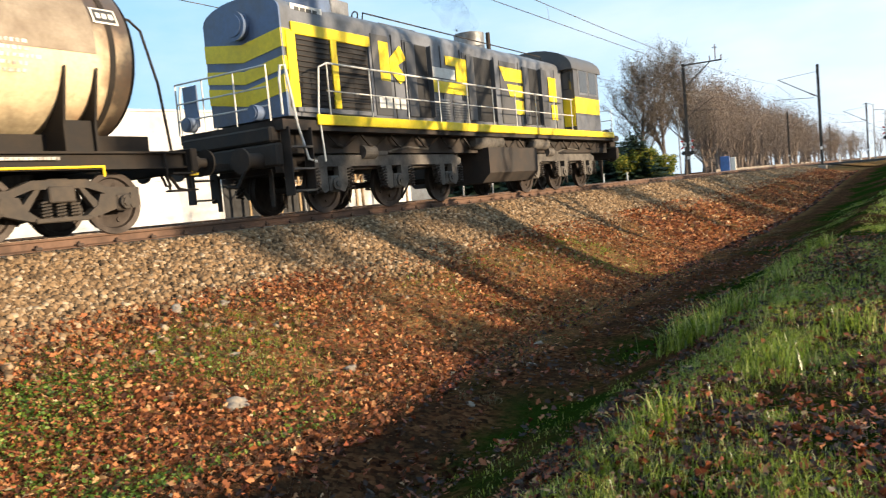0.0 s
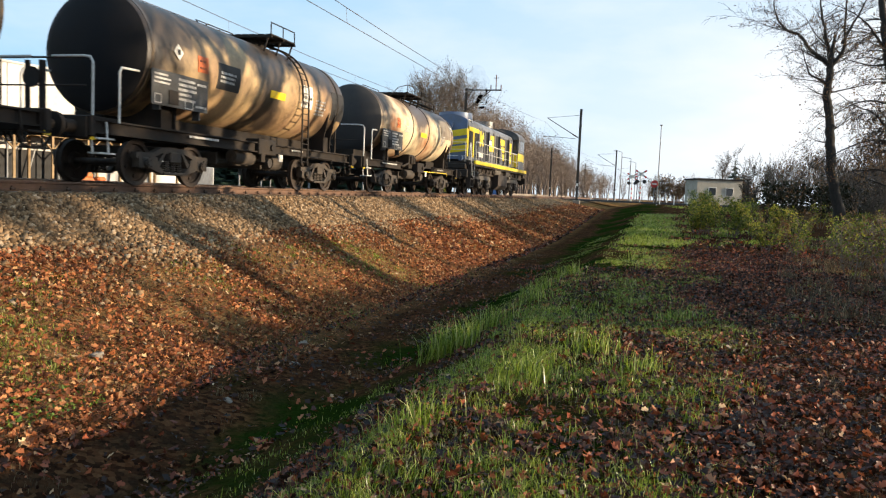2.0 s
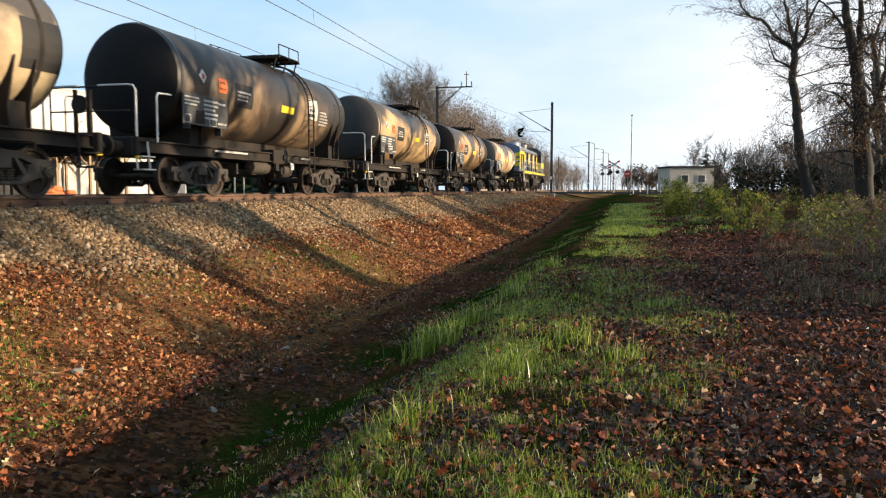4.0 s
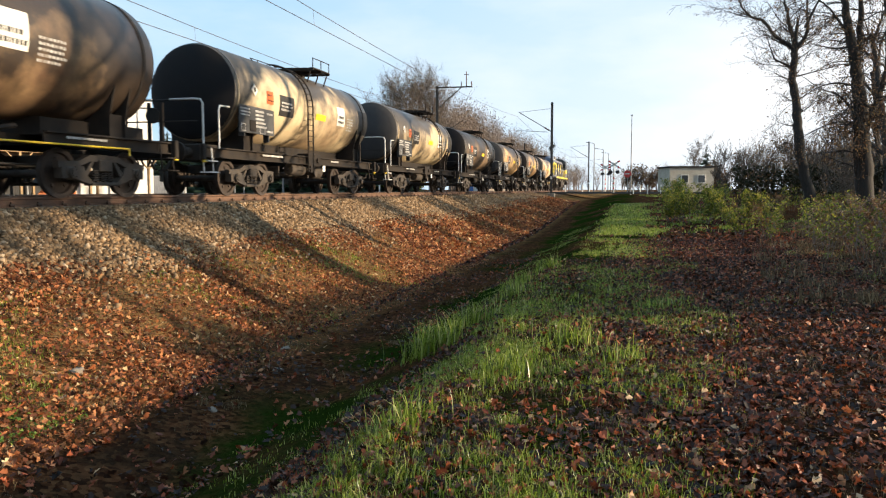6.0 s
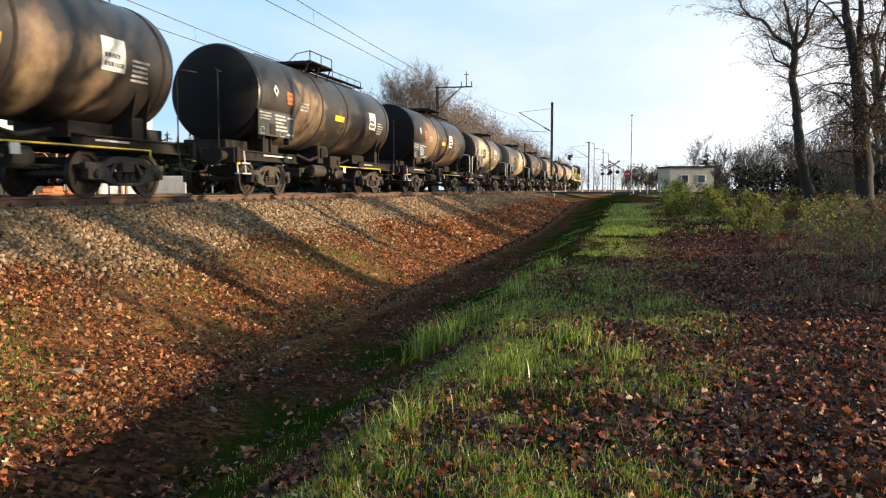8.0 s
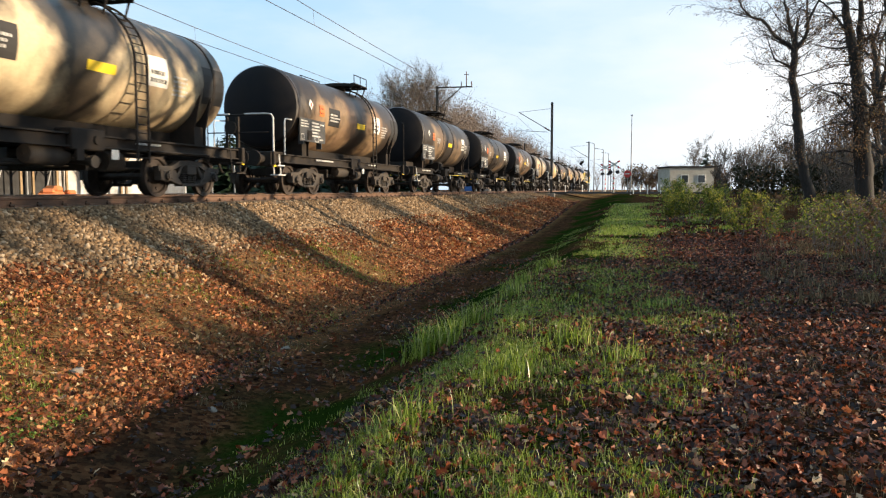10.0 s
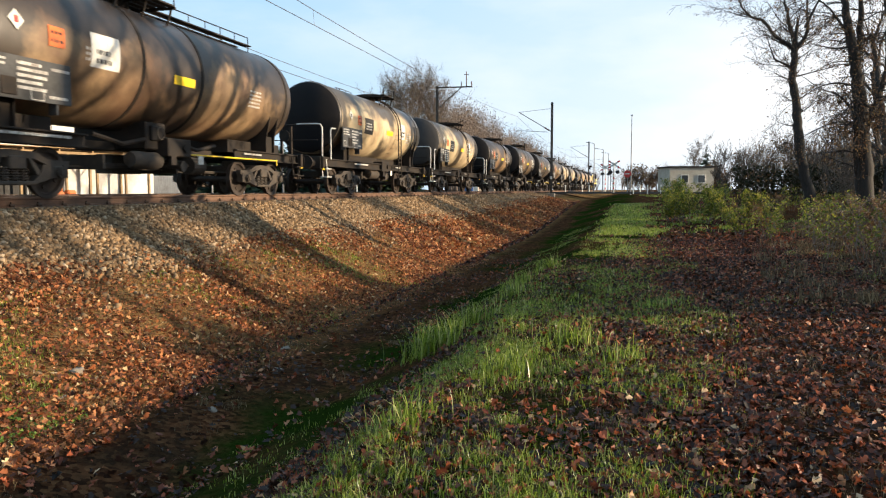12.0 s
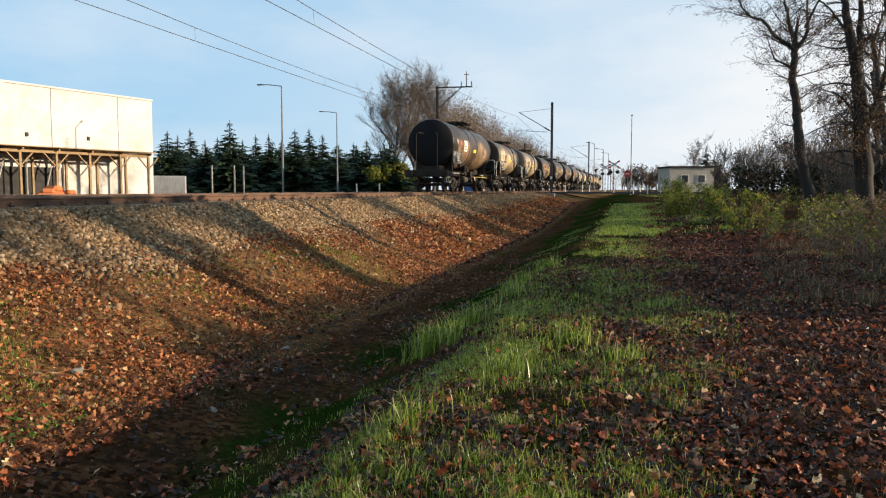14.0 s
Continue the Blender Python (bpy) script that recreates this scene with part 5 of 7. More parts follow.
# the two trees over the verge, and others of the same row beside it
def limbed_tree(words, x, y, limbs, seed, leaves, droop=0.0, twig=1.0):
    """A tree from its main limbs: joints (sideways, up) in metres, and the radius at both ends."""
    rnd = random.Random(seed)
    side = Vector((0.9706, 0.2409, 0))
    back = Vector((-0.2409, 0.9706, 0))
    t = thing("oak_tree", words, "tree", pose(x, y, stand(x, y) - 0.05), "trees beside the verge")
    out, tips = [], []

    def shoot(p, d, length, r, level):
        pts, rad, n = [p], [r], 5
        for i in range(n):
            d = (d + Vector((rnd.uniform(-1, 1), rnd.uniform(-1, 1), rnd.uniform(-0.8, 0.9) - droop)) * 0.24).normalized()
            p = p + d * length / n
            pts.append(p)
            rad.append(r * (1 - 0.8 * (i + 1) / n))
            if level < 3:
                for _ in range(rnd.choice((1, 1, 2))):
                    e = (d + Vector((rnd.uniform(-1, 1), rnd.uniform(-1, 1), rnd.uniform(-0.7, 0.8) - droop)) * 0.9).normalized()
                    shoot(p, e, length * rnd.uniform(0.3, 0.55), rad[-1] * 0.55, level + 1)
        out.append((pts, rad, level))
        if level > 1:
            tips.append(p)

    for k, (joints, r0, r1) in enumerate(limbs):
        ctrl, depth = [], rnd.uniform(-1, 1) * (0.0 if k == 0 else 0.25)
        for i, (a, h) in enumerate(joints):
            ctrl.append(side * a + back * (depth * i * 0.5) + Vector((0, 0, h)))
        pts, rad = [], []
        steps = 6
        for i in range(len(ctrl) - 1):
            p0, p1, p2, p3 = ctrl[max(i - 1, 0)], ctrl[i], ctrl[i + 1], ctrl[min(i + 2, len(ctrl) - 1)]
            for m in range(steps):
                q = m / steps
                c = 0.5 * ((2 * p1) + (p2 - p0) * q + (2 * p0 - 5 * p1 + 4 * p2 - p3) * q * q + (3 * p1 - p0 - 3 * p2 + p3) * q ** 3)
                f = (i + q) / (len(ctrl) - 1)
                jag = 0.035 * min(1.0, r0 * 6)
                pts.append(c + Vector((rnd.uniform(-jag, jag), rnd.uniform(-jag, jag), 0)))
                flare = 1 + 0.55 * max(0.0, 1 - c.z / 0.7) ** 2
                rad.append((r0 + (r1 - r0) * f) * flare * rnd.uniform(0.94, 1.06))
                if c.z > 2.3 and (k or f > 0.45) and rnd.random() < 0.62 * twig:
                    d = (pts[-1] - pts[-2]).normalized() if len(pts) > 1 else Vector((0, 0, 1))
                    a = rnd.uniform(0, 6.28)
                    d = (d * 0.35 + side * math.cos(a) + back * math.sin(a) + Vector((0, 0, 0.25 - droop))).normalized()
                    shoot(pts[-1], d, rnd.uniform(0.6, 1.9), min(0.035, rad[-1] * 0.4), 1)
        pts.append(ctrl[-1])
        rad.append(r1)
        part("trunk" if k == 0 else "limb", Geo().tube(pts, rad, 10 if r0 > 0.15 else 7), M_BARK, t, "", smooth=True)
        shoot(ctrl[-1], (ctrl[-1] - ctrl[-2]).normalized(), 1.6, r1, 1)
    part("twig_mass", wood_geo(out, 1.0, 0.004), M_BARK, t, "fine bare twigs", smooth=True)["kind"] = "stuff"
    v, f = leaf_cloud(tips, leaves, 0.042, 0.14, seed)
    part("crown", big_mesh("crown", v, f, M_BROWNLEAF), M_BROWNLEAF, t, "thin remaining brown leaves")


limbed_tree("bare dark oak tree with a few brown leaves", 8.0, 38.1, (
    (((0.00, 0.00), (-0.28, 1.52), (-0.75, 3.20), (-0.93, 4.88), (-1.19, 6.43), (-1.14, 7.78)), 0.27, 0.150),
    (((-1.14, 7.73), (-1.42, 7.98), (-2.07, 8.45), (-2.58, 9.07), (-3.05, 9.22), (-3.49, 9.59), (-3.72, 10.05)), 0.10, 0.030),
    (((-1.14, 7.73), (-1.11, 8.24), (-1.29, 8.76), (-1.42, 9.53), (-1.55, 10.05), (-1.65, 11.34)), 0.11, 0.030),
    (((-1.14, 7.73), (-0.90, 8.09), (-0.70, 8.50), (-0.75, 9.02), (-0.83, 9.66), (-0.88, 11.09)), 0.11, 0.030),
    (((-0.72, 8.76), (-0.41, 9.48), (-0.13, 10.05), (0.18, 10.83)), 0.07, 0.025),
    (((-1.19, 6.90), (-1.55, 7.16), (-2.02, 7.39), (-2.14, 7.67)), 0.06, 0.030),
    (((-1.11, 6.59), (-0.26, 6.82), (1.03, 7.16)), 0.04, 0.015),
    (((-3.05, 9.22), (-3.62, 9.28), (-4.39, 9.48)), 0.03, 0.010)), 21, 1700, 0.0, 0.7)
limbed_tree("dark forked oak tree keeping brown leaves", 8.40, 31.1, (
    (((0.00, 0.00), (-0.25, 1.93), (-0.37, 3.17), (-0.50, 4.42), (-0.71, 5.77), (-1.00, 7.12), (-1.24, 8.36), (-1.45, 9.61)), 0.36, 0.080),
    (((-0.71, 5.87), (-0.64, 6.91), (-0.62, 7.95), (-0.68, 9.40)), 0.17, 0.050),
    (((-0.33, 3.49), (-0.12, 4.21), (0.17, 4.83), (0.39, 5.66), (0.50, 6.49), (0.41, 7.74), (0.29, 9.19)), 0.13, 0.050),
    (((-0.25, 1.62), (-0.58, 2.34), (-0.66, 3.38), (-0.75, 4.11), (-1.00, 4.59), (-1.41, 4.94), (-1.83, 5.08)), 0.09, 0.020),
    (((-1.02, 7.07), (-1.41, 7.49), (-1.83, 7.95)), 0.07, 0.030),
    (((-0.62, 5.25), (-0.79, 5.04), (-0.66, 4.42), (-0.54, 4.00)), 0.07, 0.070),
    (((-0.68, 3.96), (-1.37, 3.96), (-2.03, 3.67), (-2.49, 3.38)), 0.04, 0.012),
    (((-0.73, 5.25), (-1.41, 5.37), (-2.03, 5.21), (-2.61, 4.83)), 0.04, 0.012),
    (((-0.89, 6.66), (-1.62, 6.58), (-2.34, 6.70)), 0.05, 0.012),
    (((-0.62, 6.80), (-0.06, 7.12), (0.66, 7.07)), 0.05, 0.012)), 52, 7600, 0.35, 1.0)
for k, (x, y, h, r) in enumerate(((11.5, 19.4, 11, 0.52), (12.0, 15.4, 11, 0.30), (12.5, 24.6, 11, 0.22), (13.0, 45.5, 11, 0.30), (17.0, 59.0, 12, 0.32), (21.0, 75, 11, 0.3))):
    tree("oak_tree", "bare dark tree with remaining brown leaves", pose(x, y, stand(x, y), 0, 0, 70 * k), 40 + k, h, r, 1300, 0.09, M_BROWNLEAF, kids=(6, 4, 3), first=0.22, spread=44, group="trees beside the verge")
# unseen tall thin trees on the sunny side, added to shade ballast and verge
for k, (x, y) in enumerate(((35.0, 15.5), (36.5, 19.5), (35.5, 23.0))):
    tree("tall_tree", "unseen tall thin tree added to shade ballast and verge", pose(x, y, stand(x, y), 0, 0, 80 * k), 70 + k, 10.5, 0.16, 3600, 0.11, M_BROWNLEAF, kids=(8, 6, 4), first=0.74, spread=55, ratio=0.26, group="tall trees on the sunny side")
# unseen low bushy trees, added on the sunny side to shade the far verge
for k, (x, y, h) in enumerate(((23.0, 33.5, 3.0), (22.5, 38.0, 3.4), (24.0, 42.0, 6.2), (23.0, 46.5, 7.0), (24.5, 51.0, 7.4), (24.0, 56.0, 7.2), (25.0, 61.5, 7.4), (26.0, 67.0, 7.2), (25.0, 73.0, 7.4))):
    tree("bare_tree", "unseen low bushy tree added to shade the far verge", pose(x, y, stand(x, y), 0, 0, 63 * k), 90 + k % 3, h * 0.8, 0.14, 4200, 0.15, M_BROWNLEAF, M_BARK, levels=4, kids=(7, 5, 4), spread=44, first=0.05, trunks=3, group="bushy trees on the sunny side", least=0.012)
# big bare trees behind the track
for k, (x, y, h) in enumerate(((-33.9, 107.0, 11.0), (-31.4, 109.5, 12.0), (-29.8, 114.0, 10.8))):
    tree("bare_tree", "tall bare grey-brown tree with fine twigs", pose(x, y, 0.9, 0, 0, 40 * k), 60 + k, h, 0.30, 15000, 0.075, M_GREYTWIG, M_BRUSH, levels=5, least=0.010, kids=(12, 8, 6, 5), spread=40, first=0.22, group="bare trees behind the track", ratio=0.54, up=0.3)
tree("bare_tree", "small round bare tree near a house", pose(10.6, 147.0, 1.0), 71, 6.6, 0.24, 0, 0, None, M_BRUSH, levels=5, kids=(9, 7, 5, 3), spread=52, first=0.25, least=0.014)
for k, (x, y, h) in enumerate(((-0.8, 147.0, 3.0), (0.9, 144.0, 3.4), (2.8, 146.0, 2.8), (4.3, 143.0, 3.2), (14.0, 138.0, 3.4))):
    tree("bare_tree", "brown hedge tree beside a house", pose(x, y, 1.0, 0, 0, 70 * k), 120 + k, h, 0.10, 1500, 0.13, M_BROWNLEAF, M_BRUSH, levels=4, kids=(7, 6, 4), spread=42, first=0.03, trunks=3, group="brown trees behind the road", least=0.014)
for k, (x, y, h) in enumerate(((22.0, 92.0, 9.0), (25.0, 88.0, 8.5), (18.5, 99.0, 6.0), (28.0, 84.0, 9.5), (33.0, 95.0, 10.0), (13.5, 104.0, 5.0))):
    tree("bare_tree", "brown shrubby tree with dry leaves", pose(x, y, 1.0, 0, 0, 50 * k), 80 + k, h * 0.72, 0.16, 1500, 0.09, M_BROWNLEAF, M_BRUSH, levels=4, kids=(8, 6, 5), spread=36, first=0.05, trunks=3, group="brown trees behind the road", least=0.011)


def conifer(height, seed):
    """Drooping sprays of needles on boughs at irregular heights."""
    rng = random.Random(seed)
    g = Geo()
    vs, fs = g.v, g.f
    for k in range(int(height * 46)):
        z = height * (0.05 + 0.95 * (1 - (1 - rng.random()) ** 0.75))
        if z > height * 0.985:
            continue
        rad = (height - z) * rng.choice((0.16, 0.22, 0.27, 0.31)) * rng.uniform(0.8, 1.2) + 0.10
        a = rng.uniform(0, 6.283)
        d = Vector((math.cos(a), math.sin(a), 0))
        s = Vector((-d.y, d.x, 0))
        drop = rad * rng.uniform(0.05, 0.55)
        p = Vector((0, 0, z))
        for q in range(3):
            f0, f1 = 0.12 + 0.26 * q, 0.52 + 0.26 * q
            wid = rad * rng.uniform(0.14, 0.26) * (1.2 - 0.3 * q)
            c = p + d * rad * (f0 + f1) / 2 + Vector((0, 0, -drop * f1 + rng.uniform(-0.1, 0.1)))
            n = len(vs)
            vs.extend([tuple(p + d * rad * f0 + Vector((0, 0, -drop * f0))), tuple(c + s * wid + Vector((0, 0, -wid * rng.uniform(0.3, 1.0)))), tuple(p + d * rad * f1 + Vector((0, 0, -drop * f1))), tuple(c - s * wid + Vector((0, 0, -wid * rng.uniform(0.3, 1.0))))])
            fs.extend([(n, n + 1, n + 2), (n, n + 2, n + 3)])
    g.cyl((0, 0, height * 0.9), (0, 0, height * 1.02), 0.06, 4, 0.01)
    return g


SPRUCE = [conifer(8.5, s).mesh("crown", M_NEEDLE) for s in (3, 4, 5, 6, 7)]
SPRUCE_TRUNK = Geo().cyl((0, 0, -0.3), (0, 0, 8.2), 0.14, 8, 0.02).mesh("trunk", M_BARK)
spots = [(300, 235), (318, 243), (340, 231), (366, 250), (388, 246), (410, 217), (432, 250), (455, 242), (478, 240), (500, 252), (524, 232), (549, 230), (572, 240), (600, 262), (627, 256), (650, 250), (674, 262), (690, 248)]
for k, (u, top) in enumerate(spots):
    d = 88 + (k * 7) % 17
    r = (u - 784) / 1358 * d
    x, y = r * 0.9706 - d * 0.2409, r * 0.2409 + d * 0.9706
    h = (336 - top) / 1358 * d + 0.8
    sp = thing("spruce_tree", "dark green spruce tree behind the track", "tree", pose(x, y, 0.85, 0, 0, 77 * k) @ Matrix.Diagonal((1.75, 1.75, h / 8.5, 1)), "row of spruce trees")
    part("crown", SPRUCE[(k * 3) % 5], M_NEEDLE, sp)
    part("trunk", SPRUCE_TRUNK, M_BARK, sp)
for u, d, h in ((1247, 150.0, 9.2), (1262, 152.0, 7.6)):
    r = (u - 784) / 1358 * d
    sp = thing("spruce_tree", "dark green spruce tree behind a house", "tree", pose(r * 0.9706 - d * 0.2409, r * 0.2409 + d * 0.9706, 0.85) @ Matrix.Diagonal((1.5, 1.5, h / 8.5, 1)), "spruces behind the house")
    part("crown", SPRUCE[1], M_NEEDLE, sp)
    part("trunk", SPRUCE_TRUNK, M_BARK, sp)
# dense dark lower spruces that close the row
for k in range(26):
    d = 96 + (k * 5) % 13
    u = 285 + k * 16.5
    r = (u - 784) / 1358 * d
    x, y = r * 0.9706 - d * 0.2409, r * 0.2409 + d * 0.9706
    sp = thing("spruce_tree", "young dark spruce tree behind the track", "tree", pose(x, y, 0.8, 0, 0, 31 * k) @ Matrix.Diagonal((2.0, 2.0, (5.4 + (k * 37 % 11) * 0.14) / 8.5, 1)), "row of spruce trees")
    part("crown", SPRUCE[(k * 3) % 5], M_NEEDLE, sp)
    part("trunk", SPRUCE_TRUNK, M_BARK, sp)

# woods far along the line: one body of many bare trees
base_v, base_f, base_lv, base_lf = [], [], [], []
for s in range(4):
    o, tp = branches(200 + s, 12.0, 0.20, levels=4, kids=(7, 5, 3), spread=34, first=0.15)
    g = wood_geo([(p, r, min(l + 1, 3)) for p, r, l in o], 1.5, 0.022)
    tri = []
    for q in g.f:
        for m in range(1, len(q) - 1):
            tri.append((q[0], q[m], q[m + 1]))
    base_v.append(np.array(g.v))
    base_f.append(np.array(tri))
    base_lv.append(leaf_cloud([p for p, d in tp], 620, 0.17, 0.8, s))
wv, wf, lv, lf, nw, nl = [], [], [], [], 0, 0
rng = np.random.default_rng(11)
for k in range(290):
    low = k >= 210                     # a low belt goes on behind the crossing and the house
    u, d = (1020 + 560 * rng.random(), 210 + 90 * rng.random()) if low else (795 + 225 * rng.random() ** 1.2, 150 + 190 * rng.random())
    x, y = (u - 784) / 1358 * d * 0.9706 - d * 0.2409, (u - 784) / 1358 * d * 0.2409 + d * 0.9706
    s = k % 4
    a = rng.uniform(0, 6.28)
    sc = ((rng.uniform(24, 46) if low else 336 - 196 - (u - 795) * 0.46) / 1358 * d + 0.8) / 17.0 * rng.uniform(0.75, 1.05)
    m = np.array([[math.cos(a), -math.sin(a), 0], [math.sin(a), math.cos(a), 0], [0, 0, 1]]) * sc
    t = np.array([x, y, 0.8])
    wv.append(base_v[s] @ m.T + t)
    wf.append(base_f[s] + nw)
    nw += len(base_v[s])
    lv.append(base_lv[s][0] @ m.T + t)
    lf.append(base_lv[s][1] + nl)
    nl += len(base_lv[s][0])
woods = tagged(new("far_woods", big_mesh("far_woods", np.concatenate(wv), np.concatenate(wf), M_TWIG)), "brown leafless woods beyond the railway", "woods", kind="stuff")
part("dry_leaves", big_mesh("dry_leaves", np.concatenate(lv), np.concatenate(lf), M_WOODLEAF), M_WOODLEAF, woods)["kind"] = "stuff"

# brown thicket that closes the view behind the road
for k in range(13):
    d = 66 + (k * 11) % 27
    u = 1275 + k * 26 + (k * 5 % 7) * 3
    r = (u - 784) / 1358 * d
    h = (2.8, 3.6, 4.2, 3.2, 4.6)[k % 5]
    sx, sy = r * 0.9706 - d * 0.2409, r * 0.2409 + d * 0.9706
    tree("thicket_tree", "dull brown leafless shrub tree behind the road", pose(sx, sy, 0.9, 0, 0, 53 * k), 500 + k % 6, h, 0.10, 380, 0.08, M_BROWNLEAF if k % 4 else M_HEDGE, M_BRUSH, levels=4, kids=(7, 6, 5), spread=38, first=0.03, trunks=3, group="thicket trees", least=0.009)

# nearer thicket along the far verge
for k in range(6):
    sx, sy = 11.2 + (k * 7 % 5) * 0.8, 48.0 + k * 4.6
    tree("thicket_tree", "dull brown leafless shrub tree beside the verge", pose(sx, sy, stand(sx, sy), 0, 0, 41 * k), 510 + k % 5, (2.3, 3.0, 2.1, 3.2)[k % 4], 0.09, 420, 0.06, M_BROWNLEAF if k % 3 else M_HEDGE, M_BRUSH, levels=4, kids=(7, 6, 5), spread=40, first=0.03, trunks=3, group="thicket trees", least=0.007)

# hedge, shrubs and saplings on the verge's far side
hp = [(7.5 + k * 0.5, 62.0 - k * 0.16, 0.9 + 0.5 * (j % 5)) for k in range(64) for j in range(5)]
v, f = leaf_cloud(hp, 22000, 0.13, 0.32, 9)
tagged(new("hedge", big_mesh("hedge", v, f, M_HEDGE)), "dark clipped hedge beside the road", "hedge")


def shrub(words, x, y, h, seed, leaves, size, mat, name="shrub", group="", stems=5):
    rnd = random.Random(seed)
    g, tips = Geo(), []
    for k in range(stems):
        a = rnd.uniform(0, 6.28)
        p = Vector((0.1 * math.cos(a), 0.1 * math.sin(a), -0.05))
        d = Vector((0.35 * math.cos(a), 0.35 * math.sin(a), 1)).normalized()
        pts = [p]
        n = 6
        for i in range(n):
            d = (d + Vector((rnd.uniform(-0.2, 0.2), rnd.uniform(-0.2, 0.2), 0.05))).normalized()
            p = p + d * h / n * rnd.uniform(0.8, 1.1)
            pts.append(p)
            if i > 0:
                for j in range(3):
                    e = p + Vector((rnd.uniform(-1, 1), rnd.uniform(-1, 1), rnd.uniform(0, 0.9))) * h * 0.17
                    g.tube([p, p.lerp(e, 0.5) + Vector((0, 0, 0.02)), e], [0.006, 0.004, 0.002], 3)
                    tips += [e, p.lerp(e, 0.6)]
        g.tube(pts, [0.014 - 0.0018 * i for i in range(n + 1)], 4)
    t = thing(name, words, "shrub", pose(x, y, stand(x, y)), group)
    part("stem_clump", g, M_TWIG, t)
    v, f = leaf_cloud(tips, leaves, size, h * 0.045, seed)
    part("foliage", big_mesh("foliage", v, f, mat), mat, t)
    return t


for k, (x, y, h) in enumerate(((1.7, 36.2, 1.6), (2.4, 37.7, 2.0), (3.1, 36.0, 1.6), (2.1, 39.5, 1.9), (3.5, 39.0, 1.7), (4.9, 36.5, 1.4))):
    shrub("leafy green shrub at the verge's edge", x, y, h, 300 + k, 1500, 0.055, M_GREENLEAF, group="green shrubs")
for k, (x, y, h) in enumerate(((4.15, 18.6, 1.15), (4.75, 18.0, 1.3), (4.5, 20.5, 1.2), (5.2, 19.2, 1.25), (5.6, 21.2, 1.4), (5.1, 23.2, 1.2), (6.0, 24.6, 1.3), (5.3, 26.5, 1.2), (4.4, 27.5, 1.1), (6.4, 23.0, 1.5), (3.9, 25.0, 0.9), (5.9, 28.0, 1.3), (7.0, 27.0, 1.4), (5.0, 16.8, 1.2), (6.2, 18.6, 1.4), (7.2, 21.5, 1.6))):
    shrub("thin yellow-green sapling in dry undergrowth", x, y, h, 320 + k, 260, 0.042, M_GREENLEAF if k % 3 else M_BROWNLEAF, "sapling", "saplings in the undergrowth", 4)
rs = random.Random(17)
for k in range(34):
    y = 24 + 26 * rs.random()
    x = y * (0.105 + 0.20 * rs.random())
    shrub("thin brown and green bush in dry undergrowth", x, y, rs.uniform(0.8, 1.35), 420 + k % 8, 420, 0.055, (M_BROWNLEAF, M_GREENLEAF, M_BROWNLEAF, M_HEDGE)[k % 4], "bush", "bushes in the undergrowth", 6)
shrub("small sapling with red autumn leaves", 3.75, 25.6, 0.8, 350, 55, 0.035, M_REDLEAF, "sapling", stems=2)
shrub("small sapling with orange autumn leaves", 4.05, 22.6, 0.75, 351, 50, 0.035, M_REDLEAF, "sapling", stems=2)
# unseen bushes added to shade the verge, tallest where it should be dark
for k in range(18):
    x, y = 7.6 + (k * 3 % 5) * 0.7, 1.0 + k * 1.2
    shrub("unseen tangled brown bush added to shade the verge", x, y, (1.85 if 11.0 < y < 18.0 else 0.45 if y < 11 else 0.75) + (k * 7 % 4) * 0.10, 360 + k, 2400, 0.09, M_BROWNLEAF, "bush", "bushes beside the verge", 7)
for k, (x, y, h) in enumerate(((-26.0, 84.0, 3.6), (-25.0, 88.0, 2.8), (-27.5, 82.0, 3.0))):
    shrub("tall yellow-green bush behind the track", x, y, h, 390 + k, 2600, 0.14, M_GREENLEAF, "bush", "bushes behind the track", 8)

# ---------------------------------------------------------------- overhead line


def wire_run(x, stag, zc, zm):
    w = thing("overhead_wire", "thin overhead contact wire hung from a carrier cable", "overhead wire", pose(0, 0, 0), "overhead wires")
    spans = [(-74, 1), (1, 76), (76, 141), (141, 206), (206, 290)]
    cont, mess, k = [], [], 0
    for a, b in spans:
        sx = stag if k % 2 else -stag
        ex = -sx
        n = 12
        for i in range(n):
            t = i / n
            y = a + (b - a) * t
            cont.append((x + sx + (ex - sx) * t, y, zc))
            mess.append((x + (sx + (ex - sx) * t) * 0.3, y, zm + 0.7 - 0.9 * 4 * t * (1 - t)))
        k += 1
    part("contact_wire", Geo().tube(cont, 0.013, 4), M_WIRE, w)
    part("carrier_cable", Geo().tube(mess, 0.013, 4), M_WIRE, w)
    for i in range(2, len(cont), 2):
        part("dropper", Geo().tube([cont[i], mess[i]], 0.006, 3), M_WIRE, w)


wire_run(TRACK_X + 0.35, 0.2, 7.45, 8.1)
wire_run(TRACK2_X, 0.2, 7.11, 7.72)


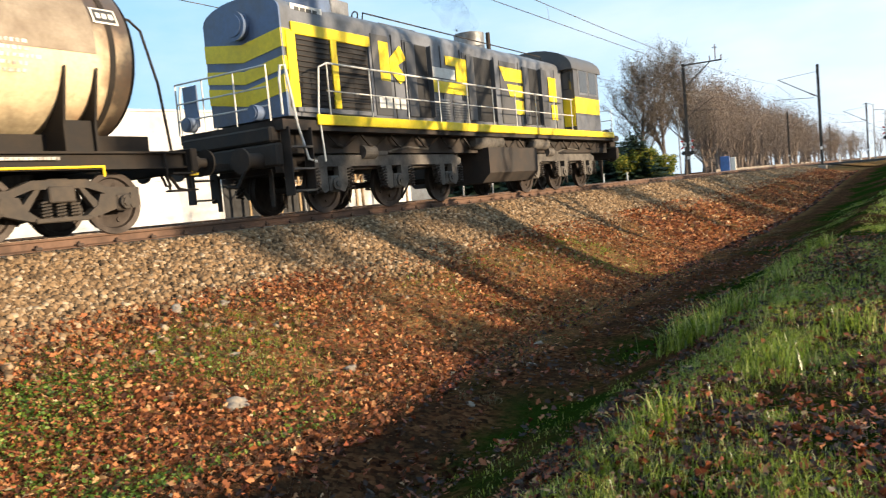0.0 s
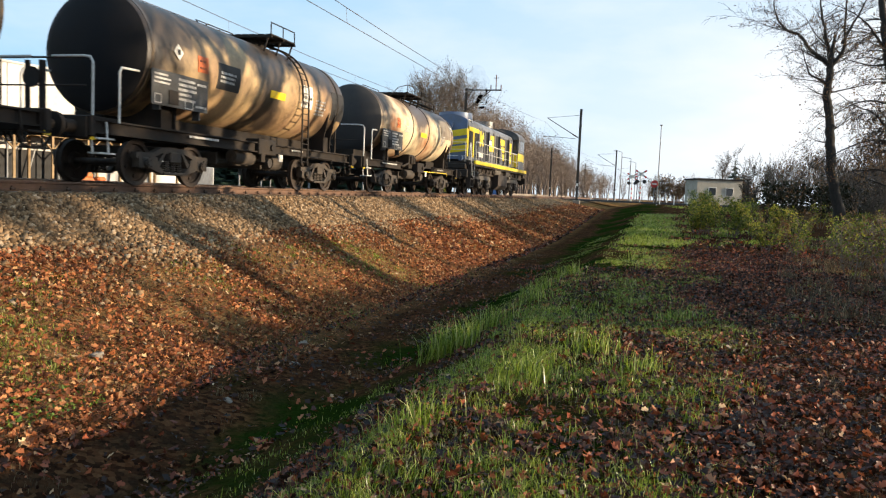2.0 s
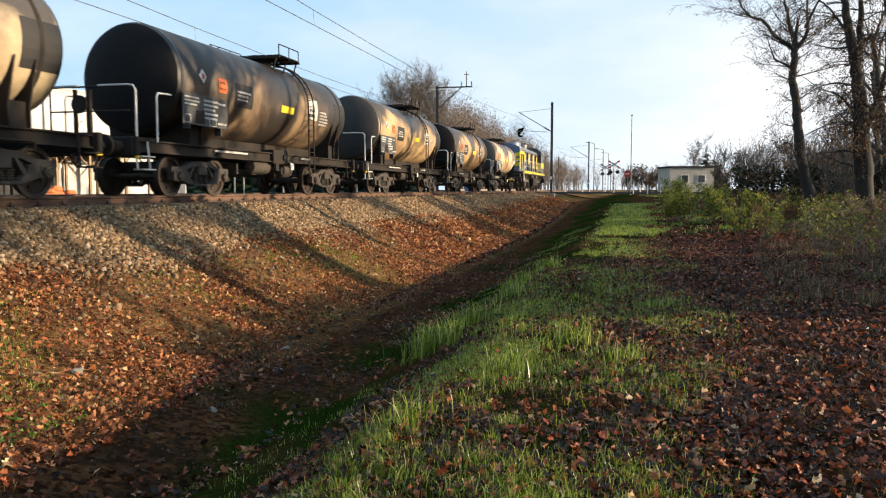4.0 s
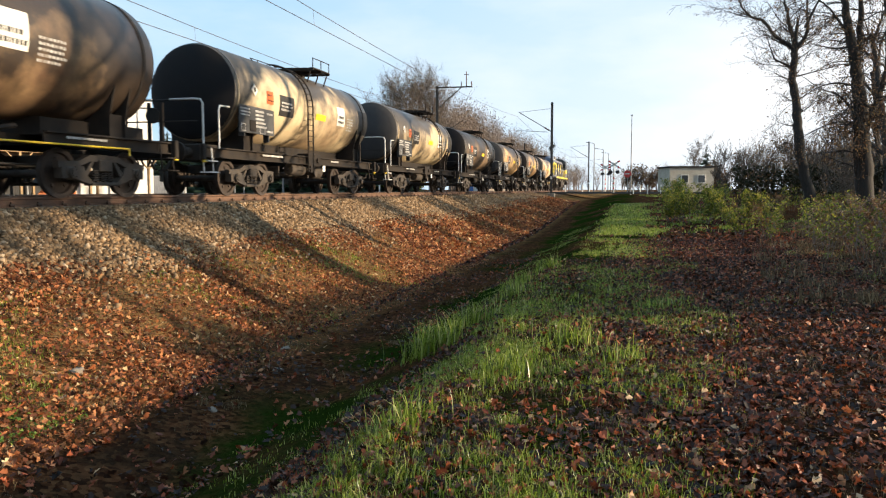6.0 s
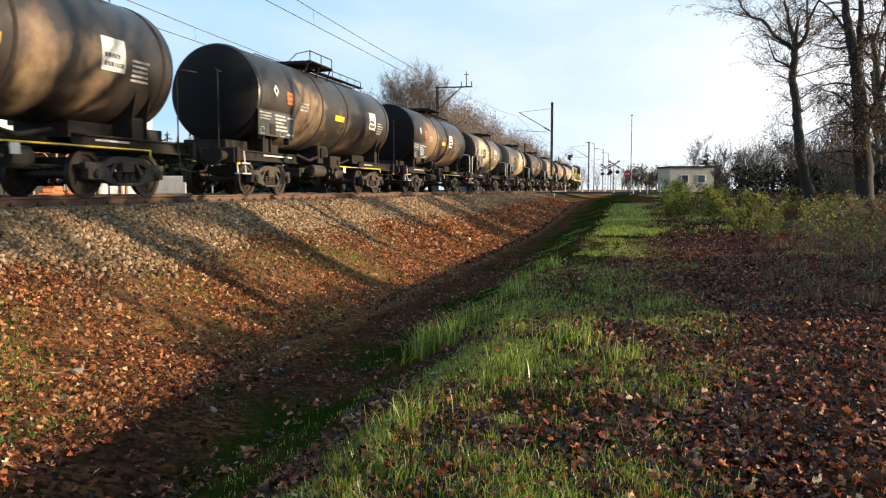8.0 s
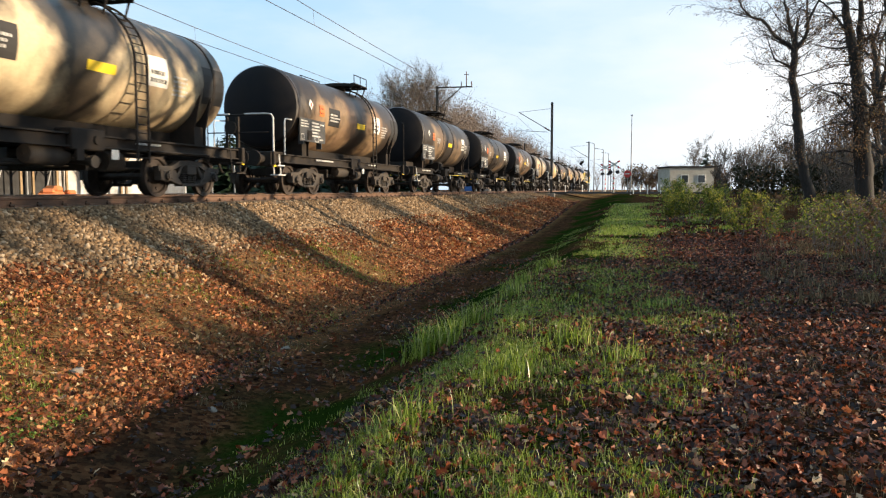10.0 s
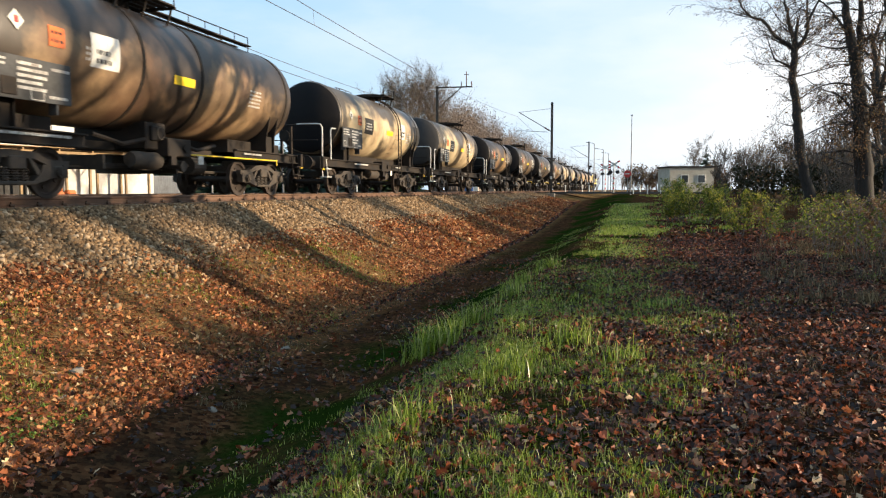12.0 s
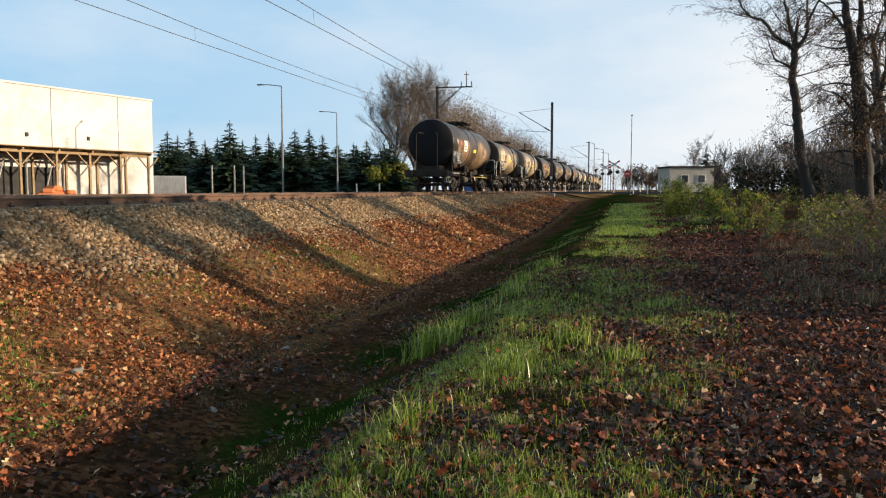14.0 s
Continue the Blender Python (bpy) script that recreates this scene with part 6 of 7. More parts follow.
def mast(x, y, side, top=10.2, portal=False):
    """An H-section mast; side: direction in x of its bracket."""
    z0 = stand(x, y)
    m = thing("catenary_mast", "dark steel catenary mast with a bracket arm over the track", "catenary mast", pose(x, y, z0), "catenary masts")
    h = top - z0
    part("post", Geo().box((0, -0.11, h / 2), (0.22, 0.02, h)).box((0, 0.11, h / 2), (0.22, 0.02, h)).box((0, 0, h / 2), (0.02, 0.22, h)), M_MAST, m)
    part("footing", Geo().box((0, 0, 0.1), (0.7, 0.7, 0.5), bevel=0.05), M_SLEEPER, m, "pale concrete footing")
    if portal:
        part("arm", Geo().box((side * 1.7, 0, h - 0.15), (3.5, 0.10, 0.12)), M_MAST, m)
        part("brace", Geo().tube([(0, 0, h - 2.2), (side * 2.4, 0, h - 0.18)], 0.05, 6), M_MAST, m)
        for k, dx in enumerate((2.4, 2.9, 3.4)):
            part("insulator", Geo().cyl((side * dx, 0, h - 0.08), (side * dx, 0, h + (1.3 if k == 1 else 0.35)), 0.05, 8), M_INSUL, m)
        part("cross_piece", Geo().box((side * 2.9, 0, h + 1.0), (0.5, 0.05, 0.05)), M_MAST, m)
        part("lower_arm", Geo().tube([(0, 0, 5.6), (side * 2.6, 0, 7.2), (side * 2.9, 0, 6.9)], 0.03, 6).tube([(0, 0, 6.2), (side * 2.9, 0, 6.0)], 0.022, 6), M_MAST, m)
    else:
        part("arm", Geo().tube([(0, 0, h - 2.9), (side * 3.3, 0, h - 0.9)], 0.04, 6), M_MAST, m)
        part("stay", Geo().tube([(0, 0, h - 0.6), (side * 3.3, 0, h - 0.9)], 0.018, 5), M_MAST, m)
        part("insulator", Geo().cyl((side * 0.25, 0, h - 2.75), (side * 0.75, 0, h - 2.45), 0.07, 8), M_INSUL, m)
        part("steady_arm", Geo().tube([(side * 0.4, 0, h - 2.9), (side * 3.4, 0, h - 2.7), (side * 3.6, 0, h - 2.8)], 0.022, 6), M_MAST, m)
    part("notice_plate", Geo().box((0, -0.13, 1.9), (0.2, 0.01, 0.28)), M_WHITE, m)
    return m


mast(-8.0, 77.0, -1)
mast(-18.7, 73.0, 1, 11.6, True)
for y in (141.0, 206.0, 275.0):
    mast(-8.0, y, -1)
    mast(-19.6, y, 1)

# ---------------------------------------------------------------- beyond the track
M_WALLP = worn("white_wall_panel", (0.60, 0.585, 0.56), (0.42, 0.40, 0.37), 0.75, 0, 0.28, (0.45, 0.7), 0.05)
M_TIMBER = worn("raw_timber", (0.34, 0.23, 0.12), (0.20, 0.14, 0.08), 0.8, 0, 2.0)
M_BRICKO = worn("orange_sacks", (0.62, 0.20, 0.06), (0.40, 0.12, 0.05), 0.7, 0, 2.0)
M_CONT = worn("grey_container", (0.42, 0.43, 0.44), (0.28, 0.27, 0.25), 0.6, 0, 1.0)


def hall():
    """White hall under construction; its long wall faces the track, local +x; local y runs along the wall, 0 at its far corner."""
    b = thing("white_hall", "large white panelled hall under construction with a timber canopy", "building", pose(-40.25, 58.55, 0.85, 0, 0, -12.6))
    h = 8.3
    part("core", Geo().box((-10, -30, h / 2 + 0.02), (19.6, 59.6, h)), M_CONT, b, "pale hall body")
    y = 0.0
    widths = (3.6, 6.05, 6.05, 6.05, 6.05, 6.05, 6.05, 6.05, 6.05, 8.0)
    for w in widths:
        part("wall_panel", Geo().box((-0.08, y - w / 2, (h + 3.4) / 2), (0.2, w - 0.05, h - 3.4), bevel=0.015), M_WALLP, b)
        y -= w
    part("wall_panel", Geo().box((-0.08, -4.4, 1.7), (0.2, 8.7, 3.36), bevel=0.015), M_WALLP, b)
    part("wall_panel", Geo().box((-0.08, -13.2, 2.9), (0.2, 8.6, 1.0), bevel=0.015), M_WALLP, b)
    part("wall_panel", Geo().box((-0.08, -39.5, 1.7), (0.2, 40.8, 3.36), bevel=0.015), M_WALLP, b)
    part("parapet", Geo().box((-0.05, -30, h + 0.06), (0.36, 60, 0.14)), M_WALLP, b)
    # a black sheet paints the shade of the open ground floor
    part("opening", Geo().box((-0.12, -14.2, 1.65), (0.12, 9.6, 3.3)), M_DARK, b, "black sheet for the shade inside the open ground floor")
    for k in range(10):
        part("cleat", Geo().box((0.06, -6.5 - k * 5.2, 4.75), (0.1, 0.22, 0.3)), M_DARK, b)
    for k in range(6):
        yy = -3.5 - k * 2.75
        for x in (0.6, 3.2):
            part("post", Geo().box((x, yy, 1.69), (0.16, 0.16, 3.38)), M_TIMBER, b)
        part("brace", Geo().tube([(3.2, yy, 2.35), (3.2, yy - 1.0, 3.33)], 0.06, 4), M_TIMBER, b)
        part("brace", Geo().tube([(3.2, yy, 2.35), (3.2, yy + 1.0, 3.33)], 0.06, 4), M_TIMBER, b)
        part("rafter", Geo().box((1.9, yy, 3.55), (3.4, 0.12, 0.16)), M_TIMBER, b)
    for x in (0.6, 3.2):
        part("beam", Geo().box((x, -11, 3.39), (0.14, 15.2, 0.18)), M_TIMBER, b)
    part("canopy_roof", Geo().box((1.9, -11, 3.69), (3.9, 15.5, 0.06), pose(0, 0, 0)), M_TIMBER, b, "thin timber canopy roof")
    for k in range(5):
        yy = -9.5 - k * 1.7
        part("prop", Geo().tube([(0.4 + (k % 3) * 0.6, yy, 0), (0.4 + (k % 3) * 0.6, yy + (0.9 if k % 2 else 0), 3.2)], 0.05, 6), M_CONT, b)


hall()
for k, (x, y, s) in enumerate(((-39.0, 45.0, 1.0), (-38.2, 43.6, 0.8), (-38.5, 46.2, 0.7))):
    thing("sack", "bulging orange building sack", "building material", pose(x, y, 0.88, 0, 0, 40 * k), "building material", geo=Geo().box((0, 0, 0.3 * s), (1.5 * s, 1.3 * s, 0.6 * s), bevel=0.2 * s).box((0.1, 0.1, 0.75 * s), (1.1 * s, 0.9 * s, 0.5 * s), bevel=0.2 * s), mat=M_BRICKO)
cb = thing("site_container", "grey ribbed site container", "container", pose(-44.3, 67.0, 0.9, 0, 0, -60) @ Matrix.Diagonal((0.9, 0.6, 0.85, 1)))
part("body", Geo().box((0, 0, 1.2), (2.4, 5.0, 2.4), bevel=0.03), M_CONT, cb)
for k in range(12):
    part("rib", Geo().box((1.21, -2.2 + k * 0.4, 1.2), (0.05, 0.12, 2.1)), M_CONT, cb)
for k, (x, y) in enumerate(((-37.0, 62.5), (-35.6, 64.0), (-35.0, 64.6))):
    thing("fence_post", "plain grey steel post", "post", pose(x, y, 0.9), "fence posts", geo=Geo().cyl((0, 0, 0), (0, 0, 2.9), 0.08, 8), mat=M_POLE)


def street_lamp(x, y, top, arm, z0=0.9):
    l = thing("street_lamp", "slim galvanised street lamp with a flat arm", "street lamp", pose(x, y, z0), "street lamps")
    h = top - z0
    part("pole", Geo().cyl((0, 0, 0), (0, 0, h), 0.09, 10, 0.05), M_POLE, l)
    if arm:
        part("arm", Geo().tube([(0, 0, h), (arm * 0.6, -arm * 0.1, h + 0.15), (arm, -arm * 0.15, h + 0.2)], 0.035, 6), M_POLE, l)
        part("lamp_head", Geo().box((arm * 1.1, -arm * 0.16, h + 0.2), (0.5, 0.22, 0.09), bevel=0.02), M_POLE, l)
    else:
        part("lamp_head", Geo().box((0, 0, h + 0.05), (0.3, 0.5, 0.12), bevel=0.03), M_POLE, l)


def spot(u, d):
    r = (u - 784) / 1358 * d
    return r * 0.9706 - d * 0.2409, r * 0.2409 + d * 0.9706


for u, d, top, arm in ((502, 58, 9.3, -1.7), (598, 78, 9.3, -1.6), (541, 95, 5.4, 0), (760, 84, 8.3, 0), (1050, 118, 8.6, -0.9), (1066, 128, 8.2, -1.1), (1115, 104, 11.5, 0), (1075, 150, 8.6, -1.0)):
    x, y = spot(u, d)
    street_lamp(x, y, top, arm)

# level crossing
M_ASPH = worn("road_asphalt", (0.055, 0.055, 0.056), (0.085, 0.08, 0.075), 0.85, 0, 1.5)
tagged(new("road", Geo().box((0, 99, 1.22), (160, 7.0, 0.2)).mesh("road", M_ASPH)), "grey asphalt road over the level crossing", "road", kind="structure")
M_LENS = worn("red_lens", (0.35, 0.02, 0.02), (0.2, 0.02, 0.02), 0.2)


def crossing_signal(u, d, red_disc):
    x, y = spot(u, d)
    c = thing("crossing_signal", "white crossing signal with a crossbuck and twin lamps", "crossing signal", pose(x, y, 1.25, 0, 0, 8), "crossing signals")
    part("pole", Geo().cyl((0, 0, 0), (0, 0, 3.6), 0.07, 10), M_WHITE, c)
    for s in (-1, 1):
        arm = Geo().box((0, -0.09, 0), (1.6, 0.03, 0.2), pose(0, 0, 3.35, 0, s * 33, 0))
        a = part("crossbuck_arm", arm, M_WHITE, c, "white board with red tips")
        for e in (-1, 1):
            part("arm_tip", Geo().box((e * 0.62, -0.11, 0), (0.3, 0.012, 0.18), pose(0, 0, 3.35, 0, s * 33, 0)), M_RED, a)
        part("signal_lamp", Geo().cyl((s * 0.42, -0.05, 2.45), (s * 0.42, -0.22, 2.45), 0.22, 16).cyl((s * 0.42, -0.2, 2.45), (s * 0.42, -0.38, 2.52), 0.13, 12), M_DARK, c)
    part("signal_bar", Geo().box((0, 0, 2.45), (0.9, 0.06, 0.08)), M_DARK, c)
    for k in range(3):
        part("red_band", Geo().cyl((0, 0, 0.4 + k * 0.6), (0, 0, 0.65 + k * 0.6), 0.075, 10), M_RED, c)
    if red_disc:
        dsc = thing("stop_sign", "round red stop disc on a post", "sign", pose(x + 1.6, y - 1.5, 1.25))
        part("post", Geo().cyl((0, 0, 0), (0, 0, 2.4), 0.04, 8), M_POLE, dsc)
        part("disc", Geo().cyl((0, -0.05, 2.2), (0, -0.08, 2.2), 0.42, 24), M_RED, dsc)
        part("disc_bar", Geo().box((0, -0.09, 2.2), (0.5, 0.01, 0.12)), M_WHITE, dsc)


crossing_signal(1085, 92, True)
crossing_signal(1070, 104, False)
crossing_signal(773, 86, False)
for k, (u, d) in enumerate(((1120, 92), (1132, 96), (1145, 90), (1030, 95), (1042, 98), (1168, 92), (1000, 96), (672, 72), (632, 70))):
    x, y = spot(u, d)
    thing("marker_post", "short white marker post", "post", pose(x, y, 1.1), "marker posts", geo=Geo().cyl((0, 0, 0), (0, 0, 1.0), 0.07, 8).cyl((0, 0, 1.0), (0, 0, 1.06), 0.09, 8), mat=M_WHITE)
x, y = spot(830, 100)
bx = thing("blue_cabinet", "blue and pale equipment cabinet by the crossing", "cabinet", pose(x, y, 1.0, 0, 0, 10))
part("body", Geo().box((0, 0, 1.1), (1.1, 1.1, 2.2), bevel=0.04), worn("cabinet_blue", (0.07, 0.17, 0.42), (0.05, 0.10, 0.25), 0.5), bx)
part("side_unit", Geo().box((0.9, 0, 1.0), (0.6, 0.9, 2.0), bevel=0.04), M_WHITE, bx)
fence = thing("low_wall", "long low pale concrete wall", "wall", pose(-22.5, 0, 0), kind="structure")
part("panel", Geo().box((0, 150, 1.35), (0.2, 100, 0.7)), M_SLEEPER, fence)


def house():
    x, y = spot(1211, 132)
    b = thing("flat_roofed_house", "small beige flat-roofed house with two windows", "house", pose(x, y, 0.9, 0, 0, 14))
    wall = worn("beige_render", (0.52, 0.46, 0.36), (0.38, 0.33, 0.26), 0.85, 0, 0.8)
    part("wall", Geo().box((0, 0, 2.2), (7.4, 7.0, 4.4)), wall, b)
    part("roof", Geo().box((0, 0, 4.5), (7.9, 7.5, 0.25), bevel=0.03), M_DARK, b, "dark flat roof")
    for u in (-1.2, 1.6):
        w = part("window", Geo().box((u, -3.52, 2.5), (1.3, 0.1, 1.4), bevel=0.02), M_WHITE, b, "white window frame")
        part("pane", Geo().box((u, -3.58, 2.5), (1.1, 0.02, 1.2)), M_GLASS, w)
    part("door", Geo().box((-2.9, -3.53, 1.2), (0.9, 0.08, 2.1)), M_TIMBER, b)


house()
x, y = spot(1500, 118)
b = thing("far_house", "grey house behind trees", "house", pose(x, y, 0.9, 0, 0, 5))
part("wall", Geo().box((0, 0, 2.6), (12, 8, 5.2)), M_CONT, b)
part("roof", Geo().prism([(-6.4, 5.2), (6.4, 5.2), (0, 7.8)], -4.4, 4.4), M_LGREY, b, "grey pitched roof")

# ---------------------------------------------------------------- stones, leaves and grass
def scatter(n, x0, x1, y0, y1, power=1.0):
    """n places, denser near the low end of y for a power above 1."""
    return RNG.uniform(x0, x1, n), y0 + (y1 - y0) * RNG.random(n) ** power


def keep_by(x, y, fn):
    k = RNG.random(len(x)) < fn(x, y)
    return x[k], y[k]


def patch(x, y, a=0.9, b=0.7, s=0.0):
    """Soft patchiness from 0 to 1."""
    return 0.5 + 0.25 * (np.sin(x * a + 1.3 * np.sin(y * 0.6 + s)) + np.sin(y * b + 1.1 * np.sin(x * 0.8 + s)))


CUBE = np.array([(i, j, k) for i in (-1, 1) for j in (-1, 1) for k in (-1, 1)], float)
CUBE_F = np.array([(0, 1, 3, 2), (4, 6, 7, 5), (0, 4, 5, 1), (2, 3, 7, 6), (0, 2, 6, 4), (1, 5, 7, 3)])


def stones(x, y, z, size):
    n = len(x)
    j = 1 + RNG.uniform(-0.42, 0.42, (n, 8, 3))
    v = CUBE[None] * j * 0.5
    a = RNG.normal(size=(n, 3, 3))
    q, _ = np.linalg.qr(a)
    sc = (size * RNG.uniform(0.6, 1.35, n))[:, None, None] * RNG.uniform(0.65, 1.2, (n, 1, 3))
    v = np.einsum("nij,nkj->nki", q, v * sc) + np.stack([x, y, z], -1)[:, None, :]
    f = (CUBE_F[None] + np.arange(n)[:, None, None] * 8).reshape(-1, 4)
    return v.reshape(-1, 3), f


def stone_mat():
    k = Mat("ballast_stone", 0.95, 0.0, 0.15)
    n = k.noise(k.world(), 60, 4, 0.7)
    c = k.ramp(k.island(), [(0, (0.05, 0.033, 0.019)), (0.4, (0.17, 0.105, 0.054)), (0.85, (0.30, 0.195, 0.105)), (1, (0.44, 0.34, 0.23))])
    k.color(k.mix(k.fit(n, 0.3, 0.7, 0, 0.4), c, (0.12, 0.08, 0.05)))
    return k.m


M_STONE = stone_mat()
x, y = scatter(50000, -10.4, -7.0, 4.0, 30, 1.25)
x2, y2 = scatter(20000, -10.4, -8.0, 30, 80, 1.1)
xs3, ys3 = scatter(5200, -10.78, -10.3, 5.0, 60, 1.3)
x, y = keep_by(x, y, lambda a, b: np.clip((-7.9 - a + patch(a, b) * 0.9 - 0.45) / 0.9, 0.03, 1))
size = np.concatenate([np.full(len(x), 0.058), np.full(len(x2), 0.075), np.full(len(xs3), 0.045)])
x, y = np.concatenate([x, x2, xs3]), np.concatenate([y, y2, ys3])
v, f = stones(x, y, ground_z(x, y) + 0.012, size)
tagged(new("ballast", big_mesh("ballast", v, f, M_STONE)), "sunlit tan ballast stones on the track's shoulder", "ballast", kind="stuff")
# pale lumps lying on the bank
for bx, by, s in ((-5.95, 5.3, 0.28), (-5.1, 10.6, 0.16), (-8.35, 6.6, 0.22), (-8.2, 7.3, 0.16), (-6.0, 7.2, 0.17), (-6.9, 6.2, 0.14), (-4.4, 8.9, 0.12), (-5.3, 12.2, 0.10), (-6.4, 4.9, 0.14), (-4.2, 7.0, 0.10), (-7.6, 5.6, 0.14)):
    bm = bmesh.new()
    bmesh.ops.create_icosphere(bm, subdivisions=3, radius=s * 0.5)
    g = Geo()
    base = Vector((bx, by, float(ground_z(bx, by)) + s * 0.05))
    g.add([base + Vector((p.co.x, p.co.y * 1.2, p.co.z * 0.6)) * (0.85 + 0.6 * noise.noise(p.co * (2.2 / s) + Vector((bx, by, 0)))) for p in bm.verts], [tuple(q.index for q in fc.verts) for fc in bm.faces])
    bm.free()
    thing("stone", "pale lump of stone half sunk in leaves", "stone", group="pale stones", geo=g, mat=M_SLEEPER, smooth=True)

LEAF = np.array([(0, -1.0, 0), (0.42, -0.45, 0.10), (0.78, -0.05, 0.22), (0.36, 0.12, 0.07), (0.46, 0.62, 0.16), (0, 1.0, 0.05), (-0.46, 0.62, 0.16), (-0.36, 0.12, 0.07), (-0.78, -0.05, 0.22), (-0.42, -0.45, 0.10)])
LEAF_F = np.array([(0, 1, 9), (1, 2, 3), (9, 7, 8), (1, 3, 7), (1, 7, 9), (3, 4, 6), (3, 6, 7), (4, 5, 6)])


def leaves(x, y, size, lift=0.012, lean=0.75):
    n = len(x)
    a = RNG.uniform(0, 2 * np.pi, n)
    tilt, roll = RNG.normal(0, lean, n), RNG.normal(0, lean, n)
    v = LEAF[None] * (size * RNG.uniform(0.4, 1.35, n))[:, None, None]
    v = v * np.stack([RNG.uniform(0.7, 1.1, n), np.ones(n), RNG.uniform(-2.2, 4.6, n)], -1)[:, None, :]
    ct, st = np.cos(tilt)[:, None], np.sin(tilt)[:, None]
    v = np.stack([v[..., 0], v[..., 1] * ct - v[..., 2] * st, v[..., 1] * st + v[..., 2] * ct], -1)
    cr, sr = np.cos(roll)[:, None], np.sin(roll)[:, None]
    v = np.stack([v[..., 0] * cr + v[..., 2] * sr, v[..., 1], -v[..., 0] * sr + v[..., 2] * cr], -1)
    ca, sa = np.cos(a)[:, None], np.sin(a)[:, None]
    v = np.stack([v[..., 0] * ca - v[..., 1] * sa, v[..., 0] * sa + v[..., 1] * ca, v[..., 2]], -1)
    v += np.stack([x, y, ground_z(x, y) + lift + RNG.uniform(0, 0.045, n)], -1)[:, None, :]
    f = (LEAF_F[None] + np.arange(n)[:, None, None] * 10).reshape(-1, 3)
    return v.reshape(-1, 3), f


# leaf colours carry the light: dark for shaded verge and ditch, bright for sunlit bank
M_LEAF_SHADED = foliage("shaded_fallen_leaf", [(0, (0.009, 0.005, 0.004)), (0.42, (0.030, 0.011, 0.006)), (0.68, (0.125, 0.029, 0.011)), (0.90, (0.32, 0.080, 0.029)), (0.98, (0.40, 0.19, 0.09)), (1, (0.55, 0.38, 0.22))], 0.25, 0.5, 0.3)
M_LEAF_SUNLIT = foliage("sunlit_bank_leaf", [(0, (0.05, 0.020, 0.011)), (0.30, (0.15, 0.052, 0.023)), (0.62, (0.33, 0.108, 0.040)), (0.88, (0.46, 0.20, 0.080)), (0.97, (0.52, 0.31, 0.14)), (1, (0.62, 0.47, 0.28))], 0.25, 0.6)
leaf_sets = {"verge": ([], []), "bank": ([], [])}
for n, x0, x1, y0, y1, pw, size, fn in (
        (92000, -8.6, -3.0, 2.6, 26, 1.4, 0.036, lambda a, b: np.clip(0.16 + 1.5 * patch(a, b, 1.9, 1.6) ** 2.2, 0, 1) * np.where(a > -5.1 + 0.8 * np.clip((9 - b) / 3, 0, 1), 0.22, 1)),
        (19000, -8.6, -5.0, 24, 75, 1.3, 0.075, lambda a, b: 0.6 + 0.4 * patch(a, b)),
        (34000, -2.4, 0.9, 2.4, 18, 1.5, 0.032, lambda a, b: 0.22 + 0.65 * patch(a, b, 1.7, 1.4, 2) ** 2 + 0.35 * np.clip((a + 0.3) / 1.2, 0, 1) + 0.3 * np.clip((6 - b) / 4, 0, 1)),
        (105000, -1.0, 8.0, 2.4, 26, 1.45, 0.032, lambda a, b: np.clip((a + 0.9 + 0.9 * (patch(a, b, 2.3, 1.9, 3) - 0.5)) / 1.9, 0.0, 0.92)),
        (5000, -1.5, 7.0, 24, 60, 1.2, 0.07, lambda a, b: 0.25 + 0.6 * np.clip(a / 2, 0, 1))):
    x, y = scatter(n, x0, x1, y0, y1, pw)
    x, y = keep_by(x, y, fn)
    # the bright leaves end about where the ditch's shadow begins
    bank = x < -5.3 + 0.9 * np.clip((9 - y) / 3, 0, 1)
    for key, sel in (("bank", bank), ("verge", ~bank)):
        if sel.any():
            v, f = leaves(x[sel], y[sel], size, 0.012, 0.75 if key == "bank" else 0.55)
            pv, pf = leaf_sets[key]
            pf.append(f + sum(len(q) for q in pv))
            pv.append(v)
# broad-leaved weeds low on the near bank, and crumbs of leaf between the fallen leaves
M_WEED = foliage("weed_leaf", [(0, (0.03, 0.065, 0.010)), (0.5, (0.10, 0.18, 0.022)), (1, (0.26, 0.32, 0.055))], 0.4, 0.45, 0.4)
x, y = scatter(16000, -7.6, -4.9, 2.0, 6.4, 1.1)
x, y = keep_by(x, y, lambda a, b: np.clip(1.9 * patch(a, b, 2.6, 2.2, 5) ** 2, 0, 1) * np.clip((6.4 - b) / 2.2, 0, 1))
v, f = leaves(x, y, 0.021, 0.03)
tagged(new("weeds", big_mesh("weeds", v, f, M_WEED)), "low green weeds among leaves on the bank", "weeds", kind="stuff")


def crumbs(x, y, size):
    n = len(x)
    c = np.stack([x, y, ground_z(x, y) + RNG.uniform(0.004, 0.03, n)], -1)
    u, w = RNG.normal(size=(n, 3)), RNG.normal(size=(n, 3))
    u[:, 2] *= 0.5
    w[:, 2] *= 0.5
    s = (size * RNG.uniform(0.5, 1.4, n))[:, None]
    v = np.stack([c - u * s, c + w * s * 0.7, c + u * s], 1).reshape(-1, 3)
    return v, np.arange(n * 3).reshape(-1, 3)


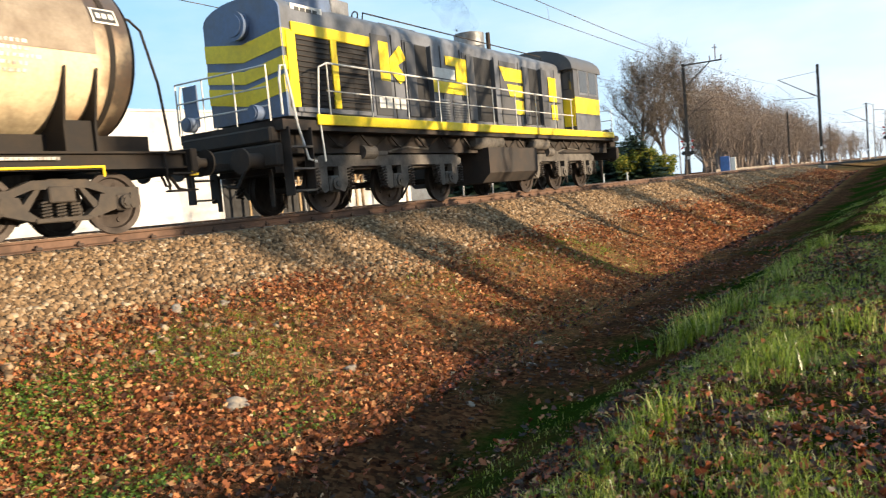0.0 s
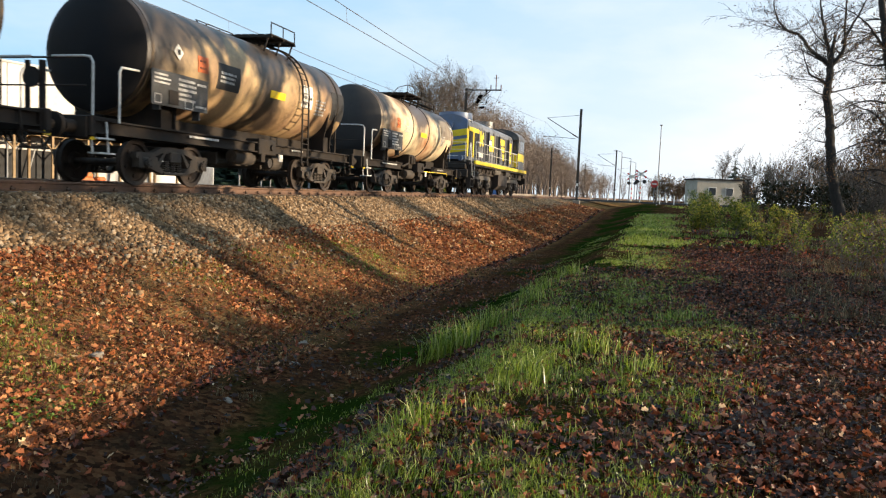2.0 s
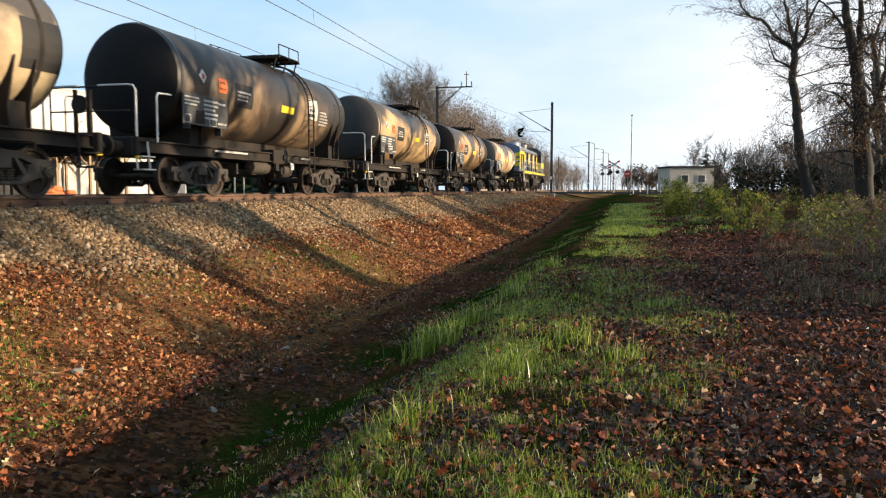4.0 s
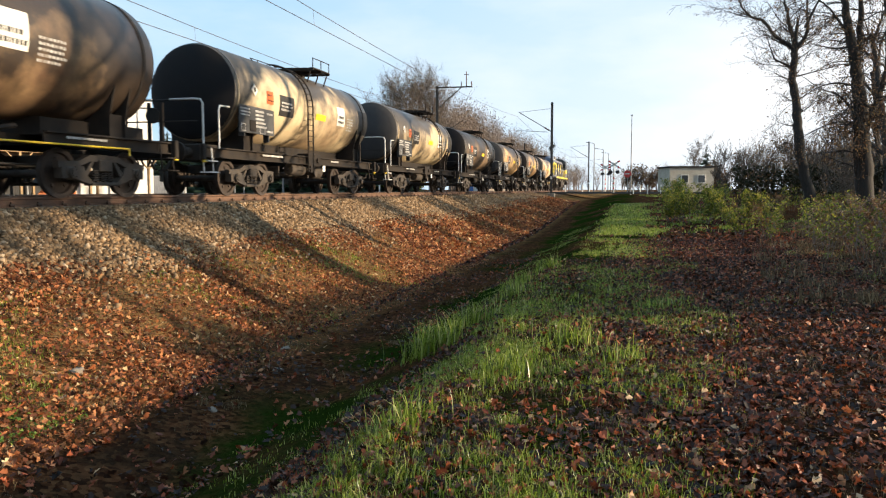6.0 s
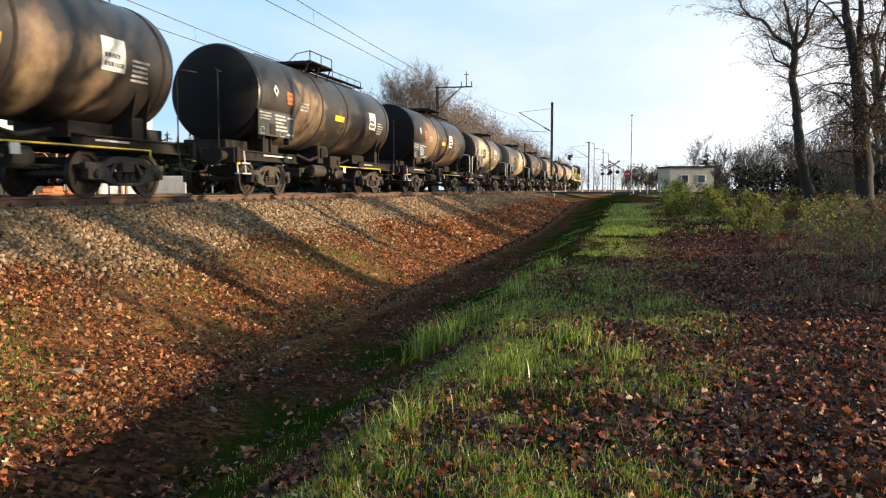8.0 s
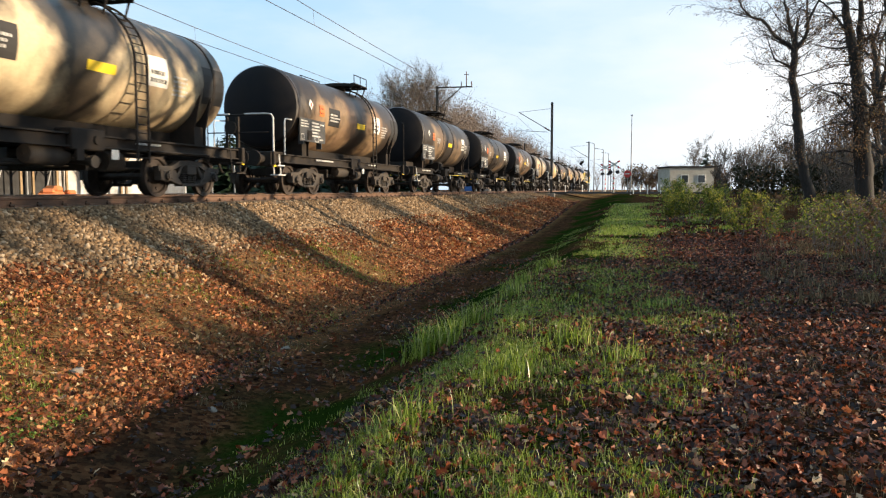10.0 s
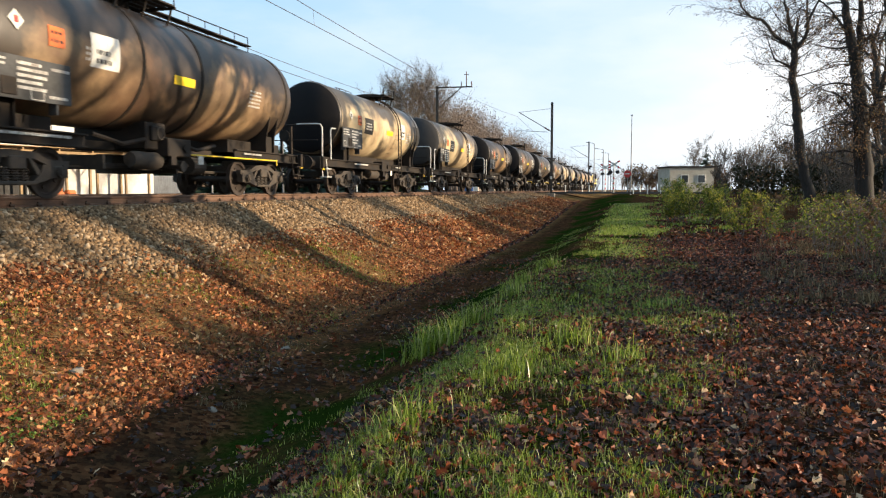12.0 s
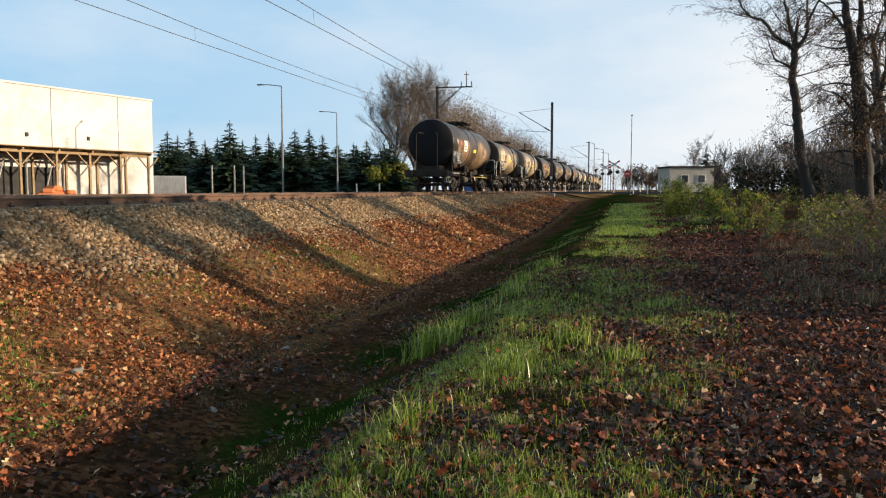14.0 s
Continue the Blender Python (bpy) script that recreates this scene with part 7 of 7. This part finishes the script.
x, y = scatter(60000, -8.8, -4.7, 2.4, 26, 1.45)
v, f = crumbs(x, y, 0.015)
tagged(new("leaf_crumbs", big_mesh("leaf_crumbs", v, f, M_LEAF_SUNLIT)), "crumbled leaves on the bank, lightened for sun", "leaves", kind="stuff")
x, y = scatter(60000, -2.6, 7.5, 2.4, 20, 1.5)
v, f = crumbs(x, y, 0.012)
tagged(new("leaf_crumbs", big_mesh("leaf_crumbs", v, f, M_LEAF_SHADED)), "crumbled leaves on the verge, darkened for shade", "leaves", kind="stuff")
for key, mat, words in (("verge", M_LEAF_SHADED, "red-brown fallen leaves on verge and ditch, darkened for shade"), ("bank", M_LEAF_SUNLIT, "orange-brown fallen leaves on the bank, lightened for sun")):
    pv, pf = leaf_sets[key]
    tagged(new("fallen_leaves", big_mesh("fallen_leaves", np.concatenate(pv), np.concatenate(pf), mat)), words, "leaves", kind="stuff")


def blades(x, y, height, width, lean=0.45):
    n = len(x)
    a = RNG.uniform(0, 2 * np.pi, n)
    h = height * RNG.uniform(0.5, 1.3, n)
    w = width * RNG.uniform(0.7, 1.3, n)
    d = np.stack([np.cos(a), np.sin(a)], -1)
    s = np.stack([-d[:, 1], d[:, 0]], -1)
    bend = RNG.uniform(0.1, 1.0, n) * lean
    base = np.stack([x, y, ground_z(x, y) - 0.01], -1)
    v = np.zeros((n, 5, 3))
    v[:, 0] = base
    v[:, 1] = base
    v[:, 0, :2] -= s * w[:, None]
    v[:, 1, :2] += s * w[:, None]
    mid = base.copy()
    mid[:, :2] += d * (h * bend * 0.35)[:, None]
    mid[:, 2] += h * 0.6
    v[:, 2] = mid
    v[:, 3] = mid
    v[:, 2, :2] += s * (w * 0.75)[:, None]
    v[:, 3, :2] -= s * (w * 0.75)[:, None]
    tip = base.copy()
    tip[:, :2] += d * (h * bend)[:, None]
    tip[:, 2] += h * (1 - 0.25 * bend)
    v[:, 4] = tip
    b = np.arange(n)[:, None] * 5
    f = np.concatenate([b + [[0, 1, 2]], b + [[0, 2, 3]], b + [[3, 2, 4]]], 1).reshape(-1, 3)
    return v.reshape(-1, 3), f


M_GRASS = foliage("grass_blade", [(0, (0.024, 0.042, 0.004)), (0.30, (0.12, 0.185, 0.014)), (0.78, (0.35, 0.43, 0.050)), (1, (0.58, 0.54, 0.24))], 0.55, 0.3, 0.6)
M_STRAW = foliage("dry_straw", [(0, (0.06, 0.043, 0.024)), (0.6, (0.14, 0.10, 0.055)), (0.9, (0.24, 0.18, 0.10)), (1, (0.42, 0.33, 0.20))], 0.3, 0.6)


def turf(name, words, sets, mat, category):
    pv, pf, o = [], [], 0
    for n, x0, x1, y0, y1, pw, h, w, fn in sets:
        # blades stand in small clumps of differing size
        cx, cy = scatter(n // 28, x0, x1, y0, y1, pw)
        cx, cy = keep_by(cx, cy, fn)
        num = np.maximum(3, RNG.gamma(1.6, 22, len(cx)).astype(int))
        sig = np.repeat(RNG.uniform(0.03, 0.12, len(cx)) * (1 + cy * 0.04), num)
        x, y = np.repeat(cx, num) + RNG.normal(0, 1, num.sum()) * sig, np.repeat(cy, num) + RNG.normal(0, 1, num.sum()) * sig
        v, f = blades(x, y, h * np.repeat(RNG.uniform(0.6, 1.35, len(cx)), num), w, 0.85)
        pv.append(v)
        pf.append(f + o)
        o += len(v)
    tagged(new(name, big_mesh(name, np.concatenate(pv), np.concatenate(pf), mat)), words, category, kind="stuff")


def strip(a, b):
    edge = 0.25 + 0.8 * (patch(a, b, 1.1, 0.9, 3) - 0.5) - 0.1 * np.clip((9 - b) / 6, 0, 1)
    lip = -2.15 + 0.70 * np.clip((b - 9) / 9, 0, 1)
    return np.clip((a - lip) / 0.5, 0, 1) * np.clip((edge + 0.7 - a) / 1.1, 0.0, 1)


turf("grass", "green grass tufts along the verge", (
    (165000, -3.0, 1.9, 2.4, 14, 1.5, 0.095, 0.0024, lambda a, b: strip(a, b) * np.clip(2.2 * patch(a, b, 2.6, 2.1) ** 2 - 0.12, 0.08, 1) * np.clip(1.25 - np.clip((4.5 - b) / 4, 0, 1), 0.35, 1)),
    (125000, -3.2, 1.6, 8, 34, 1.25, 0.085, 0.0045, lambda a, b: strip(a, b) * np.clip((b - 7) / 6, 0, 1) * np.clip(1.5 * patch(a, b, 1.7, 1.3, 1) ** 1.5 - 0.02, 0.05, 1)),
    (60000, -3.2, 1.6, 28, 60, 1.1, 0.12, 0.010, lambda a, b: strip(a, b)),
    (60000, -8.4, -5.2, 3.2, 22, 1.3, 0.055, 0.004, lambda a, b: np.clip(patch(a, b, 1.3, 1.1, 1) - 0.36, 0, 1) * 1.8),
    (7000, -3.3, -2.2, 2.8, 40, 1.4, 0.05, 0.0030, lambda a, b: np.clip((a + 3.8) / 0.7, 0, 1) * np.clip(patch(a, b, 1.5, 1.2, 2) * 1.6, 0, 1)),
    (14000, 0.6, 5.0, 3.0, 22, 1.4, 0.10, 0.003, lambda a, b: np.clip(patch(a, b, 1.9, 1.3, 4) - 0.55, 0, 1) * 1.5),
    (9000, 1.0, 8.0, 30, 90, 1.2, 0.14, 0.012, lambda a, b: 0.8 + 0 * a),
), M_GRASS, "grass")
# long tussocks on the ditch's edge
for k, (tx, ty, n, h) in enumerate(((-2.45, 9.3, 520, 0.42), (-2.2, 10.6, 300, 0.33), (-1.9, 12.2, 240, 0.28), (-2.0, 14.0, 260, 0.30), (-1.8, 16.5, 240, 0.30), (-1.1, 6.9, 200, 0.24), (-0.6, 8.2, 200, 0.22), (0.3, 10.6, 200, 0.22), (-0.1, 7.4, 160, 0.2), (-1.6, 5.2, 160, 0.22))):
    x, y = tx + RNG.normal(0, 0.16, n), ty + RNG.normal(0, 0.16, n)
    v, f = blades(x, y, h, 0.0045, 0.9)
    tagged(new("grass_tussock", big_mesh("grass_tussock", v, f, M_GRASS)), "long green grass tussock on the ditch edge", "grass", "grass tussocks", "stuff")
turf("dry_undergrowth", "dry straw-coloured undergrowth beside the verge", (
    (24000, 1.8, 9.0, 11, 36, 1.2, 0.24, 0.0040, lambda a, b: np.clip((a - 0.13 * b - 0.2) / 1.2, 0, 1) * (0.4 + 0.6 * patch(a, b))),
    (9000, -9.0, -3.5, 3.5, 30, 1.4, 0.10, 0.0025, lambda a, b: 0.5 + 0 * a),
    (46000, -1.5, 6.0, 2.8, 16, 1.4, 0.085, 0.0015, lambda a, b: 0.6 + 0 * a),
), M_STRAW, "undergrowth")

# ---------------------------------------------------------------- movement


def travelled(t):
    """Metres that the train has gone since the start; it gathers speed slowly."""
    return 14.95 * t + 0.0725 * t * t


def motions():
    times = [k * 0.5 for k in range(29)]
    for ob, y in RIDING:
        walk(ob, [(t, pose(TRACK_X, y + travelled(t), RAIL_Z)) for t in times])
    steps = [k / FPS for k in range(14 * FPS + 1)]
    for ob, y, z, r in SPINNING:
        walk(ob, [(t, pose(0, y, z, -math.degrees(travelled(t) / r), 0, 0)) for t in steps])


motions()
